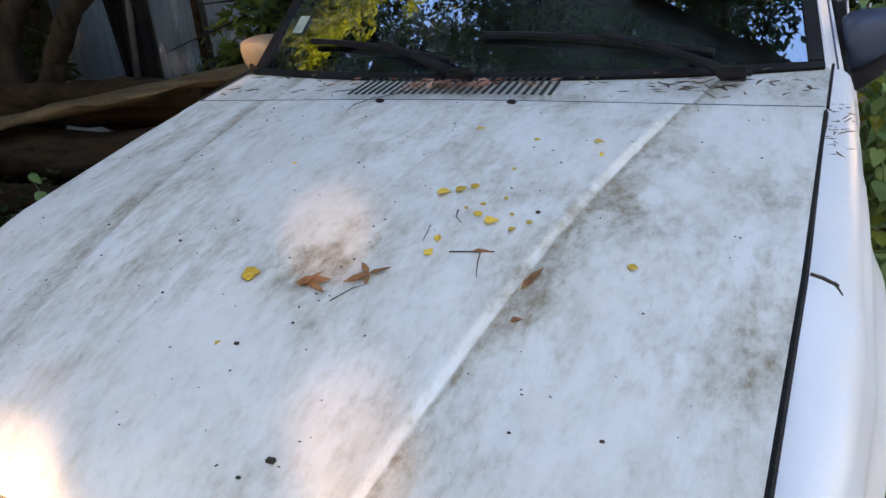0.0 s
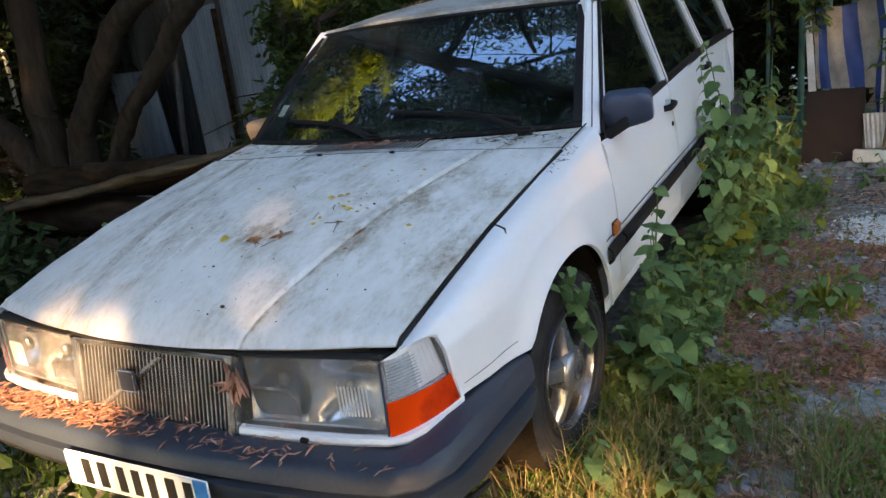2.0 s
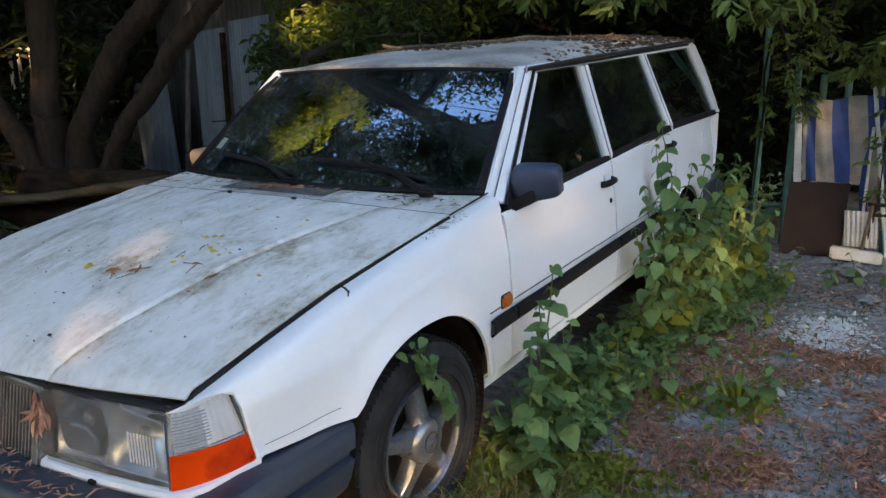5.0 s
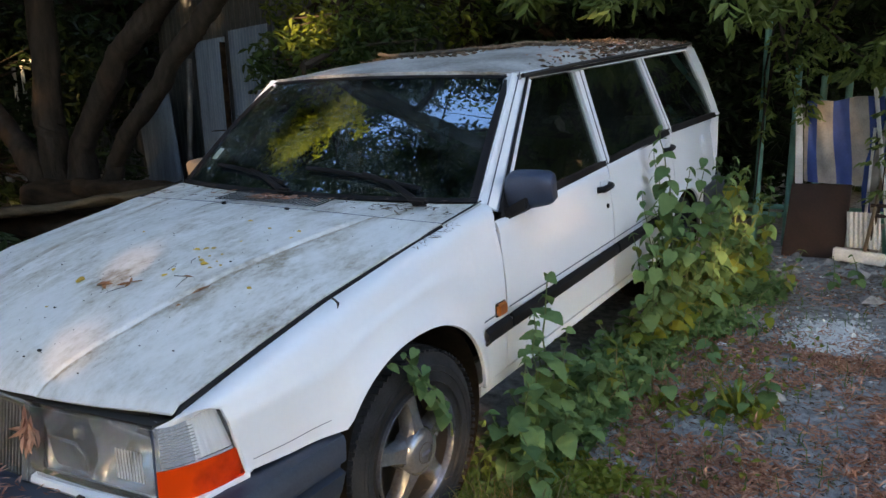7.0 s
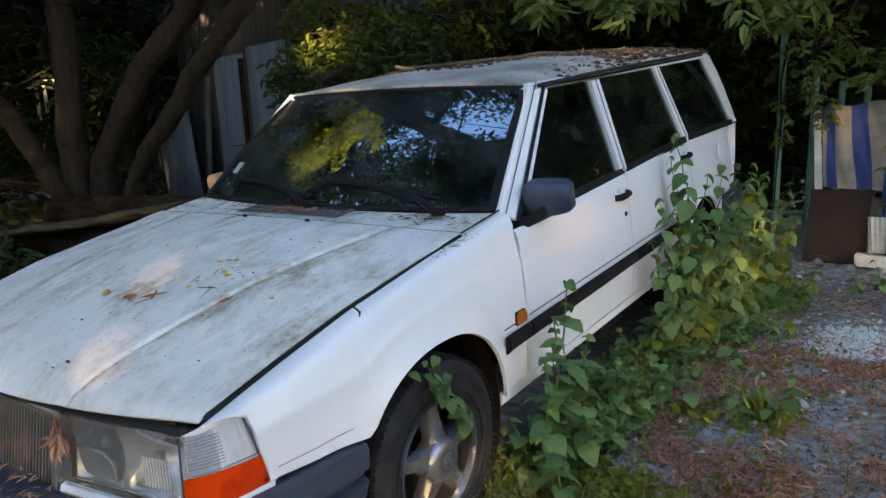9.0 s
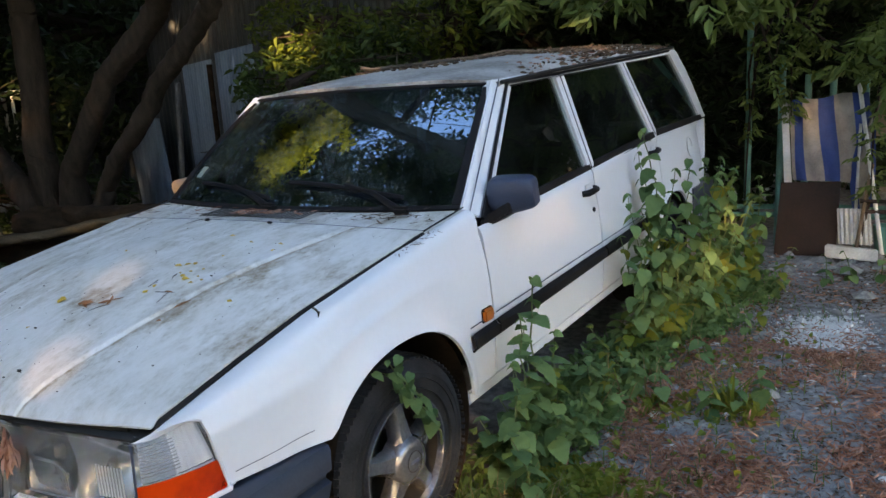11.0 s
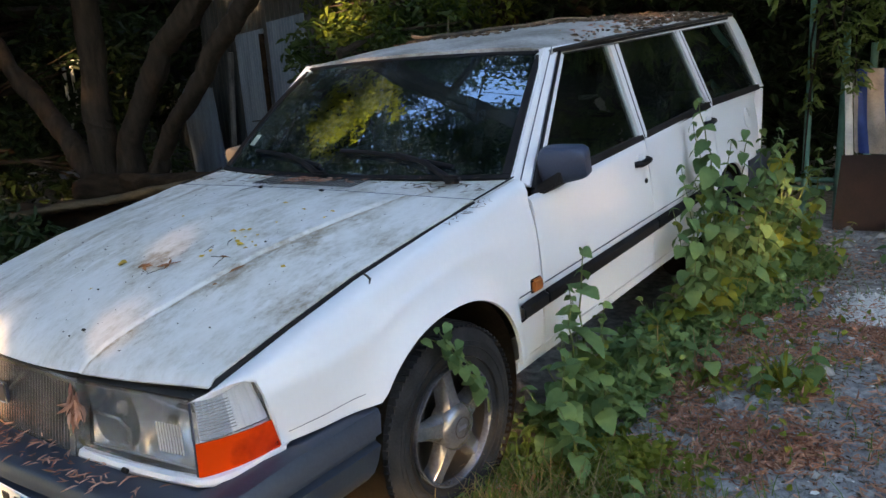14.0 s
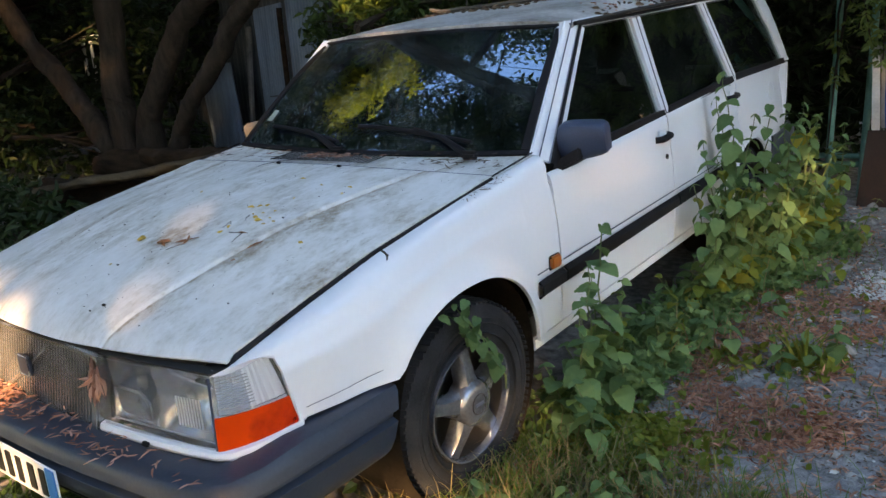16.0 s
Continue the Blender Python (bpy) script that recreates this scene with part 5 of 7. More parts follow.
# More unseen crowns, added behind the camera to hold off light.
tree("unseen tall tree added behind the camera to block light", [[(-1.5, -8.8, 0, 0.25), (-1.6, -8.7, 2.2, 0.2), (-1.4, -8.2, 5.0, 0.1)]],
     [(0.6, -8.6, 1.5), (-1.2, -8.6, 1.5), (-3.2, -8.4, 1.6), (0.4, -8.4, 3.3), (-1.6, -8.4, 3.3), (-3.6, -8.4, 3.3), (-5.4, -7.8, 2.2), (-0.6, -8.2, 5.2), (-2.8, -8.2, 5.2), (1.4, -8.2, 5.2), (-6.9, -6.4, 2.0), (-6.6, -6.8, 4.0)], [1.3] * 12, 12000, 0.26, LEAF, 9)
# Out of view; its low heaps are added to shade the car's rear.
tree("unseen leafy tree added beside the lane to shade the car", [[(7.0, 4.0, 0, 0.22), (6.9, 4.0, 2.4, 0.17), (6.2, 3.8, 5.0, 0.08)]],
     [(7.4, 2.4, 1.6), (7.6, 4.6, 1.5), (7.0, 6.4, 1.8), (6.8, 3.2, 3.4), (6.6, 5.4, 3.5), (6.0, 4.2, 5.0), (5.2, 6.4, 4.6), (8.2, 0.2, 1.6), (8.4, -2.2, 1.7), (8.2, -0.6, 3.4), (1.4, 4.5, 3.1), (0.4, 4.5, 3.2), (2.2, 4.7, 3.2), (2.4, 3.8, 3.4), (3.2, 3.2, 3.7)], [1.2] * 10 + [0.8] * 3 + [0.9] * 2, 13500, 0.2, LEAF, 10)


# Two unseen crowns added overhead to narrow the open sky.
tree("unseen leafy crown added over the lane to cut skylight", [[(8.6, 1.2, 0, 0.25), (8.2, 1.2, 3.0, 0.2), (6.0, 1.0, 5.0, 0.1)]],
     [(4.7, 3.0, 5.2), (5.6, 0.6, 5.4), (4.8, -2.2, 5.6), (6.6, -3.8, 5.2), (3.2, 5.2, 5.0), (1.2, 6.0, 5.2), (-0.6, 5.6, 5.4), (6.8, 2.2, 5.8), (2.6, -3.0, 6.4)], [1.35] * 9, 14000, 0.2, LEAF, 17)
tree("unseen leafy crown added across the yard to cut skylight", [[(-5.6, -7.2, 0, 0.25), (-5.4, -6.8, 3.0, 0.2), (-3.4, -6.0, 5.6, 0.1)]],
     [(4.2, -5.4, 6.4), (1.4, -5.8, 6.4), (-1.6, -5.4, 6.2), (-4.2, -4.2, 5.6), (-5.8, -2.2, 5.0), (-6.8, -3.8, 2.0), (-6.4, -5.0, 3.8), (-2.8, -3.2, 6.2), (-0.2, -3.0, 6.6), (-2.4, -1.0, 6.8)], [1.4] * 10, 16000, 0.2, LEAF, 18)


# overhanging boughs with leaves of five leaflets
def bough(pts, n, seed, size=0.11, spread=0.22):
    g = np.random.default_rng(seed)
    t = thing("overhanging_bough", "leafy green bough hanging above the car roof", "branch", "boughs over the car")
    P = np.array(pts, float)
    part("branch", tube([Vector(p) for p in P], list(np.linspace(0.016, 0.004, len(P))), 6), BARK, t)
    C, D = [], []
    for _ in range(n):
        f = g.uniform(0.05, 1) * (len(P) - 1)
        k = min(int(f), len(P) - 2)
        a = P[k] + (P[k + 1] - P[k]) * (f - k)
        d = g.normal(size=3)
        d[2] = -abs(d[2]) * 0.5 - 0.35
        d /= np.linalg.norm(d)
        b = a + d * g.uniform(0.3, 1.0) * spread
        side = np.cross(d, (0, 0, 1))
        side /= np.linalg.norm(side) + 1e-6
        for q, sgn in ((0.0, 0), (-0.35, 1), (-0.35, -1), (-0.75, 1), (-0.75, -1)):
            C.append(b + d * q * size * 1.1)
            D.append(d * (1 if sgn == 0 else 0.55) + side * sgn * 0.8 + g.normal(size=3) * 0.15 + np.array([0, 0, -0.25]))
    leaf_cloud("leaves", np.array(C), size, LEAF_B, t, seed, D=np.array(D), narrow=0.42)
    return t


for k, pts in enumerate([
        [(2.6, 5.6, 3.0), (1.9, 5.0, 2.35), (1.3, 4.7, 1.95), (0.9, 4.5, 1.72)],
        [(1.9, 5.9, 2.8), (1.5, 5.3, 2.1), (1.25, 5.0, 1.7), (1.15, 4.95, 1.25)],
        [(0.6, 5.6, 3.0), (0.45, 5.0, 2.4), (0.35, 4.5, 2.0), (0.25, 4.1, 1.82)],
        [(0.2, 5.4, 2.9), (0.8, 4.9, 2.3), (1.0, 4.4, 1.98), (0.95, 4.0, 1.86)],
        [(2.9, 5.8, 2.6), (2.3, 5.2, 2.0), (1.8, 5.0, 1.62), (1.6, 4.9, 1.35)],
        [(3.0, 5.4, 2.4), (2.5, 5.1, 1.9), (2.1, 4.95, 1.6), (1.95, 4.9, 1.2)],
        [(-0.4, 5.5, 2.7), (-0.3, 5.0, 2.3), (-0.1, 4.6, 2.05), (0.1, 4.3, 1.95)],
        [(1.1, 5.8, 2.4), (1.02, 5.35, 1.8), (0.98, 5.22, 1.35), (1.0, 5.2, 0.9)],
        [(1.5, 5.8, 2.2), (1.35, 5.3, 1.7), (1.28, 5.1, 1.4), (1.3, 5.0, 1.05)],
        [(-1.4, 5.2, 2.7), (-1.0, 4.8, 2.35), (-0.6, 4.5, 2.1), (-0.4, 4.3, 1.95)],
        [(2.2, 6.0, 2.9), (1.8, 5.3, 2.45), (1.2, 4.7, 2.25), (0.7, 4.2, 2.1)],
        [(1.95, 5.3, 2.2), (1.86, 5.02, 1.5), (1.80, 4.96, 1.0), (1.80, 4.95, 0.55)],
        [(1.2, 5.4, 2.0), (1.05, 5.18, 1.5), (1.00, 5.14, 1.0), (0.98, 5.12, 0.45)],
        [(1.0, 5.5, 2.3), (1.25, 5.16, 1.75), (1.55, 5.04, 1.48), (1.8, 5.0, 1.32)],
        [(2.7, 5.5, 2.4), (2.2, 5.1, 1.9), (1.9, 5.0, 1.68), (1.55, 4.98, 1.48)],
        [(0.9, 5.6, 2.2), (1.06, 5.2, 1.7), (1.16, 5.08, 1.4), (1.22, 5.04, 1.15)]]):
    few = {1: 26, 7: 22, 12: 18, 13: 60, 14: 60, 15: 26}
    small = k in (1, 7, 8, 11, 12, 13, 14, 15)
    bough(pts, few[k] if k in few else 75, 40 + k, 0.062 if small else 0.11, 0.15 if small else 0.22)


# broad-leaved weeds along the car: a stem with crossed pairs of toothed leaves
def toothed_leaf(name, size, curl, bend):
    bm = bmesh.new()
    n = 8
    rows = []

    def half(a):
        """Half the width along the leaf: heart-shaped base, drawn-out tip."""
        return 0.40 * math.sin(math.pi * min(1, 0.06 + 0.94 * a ** 0.62)) ** 0.85 if a < 0.999 else 0.0

    def at(a, side, w):
        drop = 0.04 * math.sin(math.pi * a) - (0.10 + bend) * a * a
        back = 0.10 * abs(side) * max(0, 1 - a / 0.2)
        return ((a - back) * size, side * w * size, (drop + curl * w * abs(side) + 0.012 * abs(side) * math.sin(a * 22)) * size)
    for k in range(n + 1):
        a = k / n
        w = half(a)
        rows.append([bm.verts.new(at(a, q, w)) for q in ((-1, 0, 1) if k < n else (0,))])
    for k in range(n):
        a = (k + 0.62) / n
        lo, hi = rows[k], rows[k + 1]
        mid_hi = hi[1] if len(hi) == 3 else hi[0]
        for side, q in ((-1, 0), (1, 2)):
            tip = bm.verts.new(at(a, side, half(a) + 0.040))
            bm.faces.new((lo[1], lo[q], tip) if side > 0 else (lo[1], tip, lo[q]))
            bm.faces.new((lo[1], tip, mid_hi) if side > 0 else (lo[1], mid_hi, tip))
            if len(hi) == 3:
                bm.faces.new((tip, hi[q], mid_hi) if side > 0 else (tip, mid_hi, hi[q]))
    bmesh.ops.remove_doubles(bm, verts=bm.verts, dist=1e-5)
    me = bpy.data.meshes.new(name)
    bm.to_mesh(me)
    bm.free()
    me.shade_smooth()
    return me


LEAVES = []
for mt in (NETTLE, NETTLE_Y):
    for size, curl, bend in ((0.084, 0.12, 0.08), (0.073, 0.06, 0.20), (0.050, 0.22, 0.0), (0.088, 0.03, 0.14)):
        me = toothed_leaf("leaf", size, curl, bend)
        me.materials.append(mt)
        LEAVES.append(me)


def weed(height, seed, lean=(0.0, 0.0), yellow=0.0, leafsize=1.0, bare=0, tuft=0, label="green broad-leaved weed growing beside the car"):
    g = random.Random(seed)
    w = thing("weed", label, "plant", "weeds along the car")
    n = max(4, int(height / 0.060))
    pts = []
    for k in range(n + 1):
        f = k / n
        pts.append(Vector((lean[0] * f * f + g.gauss(0, 0.006), lean[1] * f * f + g.gauss(0, 0.006), height * f)))
    part("stem", tube(pts, list(np.linspace(0.006, 0.002, n + 1)), 5), STEM, w)
    turn = g.uniform(0, 3)
    for k in range(1 + bare, n + 1):
        turn += math.pi / 2 + g.gauss(0, 0.2)
        f = k / n
        for flip in (0, math.pi):
            if g.random() < 0.10:
                continue
            pick = g.choice((0, 1, 3)) if 0.15 < f < 0.85 else g.choice((1, 2))
            ob = new("leaf", LEAVES[pick + (4 if g.random() < yellow else 0)])
            ob.parent = w
            sc = leafsize * (0.75 + 0.6 * math.sin(math.pi * min(1, f * 0.9 + 0.1))) * g.uniform(0.8, 1.15)
            ob.matrix_basis = Matrix.LocRotScale(pts[k], Euler((g.gauss(0, 0.3), g.uniform(-0.15, 0.85), turn + flip + g.gauss(0, 0.2))), Vector((sc, sc, sc)))
    for k in range(tuft):
        ob = new("leaf", LEAVES[g.choice((0, 1, 3))])
        ob.parent = w
        sc = leafsize * g.uniform(0.8, 1.2)
        ob.matrix_basis = Matrix.LocRotScale(pts[-1 - k % 2] + Vector((g.gauss(0, 0.025), g.gauss(0, 0.035), g.gauss(-0.01, 0.03))), Euler((g.gauss(0, 0.3), g.uniform(0.2, 0.9), g.gauss(-0.6, 1.1))), Vector((sc, sc, sc)))
    return w


kinds = [weed(0.62, 1, leafsize=0.80), weed(0.48, 2, (0.08, 0.02), leafsize=0.86), weed(0.34, 3, (-0.03, -0.08)), weed(0.25, 4, (0.05, 0.05)), weed(0.55, 5, (0.05, -0.06), 0.55, label="broad-leaved weed with yellow sunlight in its leaf colour"), weed(0.98, 6, (-0.12, 0.02), leafsize=0.95, label="tall green weed leaning on the car door"), weed(0.20, 7, (0.02, 0.03), leafsize=0.8), weed(0.52, 9, (0.10, 0.03), leafsize=0.82), weed(0.68, 10, (-0.05, 0.10), 0.15, leafsize=0.86), weed(0.42, 12, (0.12, -0.08), 0.65, leafsize=0.85, label="broad-leaved weed with yellow sunlight in its leaf colour"), weed(0.66, 8, (0.05, -0.42), leafsize=0.52, bare=6, tuft=10, label="weed leaning over the top of the tyre")]
used = [False] * len(kinds)
g = random.Random(5)


def plant(k, x, y, turn=None, scale=1.0):
    m = Matrix.LocRotScale((x, y, ground_z(x, y) - 0.01), Euler((0, 0, g.uniform(0, 6.28) if turn is None else turn)), Vector((scale,) * 3))
    if used[k]:
        copy = copy_thing(kinds[k], m)
        copy.scale = (scale,) * 3
    else:
        kinds[k].matrix_basis, used[k] = m, True


plant(5, 1.03, 2.98, 0.0, 1.12)
plant(5, 1.00, 2.72, 1.0, 0.84)
plant(5, 1.05, 3.20, 2.2, 0.95)
plant(5, 0.98, 3.05, 0.5, 1.0)
plant(5, 1.08, 3.40, 3.4, 0.92)
plant(5, 1.01, 2.86, 4.2, 0.92)
plant(5, 1.04, 3.62, 5.0, 0.88)
plant(0, 0.98, 1.50, 0.6, 1.18)
plant(0, 0.99, 1.40, 2.6, 1.0)
plant(1, 0.99, 1.34, 2.0, 0.95)
plant(0, 0.965, 1.47, 4.0, 0.92)
plant(0, 1.03, 1.56, 1.4, 0.85)
plant(0, 1.00, 1.30, 5.2, 0.80)
plant(10, 0.82, 1.21, 0.0, 0.99)
plant(10, 0.83, 1.17, 0.10, 0.93)
for _ in range(5):
    plant(g.choice((1, 2, 2)), g.uniform(0.94, 1.10), g.uniform(1.22, 1.72), None, g.uniform(0.75, 1.1))
for _ in range(18):
    y = g.uniform(2.45, 3.9)
    plant(g.choice((7, 8, 8, 1)), g.uniform(0.97, 1.02 + 0.12 * (y - 2.3)), y, None, g.uniform(0.8, 1.15))
for _ in range(22):
    y = g.uniform(3.0, 4.5)
    plant(g.choice((7, 9, 9, 8, 0)), g.uniform(1.0, 1.20), y, None, g.uniform(0.8, 1.2))
for _ in range(20):
    y = g.uniform(2.45, 3.7)
    plant(g.choice((2, 3, 9, 7, 9)), g.uniform(1.0, 1.06 + 0.13 * (y - 2.4)), y, None, g.uniform(0.6, 0.95))
for _ in range(10):
    y = g.uniform(1.2, 2.3)
    plant(g.choice((3, 6, 6)), g.uniform(0.93, 1.10), y, None, g.uniform(0.6, 1.0))
for _ in range(14):
    plant(g.choice((3, 6, 6)), g.uniform(0.90, 1.10), g.uniform(1.65, 2.7), None, g.uniform(0.5, 0.85))
for _ in range(14):
    plant(g.choice((3, 6, 9, 9)), g.uniform(1.12, 1.42), g.uniform(2.7, 4.3), None, g.uniform(0.5, 0.9))
for _ in range(16):
    plant(g.choice((2, 3, 9, 2)), g.uniform(0.91, 1.02), g.uniform(1.75, 2.75), None, g.uniform(0.6, 0.9))
for _ in range(13):
    plant(g.choice((6, 6, 3)), g.uniform(0.92, 1.35), g.uniform(0.62, 1.2), None, g.uniform(0.6, 0.95))
plant(4, 1.16, 3.62, 1.0, 0.9)
plant(4, 1.24, 3.95, 2.0, 0.8)
for x, y in ((1.42, 2.16), (1.52, 2.22), (1.58, 2.30), (1.46, 2.32), (1.22, 2.2)):
    plant(6, x, y, None, g.uniform(0.7, 1.0))
for x, y in ((1.9, 4.45), (1.75, 4.4), (2.05, 4.5), (1.62, 4.3)):
    plant(3, x, y, None, 0.8)
for _ in range(12):
    plant(g.choice((2, 3, 1)), g.uniform(-1.6, -1.0), g.uniform(0.2, 2.6), None, g.uniform(0.8, 1.3))
for _ in range(12):
    plant(g.choice((2, 3, 1)), g.uniform(-2.6, -1.2), g.uniform(-0.4, 1.6), None, g.uniform(0.8, 1.3))


assert all(used)


def blades(name, label, C, height, material, seed, width=0.0022):
    """Grass: bent tapering blades in one mesh."""
    q = np.random.default_rng(seed)
    n = len(C)
    h = height * q.uniform(0.30, 1.35, n) ** 1.2
    a = q.uniform(0, 6.283, n)
    lean = q.uniform(0.15, 1.5, n) * h
    dx, dy = np.cos(a), np.sin(a)
    V = np.zeros((n, 7, 3))
    for k, (f, w) in enumerate(((0, 1.0), (0.4, 0.85), (0.75, 0.55))):
        for s_ in (0, 1):
            V[:, 2 * k + s_, 0] = C[:, 0] + dx * lean * f ** 1.8 + (2 * s_ - 1) * width * w * -dy
            V[:, 2 * k + s_, 1] = C[:, 1] + dy * lean * f ** 1.8 + (2 * s_ - 1) * width * w * dx
            V[:, 2 * k + s_, 2] = C[:, 2] + h * f
    V[:, 6] = np.stack([C[:, 0] + dx * lean, C[:, 1] + dy * lean, C[:, 2] + h * 0.86], 1)
    b = np.arange(n)[:, None] * 7
    F = (b + np.array([[0, 1, 3, 2]])).tolist() + (b + np.array([[2, 3, 5, 4]])).tolist() + (b + np.array([[4, 5, 6]])).tolist()
    me = bpy.data.meshes.new(name)
    me.from_pydata(V.reshape(-1, 3).tolist(), [], F)
    me.materials.append(material)
    return tagged(new(name, me), label, "grass", kind="stuff")


def strewn(n, x0, x1, y0, y1, seed, clump=0.0, lift=0.0):
    q = np.random.default_rng(seed)
    out = []
    while len(out) < n:
        x, y = q.uniform(x0, x1), q.uniform(y0, y1)
        if clump and noise.noise((x * 2.6, y * 2.6, seed * 1.7)) < q.uniform(-0.35, 0.35) * clump:
            continue
        out.append((x, y, ground_z(x, y) + lift))
    return np.array(out)


def heaps(n, x0, x1, y0, y1, seed, lift=0.0, edge=0.24):
    """Places swept together into ragged heaps with bare gravel between."""
    q = np.random.default_rng(seed)
    out = []
    while len(out) < n:
        x, y = q.uniform(x0, x1), q.uniform(y0, y1)
        f = noise.noise((x * 3.1, y * 3.1, 5.0)) + 0.6 * noise.noise((x * 8.0, y * 8.0, 2.0)) + 0.3 * noise.noise((x * 19.0, y * 19.0, 8.0))
        if f > q.normal(0.05, edge):
            out.append((x, y, ground_z(x, y) + lift * q.uniform(0.5, 1.6)))
    return np.array(out)


blades("grass", "green grass round the front wheel", strewn(7000, 0.74, 1.75, -0.5, 1.30, 3, 1.1), 0.10, GRASS, 3)
blades("dry_grass", "dry straw-coloured grass by the wheel", strewn(2200, 0.76, 1.60, -0.3, 1.25, 4, 1.2), 0.13, STRAW, 4)
blades("dry_grass", "dry straw in front of the tyre", strewn(420, 0.70, 1.10, 0.36, 0.72, 31), 0.15, STRAW, 31)
blades("grass", "green grass below the front bumper", strewn(8500, -2.4, 1.1, -1.3, 0.3, 5, 0.6), 0.17, GRASS, 5)
blades("grass", "scattered grass on the yard", strewn(800, 1.0, 1.9, 0.4, 4.2, 6, 2.4), 0.06, GRASS, 6)
blades("grass_tuft", "bright grass tuft on the gravel", np.array([(1.47 + g.gauss(0, 0.03), 2.27 + g.gauss(0, 0.03), 0.03) for _ in range(40)]), 0.17, NETTLE_Y, 7, 0.006)
blades("dry_grass", "dry stalks among the weeds", strewn(45, 0.95, 1.3, 1.7, 4.2, 8), 0.26, STRAW, 8, 0.003)
C = np.concatenate([strewn(800, 0.90, 1.22, 1.15, 2.6, 9, 1.4, 0.02), strewn(900, 0.84, 1.05, 1.6, 2.7, 90, 0.8, 0.05), strewn(1100, 0.76, 0.98, 1.25, 2.9, 94, 0.7, 0.06), strewn(3000, 0.95, 1.46, 2.3, 4.4, 29, 0.8, 0.03)])
C = C[C[:, 0] < 1.10 + 0.17 * np.maximum(0, C[:, 1] - 2.2)]
C[:, 2] += np.abs(np.random.default_rng(2).normal(0, 0.04, len(C)))
tagged(leaf_cloud("ground_cover", C, 0.045, NETTLE, None, 21, 0.0, 0.7, open_shafts=False), "low green weeds creeping over the yard", "plants", kind="stuff")
C = np.concatenate([strewn(90, 1.40, 1.60, 2.10, 2.36, 10, 1.0, 0.02), strewn(60, 1.15, 1.34, 2.1, 2.3, 32, 0.8, 0.02), strewn(120, 1.22, 1.45, 1.3, 1.6, 33, 1.2, 0.015)])
tagged(leaf_cloud("ground_cover", C, 0.05, NETTLE_Y, None, 22, -0.2, 0.55, open_shafts=False), "yellow-green weed clump on the gravel", "plants", kind="stuff")
C = strewn(7000, -3.6, 0.9, -2.2, 0.6, 12, 0.8, 0.03)
C = np.concatenate([C, strewn(5200, -3.6, -0.95, 0.4, 3.2, 13, 0.6, 0.05)])
C[:, 2] += np.abs(np.random.default_rng(3).normal(0, 0.09, len(C)))
tagged(leaf_cloud("ground_cover", C, 0.06, LEAF, None, 23, 0.0, 0.6, open_shafts=False), "dark green weeds beside the car", "plants", kind="stuff")


C = np.concatenate([strewn(260, 1.05, 1.7, 0.8, 3.4, 91, 2.4, 0.015), strewn(1700, 0.98, 1.26, 0.70, 1.80, 93, 0.9, 0.03)])
C[:, 2] += np.abs(np.random.default_rng(6).normal(0, 0.015, len(C)))
tagged(leaf_cloud("ground_cover", C, 0.034, NETTLE_Y, None, 92, 0.0, 0.75, open_shafts=False), "tiny green clover creeping over the gravel", "plants", kind="stuff")


# ---- litter and stones ----
LITTER = leafy("dry leaf litter", (0.18, 0.062, 0.038), (0.64, 0.355, 0.25), 0.1, 0.8)
C = np.concatenate([heaps(12500, 0.9, 2.2, 0.2, 3.1, 14, 0.011), heaps(4200, 0.9, 2.9, 0.2, 3.3, 15, 0.007, 0.4), heaps(1500, 0.9, 2.9, 2.9, 4.9, 35, 0.007, 0.2), strewn(1300, 0.9, 4.2, -0.8, 5.0, 34, 0.6, 0.006)])
D = np.random.default_rng(4).normal(size=(len(C), 3)) * np.array([1, 1, 0.42])
tagged(leaf_cloud("leaf_litter", C, 0.043, LITTER, None, 24, D=D, narrow=0.105, open_shafts=False), "reddish dry leaves strewn on the gravel", "leaves", kind="stuff")
C = strewn(11000, 0.9, 3.4, 0.0, 5.0, 44, 0.5, 0.004)
D = np.random.default_rng(45).normal(size=(len(C), 3)) * np.array([1, 1, 0.15])
CRUMB = leafy("dark plant crumbs", (0.04, 0.028, 0.020), (0.22, 0.155, 0.11), 0.05, 0.9)
tagged(leaf_cloud("crumbs", C, 0.022, CRUMB, None, 46, D=D, narrow=0.3, open_shafts=False), "dark dry crumbs scattered over the gravel", "debris", kind="stuff")
C = heaps(3000, 0.95, 2.7, 0.1, 3.4, 74, 0.014, 0.4)
D = np.random.default_rng(75).normal(size=(len(C), 3)) * np.array([1, 1, 0.2])
PALE = leafy("pale curled needles", (0.34, 0.155, 0.10), (0.70, 0.43, 0.32), 0.1, 0.8)
tagged(leaf_cloud("leaf_litter", C, 0.038, PALE, None, 76, D=D, narrow=0.10, open_shafts=False), "pale curled leaf stalks strewn on the ground", "leaves", kind="stuff")
PEBBLE = surface("grey pebbles", (0.095, 0.095, 0.10), (0.42, 0.41, 0.39), 0.9, 14, 90, bump=0.3, spread=0.6)
CHALK = surface("white plaster rubble", (0.50, 0.49, 0.47), (0.78, 0.77, 0.74), 0.9, 20, 90, bump=0.4)


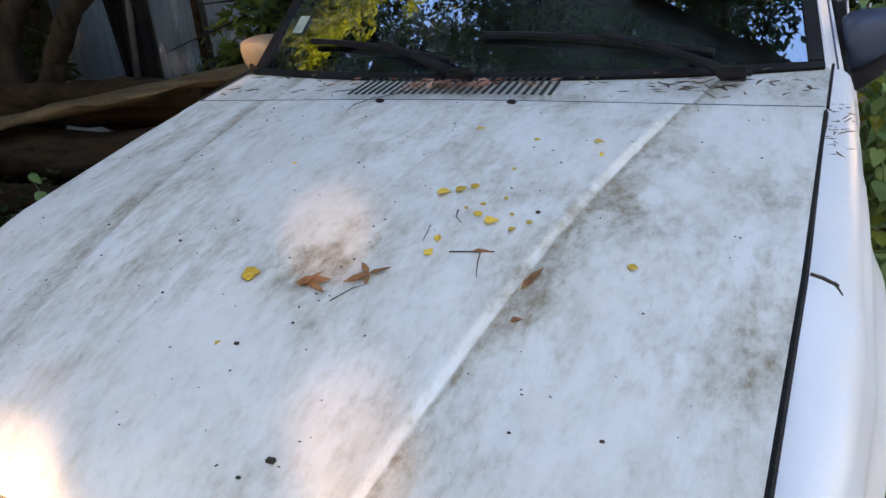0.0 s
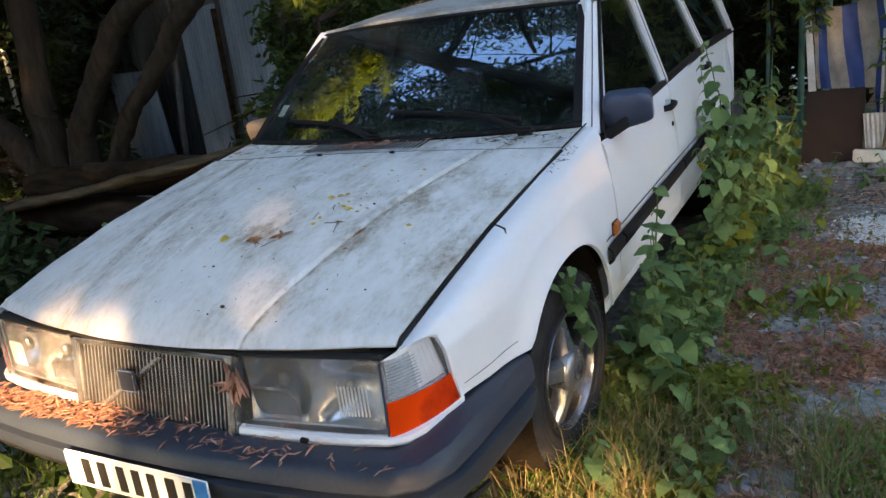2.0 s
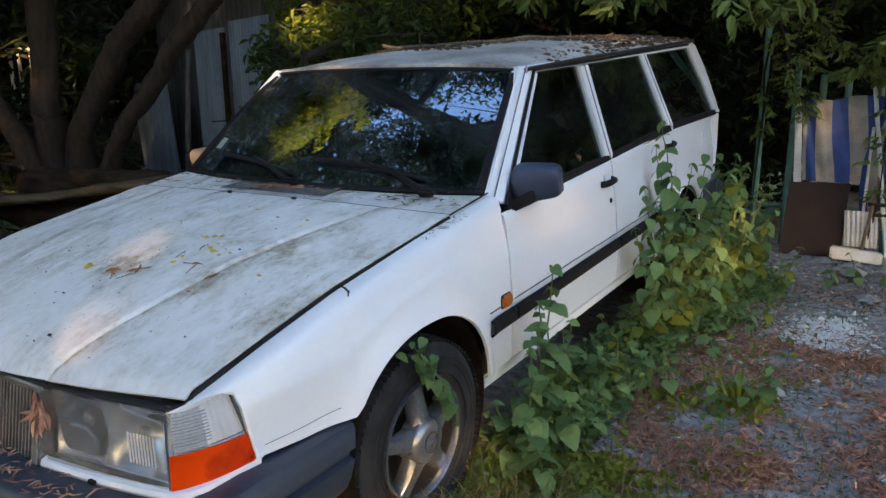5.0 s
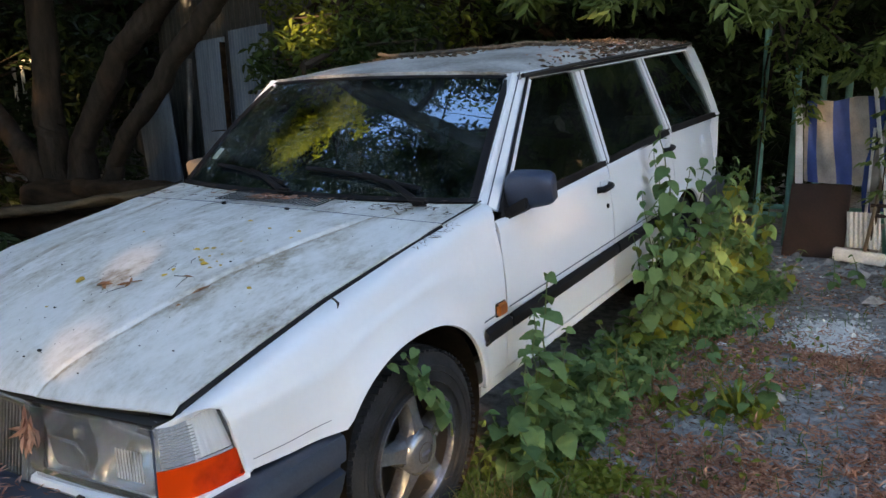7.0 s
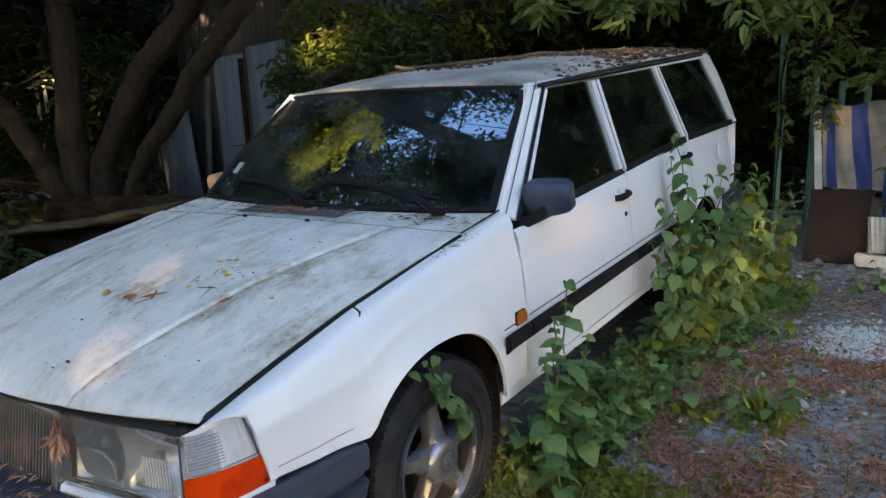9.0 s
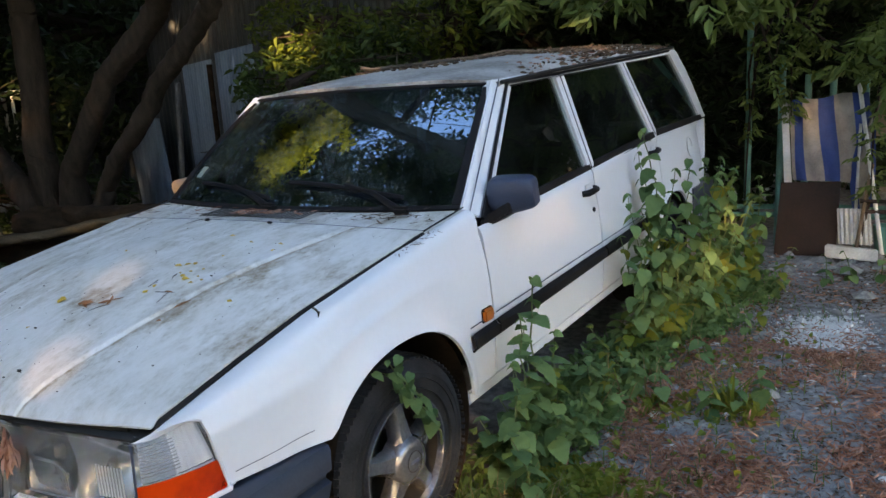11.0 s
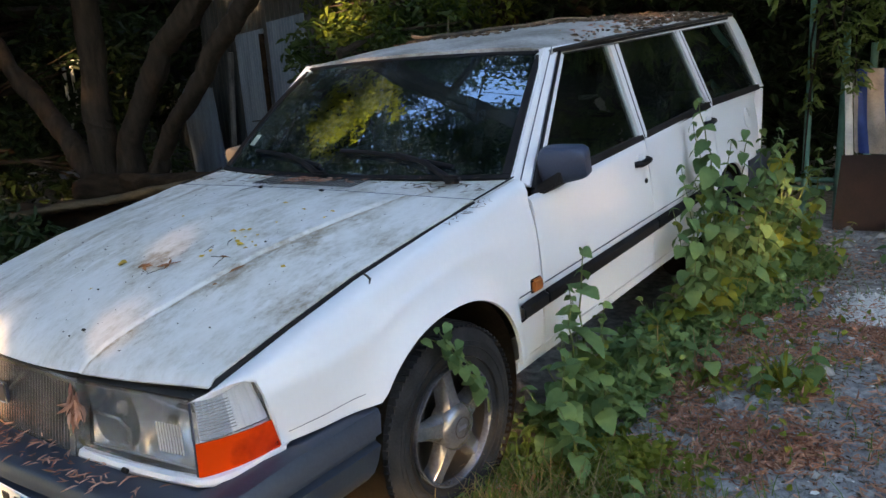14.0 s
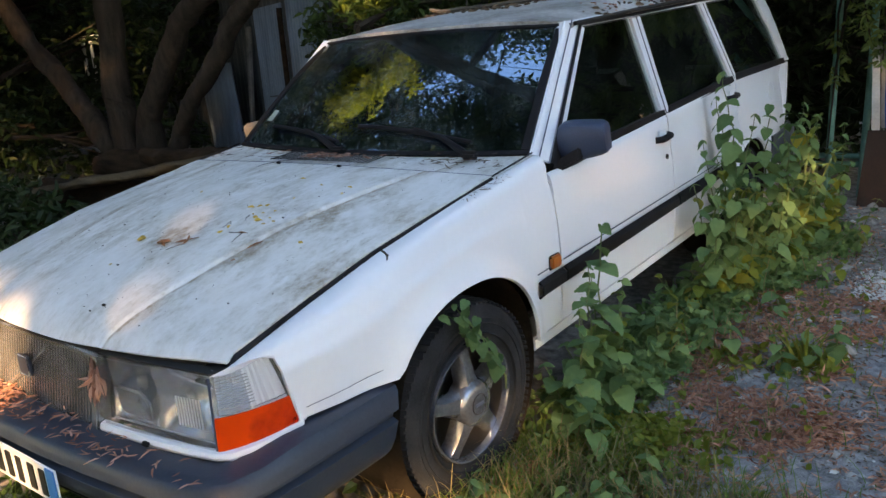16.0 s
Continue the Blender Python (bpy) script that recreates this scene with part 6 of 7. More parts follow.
def stones(name, label, C, size, material, seed):
    q = np.random.default_rng(seed)
    ico = [(0, 0, 1), (0.9, 0, 0.2), (0.3, 0.85, 0.25), (-0.75, 0.5, 0.2), (-0.7, -0.55, 0.25), (0.3, -0.85, 0.2), (0, 0, -0.6)]
    fc = [(0, 1, 2), (0, 2, 3), (0, 3, 4), (0, 4, 5), (0, 5, 1), (6, 2, 1), (6, 3, 2), (6, 4, 3), (6, 5, 4), (6, 1, 5)]
    V, F = [], []
    for c in C:
        a, sz = q.uniform(0, 6.28), size * q.lognormal(0, 0.5)
        ca, sa = math.cos(a), math.sin(a)
        b = len(V)
        sx, sy, sz2 = sz * q.uniform(0.7, 1.3), sz * q.uniform(0.7, 1.3), sz * q.uniform(0.35, 0.8)
        for x, y, z in ico:
            x, y = x * sx * q.uniform(0.8, 1.2), y * sy * q.uniform(0.8, 1.2)
            V.append((c[0] + ca * x - sa * y, c[1] + sa * x + ca * y, c[2] + z * sz2))
        F += [(i + b, j + b, k + b) for i, j, k in fc]
    me = bpy.data.meshes.new(name)
    me.from_pydata(V, [], F)
    me.materials.append(material)
    return tagged(new(name, me), label, "stones", kind="stuff")


stones("gravel", "grey gravel of the yard", strewn(15000, 0.9, 3.6, -0.5, 5.2, 15, 0.7), 0.0075, PEBBLE, 1)
stones("gravel", "loose pale stones on the yard", strewn(420, 0.9, 3.0, 0.2, 5.0, 16, 0.0, 0.006), 0.010, CHALK, 2)
stones("gravel", "larger dusty stones lying on the yard", strewn(46, 0.95, 2.6, 0.3, 4.6, 36, 0.0, 0.006), 0.023, PEBBLE, 5)
q = np.random.default_rng(8)
C = np.stack([1.70 + q.normal(0, 0.095, 3600), 3.36 + q.normal(0, 0.15, 3600), np.zeros(3600)], 1)
C[:, 2] = [ground_z(x, y) + 0.001 for x, y, _ in C]
stones("plaster_rubble", "patch of white plaster crumbs on the ground", C, 0.0062, CHALK, 3)
C = np.stack([1.75 + q.normal(0, 0.4, 130), 4.85 + q.normal(0, 0.12, 130), np.zeros(130)], 1)
C[:, 2] = [ground_z(x, y) for x, y, _ in C]
stones("rubble", "broken stones at the foot of the rusty sheet", C, 0.028, PEBBLE, 4)


# ---- junk leaning on the green fence ----
TEAL = surface("flaking green paint", (0.05, 0.17, 0.14), (0.12, 0.30, 0.25), 0.6, 12, 90, bump=0.3)
RUST = surface("brown rust", (0.012, 0.007, 0.006), (0.034, 0.017, 0.012), 0.85, 6, 70, bump=0.4)
BLUECLOTH = surface("blue tarp stripe", (0.008, 0.032, 0.14), (0.020, 0.060, 0.23), 0.7, 9, 120, bump=0.3)
GREYCLOTH = surface("grey tarp stripe", (0.16, 0.15, 0.14), (0.34, 0.31, 0.27), 0.8, 9, 120, bump=0.3)
WHITEW = surface("dirty white paint", (0.42, 0.42, 0.41), (0.72, 0.72, 0.70), 0.6, 7, 80, bump=0.15)
WOOD = surface("grey brown wood", (0.085, 0.055, 0.035), (0.22, 0.16, 0.10), 0.85, 6, 60, bump=0.5, stretch=(4, 4, 0.5))
PLY = surface("tan plywood", (0.16, 0.11, 0.07), (0.30, 0.22, 0.14), 0.8, 5, 60, bump=0.2)
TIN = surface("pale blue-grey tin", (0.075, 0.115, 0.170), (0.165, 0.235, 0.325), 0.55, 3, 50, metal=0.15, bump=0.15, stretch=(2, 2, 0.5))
# Darker copy of TIN: shade at the back is put into the colour.
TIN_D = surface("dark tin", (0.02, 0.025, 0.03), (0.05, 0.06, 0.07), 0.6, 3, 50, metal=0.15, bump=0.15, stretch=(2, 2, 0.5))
POSTM = surface("grey weathered post", (0.06, 0.065, 0.07), (0.14, 0.15, 0.16), 0.9, 6, 60, bump=0.3, spec=0.1)
CONCRETE = surface("pale block wall", (0.26, 0.25, 0.20), (0.46, 0.44, 0.36), 0.9, 2.5, 40, bump=0.3)
LOGM = surface("brown log", (0.010, 0.007, 0.005), (0.045, 0.030, 0.020), 0.95, 6, 50, bump=0.8, stretch=(0.6, 3, 3), spec=0.06)


PALEW = surface("weathered timber", (0.035, 0.026, 0.016), (0.13, 0.095, 0.058), 0.95, 6, 50, bump=0.8, stretch=(0.6, 3, 3), spec=0.1)


def pole(name, a, b, r, material, label, category, parent=None, n=8):
    bm = tube([a, Vector(a).lerp(Vector(b), 0.5), b], r, n)
    if parent:
        return part(name, bm, material, parent)
    return tagged(part(name, bm, material), label, category)


def slab(name, pts, vec, material, label, category, bevel=0.004):
    return tagged(part(name, prism(pts, vec, bevel), material), label, category)


fence = thing("green_fence", "flaking green tubular fence behind the junk", "fence")
for x, top in ((0.97, 1.75), (1.19, 1.45), (1.36, 1.32), (1.52, 1.36), (1.72, 1.30), (2.16, 1.02)):
    part("post", tube([(x - 0.015, 5.30, 0.05), (x, 5.30, top * 0.6), (x + 0.01, 5.29, top)], 0.024, 10), TEAL, fence)
for z in (0.36, 0.30):
    part("rail", tube([(0.80, 5.33, z), (1.5, 5.33, z + 0.01), (2.2, 5.33, z)], 0.02, 8), TEAL, fence)
slab("rusty_sheet", [(1.205, 4.98, 0.075), (1.60, 4.98, 0.085), (1.615, 5.05, 0.595), (1.235, 5.05, 0.585)], (0, 0.006, 0), RUST, "rusty brown steel sheet leaning on the fence", "metal sheet", 0.002)
# striped tarp: one mesh per stripe, rippled
tarp = thing("striped_tarp", "blue and grey striped tarp draped over the fence", "tarp")
for k, (a, b) in enumerate(((1.258, 1.284), (1.284, 1.346), (1.346, 1.452), (1.452, 1.552), (1.552, 1.662), (1.662, 1.752))):
    P = []
    for j in range(7):
        x = a + (b - a) * j / 6
        u = (x - 1.258) / 0.494
        top, low = 1.145 + 0.045 * u + 0.008 * math.sin(11 * u), 0.60 - 0.02 * u
        P.append([(x + 0.055 * v + 0.006 * math.sin(5 * v + 7 * u), 5.10 + 0.014 * math.sin(13 * u + 2 * v) - 0.03 * v + 0.006 * math.sin(31 * u - 6 * v), top + (low - top) * v) for v in np.linspace(0, 1, 14)])
    part("stripe", sheet(P, 0.003), BLUECLOTH if k % 2 else GREYCLOTH, tarp)
# the corner folded back over itself
for k, (a, b) in enumerate(((0.0, 0.32), (0.32, 0.72), (0.72, 1.0))):
    P = []
    for u in np.linspace(a, b, 6):
        x0, x1 = 1.775 + 0.03 * u, 1.690 + 0.14 * u
        z0, z1 = 1.06 - 0.10 * u * (1 - u), 0.40 + 0.03 * u
        P.append([(x0 + (x1 - x0) * v - 0.055 * math.sin(math.pi * v) * (1 - u), 5.055 - 0.02 * v + 0.016 * math.sin(9 * u + 3 * v), z0 + (z1 - z0) * v) for v in np.linspace(0, 1, 14)])
    part("fold", sheet(P, 0.003), BLUECLOTH if k % 2 == 0 else GREYCLOTH, tarp)
slab("white_plank", [(1.250, 5.085, 0.58), (1.300, 5.085, 0.58), (1.262, 5.095, 1.14), (1.220, 5.095, 1.14)], (0, 0.02, 0), WHITEW, "flaking white plank beside the striped tarp", "plank")
# ribbed pale offcuts and white block
P = [[(1.60 + 0.20 * u + 0.02 * v, 4.98 - 0.03 * v + 0.008 * math.sin(u * 44), 0.42 - 0.24 * v) for v in np.linspace(0, 1, 4)] for u in np.linspace(0, 1, 29)]
tagged(part("ribbed_sheet", sheet(P, 0.003), WHITEW), "ribbed white plastic sheet leaning on the fence", "plastic sheet")
slab("white_block", [(1.545, 4.86, 0.10), (1.86, 4.86, 0.085), (1.86, 4.86, 0.16), (1.545, 4.86, 0.185)], (0, 0.07, 0), WHITEW, "chipped white block on the ground", "block", 0.01)
pole("grey_pole", (1.70, 5.03, 1.27), (1.885, 4.95, 0.09), 0.014, WHITEW, "pale metal pole leaning on the fence", "pole")
pole("grey_pole", (1.72, 5.05, 0.98), (1.71, 5.0, 0.20), 0.010, WHITEW, "thin pale pole behind the ribbed sheet", "pole")
pole("dark_stake", (1.80, 5.0, 0.72), (1.72, 4.90, 0.09), 0.012, WOOD, "dark wooden stake leaning on the fence", "stake")
slab("plywood_board", [(1.80, 5.16, 0.885), (2.15, 5.16, 0.89), (2.15, 5.17, 1.20), (1.80, 5.17, 1.19)], (0, 0.012, 0), PLY, "tan plywood board fixed between posts", "board")
slab("white_plank", [(1.945, 5.14, 0.10), (2.065, 5.14, 0.10), (2.075, 5.15, 0.93), (1.985, 5.15, 0.93)], (0, 0.018, 0), WHITEW, "tall white plank under the plywood board", "plank")
slab("rusty_post", [(2.075, 5.12, 0.09), (2.13, 5.12, 0.09), (2.135, 5.13, 1.6), (2.085, 5.13, 1.6)], (0, 0.05, 0), RUST, "rusty brown steel post", "post")
slab("white_post", [(2.00, 5.22, 1.18), (2.075, 5.22, 1.18), (2.09, 5.23, 1.95), (2.02, 5.23, 1.95)], (0, 0.03, 0), WHITEW, "white post rising above the board", "post")
slab("white_plank", [(1.80, 5.16, 0.09), (1.98, 5.16, 0.09), (1.98, 5.16, 0.15), (1.80, 5.16, 0.15)], (0, 0.03, 0), WHITEW, "short white plank lying at the fence", "plank")
frame_ob = thing("trestle", "rusty trestle frame standing at the fence", "frame")
for a, b in (((1.73, 4.95, 0.09), (1.79, 4.99, 0.48)), ((2.14, 4.99, 1.20), (2.25, 4.93, 0.07)), ((1.76, 4.97, 0.405), (2.24, 4.96, 0.40)), ((1.74, 4.96, 0.475), (2.22, 4.97, 0.47)), ((1.80, 4.93, 0.11), (2.27, 4.93, 0.10))):
    part("bar", tube([a, Vector(a).lerp(Vector(b), 0.5), b], 0.014, 6), RUST, frame_ob)
tub = tagged(part("teal_tub", lathe([(0.0, 0.0), (0.07, 0.0), (0.085, 0.18), (0.08, 0.18), (0.066, 0.01), (0.0, 0.01)], 20, (1.90, 5.05, 0.12), "z"), TEAL), "small teal plastic tub behind the frame", "tub")
for x, y, w in ((1.90, 4.80, 0.07), (2.02, 4.79, 0.06), (2.12, 4.84, 0.05)):
    tagged(part("brick", box((x, y, 0.095), (w, 0.06, 0.045), 0.012, Euler((0, 0, x * 7)).to_matrix().to_4x4()), PLY), "broken brick on the ground", "brick", "broken bricks")
pole("rail_pole", (2.20, 5.0, 0.885), (3.6, 5.0, 0.95), 0.02, PLY, "horizontal wooden rail past the frame", "rail")
# block wall in the sun, past the fence
wall = tagged(part("wall_back", prism([(2.6, 7.1, 0.0), (9.5, 6.9, 0.0), (9.5, 6.9, 1.9), (2.6, 7.1, 1.9)], (0, 0.2, 0)), CONCRETE), "pale block wall in evening sun", "wall", kind="structure")

# ---- tin fence and timber on the far side of the car ----


def tin(a, b, z0, z1, material, label, wave=0.055, amp=0.009, back=0.0, slant=0.0):
    a, b = Vector((*a, 0)), Vector((*b, 0))
    d = b - a
    nrm = Vector((d.y, -d.x, 0)).normalized()
    n = int(d.length / wave * 6)
    P = [[tuple(a + d * (i / n) + d.normalized() * (slant * v) + nrm * (amp * math.sin(2 * math.pi * i / 6)) + Vector((back * v, back * v, z0 + (z1 - z0) * v))) for v in (0, 0.34, 0.67, 1.0)] for i in range(n + 1)]
    return tagged(part("corrugated_sheet", sheet(P, 0.003), material), label, "metal sheet", "corrugated fence sheets")


tin((-3.18, 4.02), (-2.35, 3.64), 0.25, 1.84, TIN, "pale blue-grey corrugated sheet in the fence", 0.076, 0.011)
tin((-4.16, 4.48), (-3.3, 4.08), 0.25, 1.80, TIN, "blue-grey corrugated sheet in the fence", 0.076, 0.011)
tin((-6.6, 5.6), (-4.95, 4.82), 0.1, 1.30, TIN, "slanting bluish corrugated sheet behind the tree", 0.076, 0.010, 0.0, -0.32)
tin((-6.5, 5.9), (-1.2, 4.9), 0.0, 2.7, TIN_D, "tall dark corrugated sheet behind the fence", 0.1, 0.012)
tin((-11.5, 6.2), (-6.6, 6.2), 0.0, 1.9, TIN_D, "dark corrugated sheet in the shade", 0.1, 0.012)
pole("fence_post", (-4.72, 4.68, 0.05), (-4.48, 4.66, 1.65), 0.030, POSTM, "pale fence post between corrugated sheets", "post")
pole("fence_post", (-3.28, 4.02, 0.05), (-3.27, 4.02, 1.75), 0.025, LOGM, "dark fence post between corrugated sheets", "post")
for k, (a, b, r) in enumerate((((-1.60, 2.55, 0.80), (-4.75, 2.15, 0.36), 0.10), ((-1.75, 2.75, 0.62), (-4.6, 2.9, 0.50), 0.13), ((-1.8, 2.45, 0.42), (-4.9, 2.5, 0.30), 0.14), ((-1.7, 2.2, 0.17), (-4.4, 2.1, 0.14), 0.14), ((-1.8, 2.85, 0.18), (-4.8, 2.9, 0.16), 0.15), ((-1.75, 3.05, 0.45), (-4.2, 3.3, 0.42), 0.12), ((-1.9, 2.5, 0.68), (-3.6, 2.7, 0.64), 0.07))):
    gg = random.Random(k)
    pts = [Vector(a).lerp(Vector(b), f / 40) + noise.noise_vector(Vector((f * 0.12, k * 3.0, 1.0))) * (0.05 if k else 0.02) for f in range(41)]
    bm = tube(pts, [r * (1 + 0.12 * noise.noise((f * 0.3, k * 5.0, 0))) for f in range(41)], 20, flat=0.34 if k == 0 else 1.0)
    for v in bm.verts:
        v.co += noise.noise_vector(Vector((v.co.x * 3, v.co.y * 16, v.co.z * 16))) * 0.022
    tagged(part("log", bm, PALEW if k == 0 else LOGM), "old brown log on a pile beside the car" if k else "long weathered timber resting on the log pile", "log", "log pile")
# half-hidden junk among the stems
old_frame = thing("window_frame", "old grey window frame standing behind the tree", "frame")
for a, b in (((-6.99, 4.2, 0.10), (-6.97, 4.22, 1.72)), ((-6.57, 4.2, 0.10), (-6.55, 4.22, 1.70)), ((-6.98, 4.2, 1.70), (-6.55, 4.2, 1.70)), ((-6.98, 4.2, 1.12), (-6.56, 4.2, 1.10)), ((-6.77, 4.2, 1.12), (-6.76, 4.2, 1.70))):
    part("bar", tube([a, Vector(a).lerp(Vector(b), 0.5), b], 0.022, 4), WHITEW, old_frame)

# ---- things lying on the car ----
YELLOW = surface("yellow leaf", (0.48, 0.28, 0.03), (0.68, 0.43, 0.05), 0.6, 40, 150, bump=0.2, per_object=0.2)
DRYL = surface("dry orange leaf", (0.20, 0.075, 0.025), (0.42, 0.18, 0.07), 0.75, 30, 120, bump=0.2, per_object=0.25)
TWIG = surface("dark twig", (0.02, 0.016, 0.012), (0.07, 0.055, 0.04), 0.9, 30, 120, bump=0.2)


def fallen(x, y, length, turn, material, label, narrow=0.5, z=None):
    gg = random.Random(int(x * 1000) + int(y * 7000))
    bm = bmesh.new()
    outline = [(0, 0), (0.25, narrow * 0.5), (0.6, narrow * 0.45), (1, 0), (0.6, -narrow * 0.4), (0.25, -narrow * 0.5)]
    ring = []
    for u, v in outline:
        px = x + length * (u * math.cos(turn) - v * math.sin(turn))
        py = y + length * (u * math.sin(turn) + v * math.cos(turn))
        ring.append((px, py, (hood_z(px, py) if z is None else z) + 0.003 + abs(v) * length * 0.25 + gg.uniform(0, 0.003)))
    lo = [bm.verts.new(p) for p in ring]
    hi = [bm.verts.new((p[0], p[1], p[2] + 0.0012)) for p in ring]
    for a, b in (((0, 1, 2, 3), 1), ((0, 3, 4, 5), 1)):
        bm.faces.new([lo[i] for i in a][::-1])
        bm.faces.new([hi[i] for i in a])
    for i in range(6):
        bm.faces.new((lo[i], lo[(i + 1) % 6], hi[(i + 1) % 6], hi[i]))
    return tagged(part("fallen_leaf", bm, material), label, "leaf", "leaves on the hood")


def twig(pts, r, label, dark=True):
    return tagged(part("twig", tube(pts, [r, r * 0.9, r * 0.6][:len(pts)] + [r * 0.5] * max(0, len(pts) - 3), 6), TWIG if dark else WOOD), label, "twig")


for x, y, size, turn in ((-0.02, 0.43, 0.045, 0.4), (0.19, 0.69, 0.035, 0.2), (0.22, 0.70, 0.03, 0.9), (0.25, 0.715, 0.028, 2.2), (0.30, 0.62, 0.034, 0.5), (0.29, 0.635, 0.026, 2.6), (0.345, 0.605, 0.02, 1.0), (0.37, 0.63, 0.018, 2.0),
                         (0.245, 0.525, 0.026, 1.3), (0.25, 0.56, 0.022, 1.9), (0.155, 0.95, 0.028, 0.3), (0.285, 0.91, 0.018, 0.7), (0.39, 0.93, 0.026, 0.1), (0.415, 0.87, 0.015, 1.0), (0.29, 0.79, 0.014, 2.0), (0.525, 0.58, 0.022, 0.3), (0.275, 0.67, 0.014, 0.5), (0.31, 0.69, 0.014, 1.5), (0.0, 0.42, 0.03, 2.0), (-0.145, 0.76, 0.016, 0.4), (0.03, 0.30, 0.014, 1.0), (0.26, 0.65, 0.012, 2.2), (0.33, 0.65, 0.012, 0.1)):
    fallen(x, y, size * 0.7, turn, YELLOW, "small faded yellow leaf lying on the hood", 0.75)
for x, y, size, turn, w in ((0.08, 0.43, 0.07, 0.35, 0.3), (0.09, 0.425, 0.05, 1.1, 0.3), (0.10, 0.435, 0.05, -0.4, 0.25), (0.18, 0.47, 0.045, 0.6, 0.3), (0.18, 0.47, 0.04, 2.4, 0.3), (0.18, 0.47, 0.05, 3.9, 0.28), (0.18, 0.47, 0.035, 5.0, 0.3), (0.31, 0.55, 0.04, 0.2, 0.25), (0.40, 0.50, 0.07, 1.25, 0.22), (0.405, 0.44, 0.022, 0.2, 0.6)):
    fallen(x, y, size * 0.75, turn, DRYL, "dry orange-brown leaf lying on the hood", w)


def on_hood(pts, lift=0.004):
    return [Vector((x, y, hood_z(x, y) + lift)) for x, y in pts]


for pts, r in (([(0.275, 0.545), (0.305, 0.552), (0.34, 0.56)], 0.003), ([(0.32, 0.555), (0.325, 0.53), (0.335, 0.50)], 0.0025), ([(0.15, 0.41), (0.17, 0.44), (0.19, 0.455)], 0.002), ([(0.22, 0.60), (0.225, 0.56)], 0.002), ([(0.245, 0.65), (0.25, 0.63), (0.265, 0.615)], 0.003), ([(-0.19, 1.17), (-0.205, 1.10), (-0.20, 1.06)], 0.003), ([(-0.12, 1.24), (-0.16, 1.19), (-0.19, 1.16)], 0.003)):
    twig(on_hood(pts, 0.002), r * 0.36, "thin dark twig lying on the hood")
twig([(0.752, 0.665, 0.852), (0.768, 0.660, 0.850), (0.786, 0.648, 0.848)], 0.0045, "dark curled twig caught in the hood gap")
twig([(0.780, 0.655, 0.848), (0.790, 0.640, 0.838), (0.793, 0.622, 0.822)], 0.0042, "dark curled twig caught in the hood gap")
for x, y, r in ((0.21, 0.17, 0.008), (0.18, 0.145, 0.004), (0.56, 0.30, 0.004), (0.37, 0.67, 0.005), (0.06, 0.31, 0.005), (0.46, 0.28, 0.003), (0.12, 0.36, 0.003), (-0.2, 0.5, 0.004)):
    tagged(part("seed", box((x, y, hood_z(x, y) + 0.003), (r * 1.5, r * 1.1, r * 0.8), r * 0.25), TWIG), "small dark seed lying on the hood", "seed", "seeds on the hood")

# needles and crumbs on cowl, bumper, roof
def scatter(n, x0, x1, y0, y1, zf, seed, squeeze=1.0):
    q = np.random.default_rng(seed)
    u = q.uniform(0, 1, n) ** squeeze
    X, Y = x0 + (x1 - x0) * u, q.uniform(y0, y1, n)
    return np.stack([X, Y, [zf(a, b) for a, b in zip(X, Y)]], 1)


def needles(name, label, C, size, material, seed, narrow=0.14):
    D = np.random.default_rng(seed).normal(size=(len(C), 3)) * np.array([1, 1, 0.10])
    return tagged(leaf_cloud(name, C, size, material, None, seed, D=D, narrow=narrow, open_shafts=False), label, "debris", kind="stuff")


def cowl_z(x, y):
    return hood_z(x, y) + 0.003


needles("needle_litter", "brown needles heaped on the cowl vent", np.concatenate([scatter(70, -0.16, 0.06, 1.255, 1.335, cowl_z, 51), scatter(22, -0.4, 0.2, 1.26, 1.35, cowl_z, 52)]), 0.030, LITTER, 51)
needles("needle_litter", "dark needles strewn along the cowl", np.concatenate([scatter(34, 0.25, 0.72, 1.22, 1.40, cowl_z, 53), scatter(26, -0.72, -0.3, 1.22, 1.38, cowl_z, 54), scatter(26, 0.42, 0.60, 1.24, 1.33, cowl_z, 55)]), 0.042, CRUMB, 53, 0.06)
needles("lichen_crumbs", "dark crumbs on the hood", scatter(150, -0.68, 0.68, 0.15, 1.2, cowl_z, 56), 0.005, TWIG, 56, 0.5)
needles("needle_litter", "dark needles on the fender top", np.array([(x, y, lerp(GAP_Z, y) - 0.012) for x, y in zip(0.782 + rng.normal(0, 0.009, 34), 1.15 + rng.normal(0, 0.07, 34))]), 0.022, CRUMB, 57, 0.07)


def ledge_z(x, y):
    return 0.503 + random.Random(int(x * 9999)).uniform(0, 0.012)


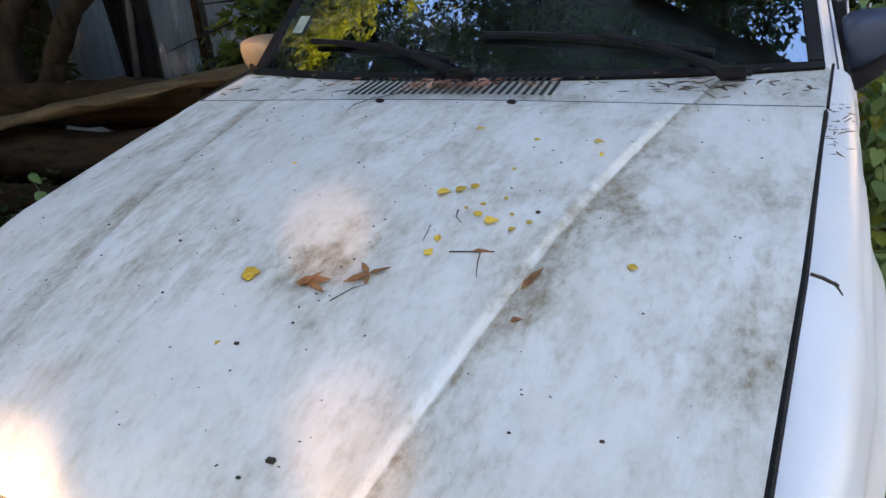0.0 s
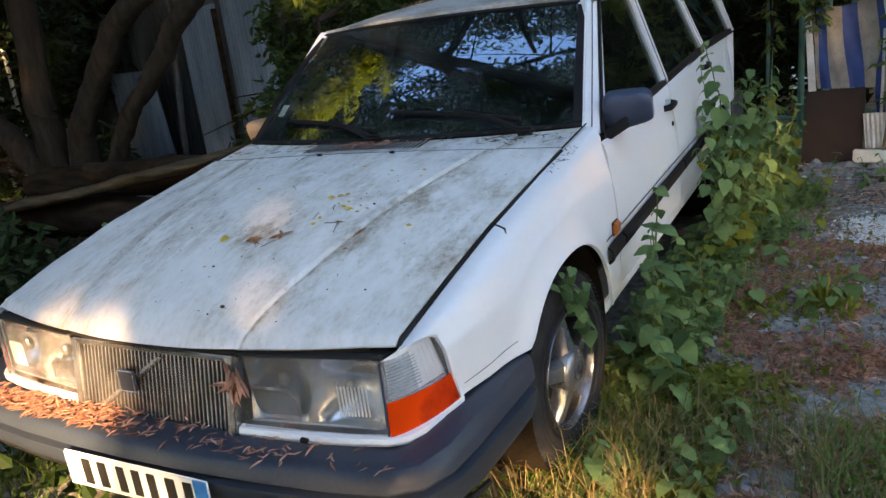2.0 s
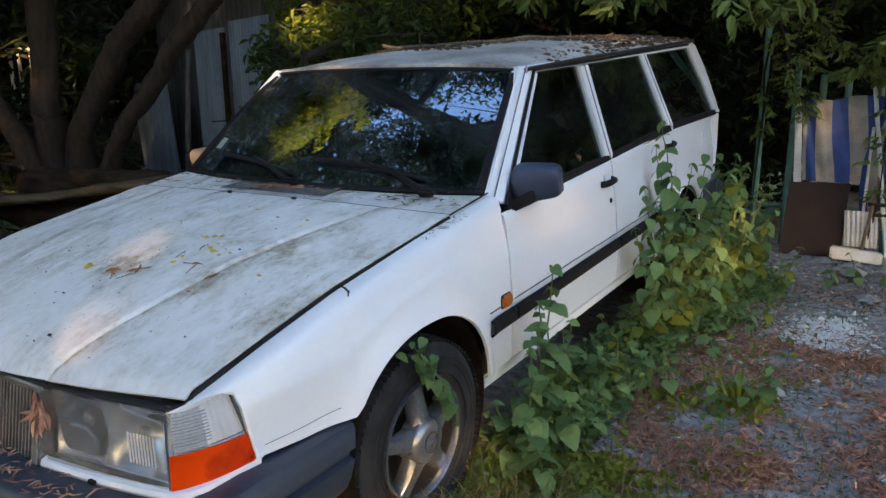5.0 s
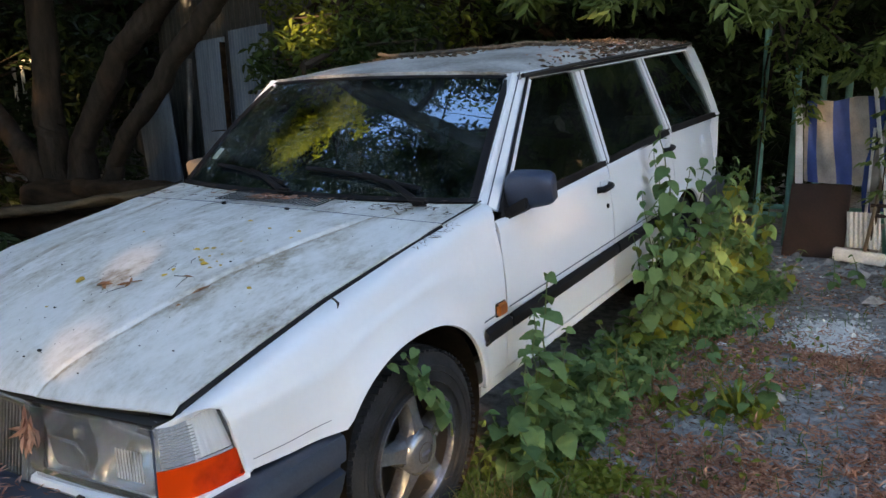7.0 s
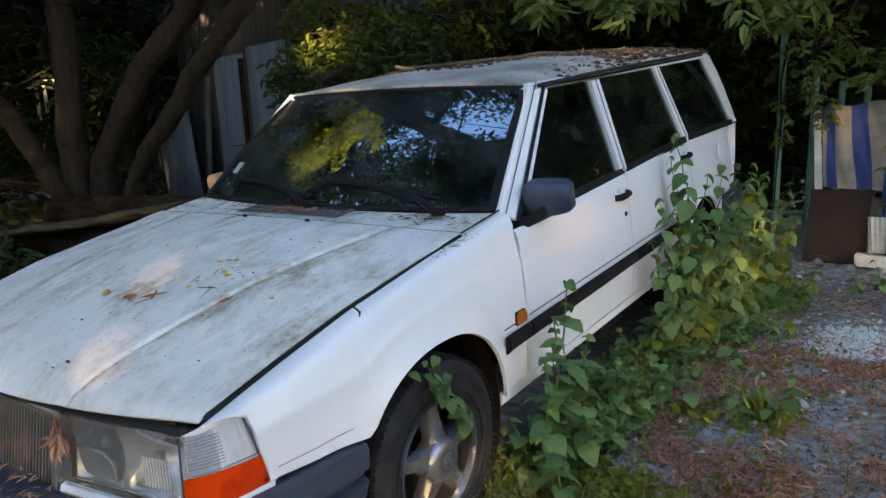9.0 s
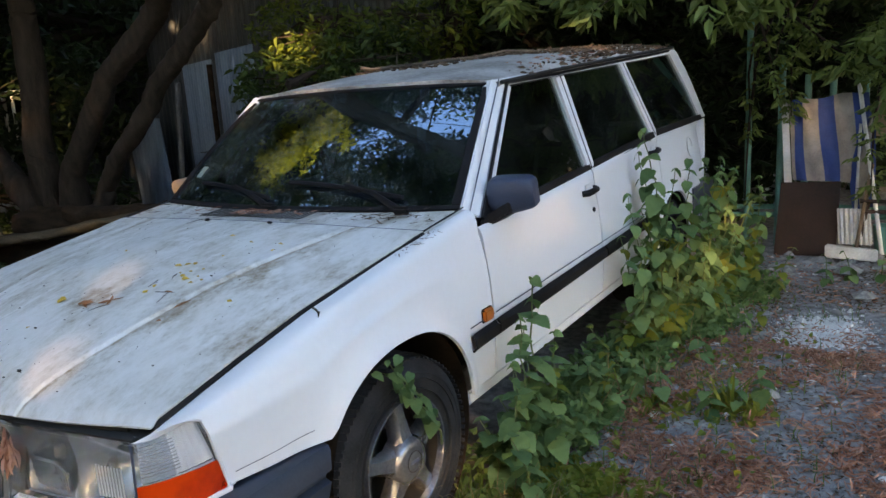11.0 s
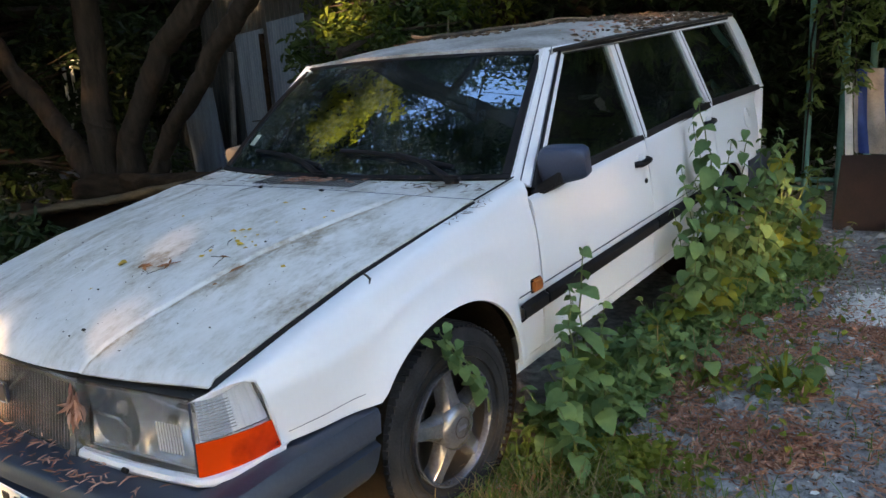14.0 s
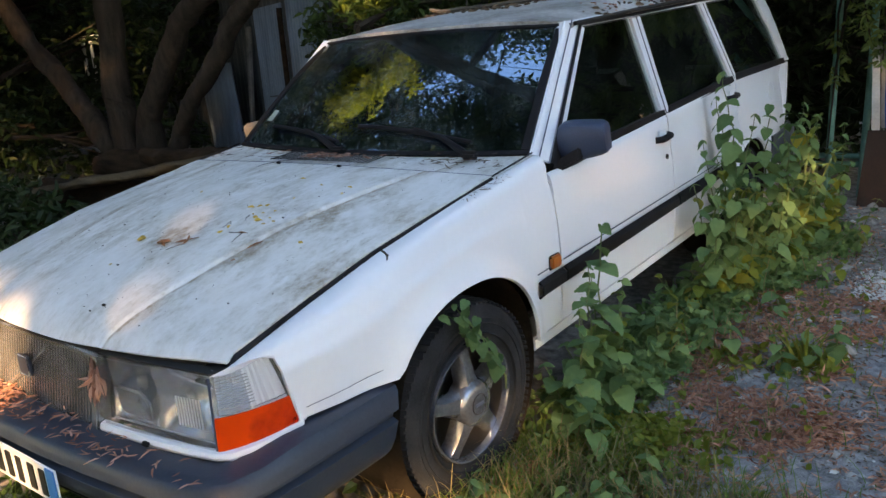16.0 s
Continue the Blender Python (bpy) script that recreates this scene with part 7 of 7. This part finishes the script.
needles("needle_litter", "orange needles heaped on the bumper", np.concatenate([scatter(900, -0.72, -0.12, -0.03, 0.055, ledge_z, 58), scatter(190, -0.2, 0.5, -0.04, 0.05, ledge_z, 59, 1.6), scatter(16, 0.4, 0.75, 0.0, 0.05, ledge_z, 60)]), 0.034, LITTER, 58, 0.085)
C = np.stack([0.310 + rng.normal(0, 0.010, 24), 0.058 + rng.normal(0, 0.005, 24), rng.uniform(0.61, 0.675, 24)], 1)
tagged(leaf_cloud("dry_leaves", C, 0.055, LITTER, None, 61, D=rng.normal(size=(24, 3)) * np.array([0.45, 0.2, 0.5]) + np.array([0, -0.15, -0.8]), narrow=0.2, open_shafts=False), "orange dry leaves hanging beside the grille", "leaves", kind="stuff")


def roof_z(x, y):
    e = top_z(y) + 0.024
    return e + (lerp(ROOF_M, y) - e) * (1 - abs(x / 0.66) ** 4.0) + 0.004


needles("leaf_litter", "brown dry leaves strewn on the car roof", np.concatenate([scatter(80, -0.5, 0.5, 2.7, 4.45, roof_z, 62), scatter(110, 0.45, 0.64, 2.4, 4.45, roof_z, 63), scatter(140, -0.6, 0.3, 3.2, 4.4, roof_z, 64)]), 0.030, LITTER, 62, 0.22)
needles("leaf_mould", "dark rotted leaves matted on the car roof", np.concatenate([scatter(2200, -0.62, 0.62, 3.0, 4.45, roof_z, 66), scatter(260, -0.45, 0.15, 2.35, 3.0, roof_z, 67), scatter(120, 0.56, 0.65, 2.2, 4.4, roof_z, 68)]), 0.036, CRUMB, 66, 0.35)
def on_roof(pts):
    return [(x, y, roof_z(x, y) + h) for x, y, h in pts]
twig(on_roof([(-0.40, 2.46, 0.030), (-0.34, 2.47, 0.012), (-0.20, 2.56, 0.008), (-0.02, 2.60, 0.014), (0.12, 2.74, 0.010), (0.20, 2.92, 0.024), (0.30, 3.05, 0.012)]), 0.011, "pale crooked stick lying on the car roof", False)
twig(on_roof([(-0.30, 2.50, 0.008), (-0.10, 2.54, 0.006), (0.10, 2.62, 0.010)]), 0.014, "dark rotten stick lying on the car roof")
twig(on_roof([(-0.22, 2.52, 0.01), (-0.22, 2.53, 0.05), (-0.215, 2.53, 0.085)]), 0.004, "short dark twig standing up from the roof litter")
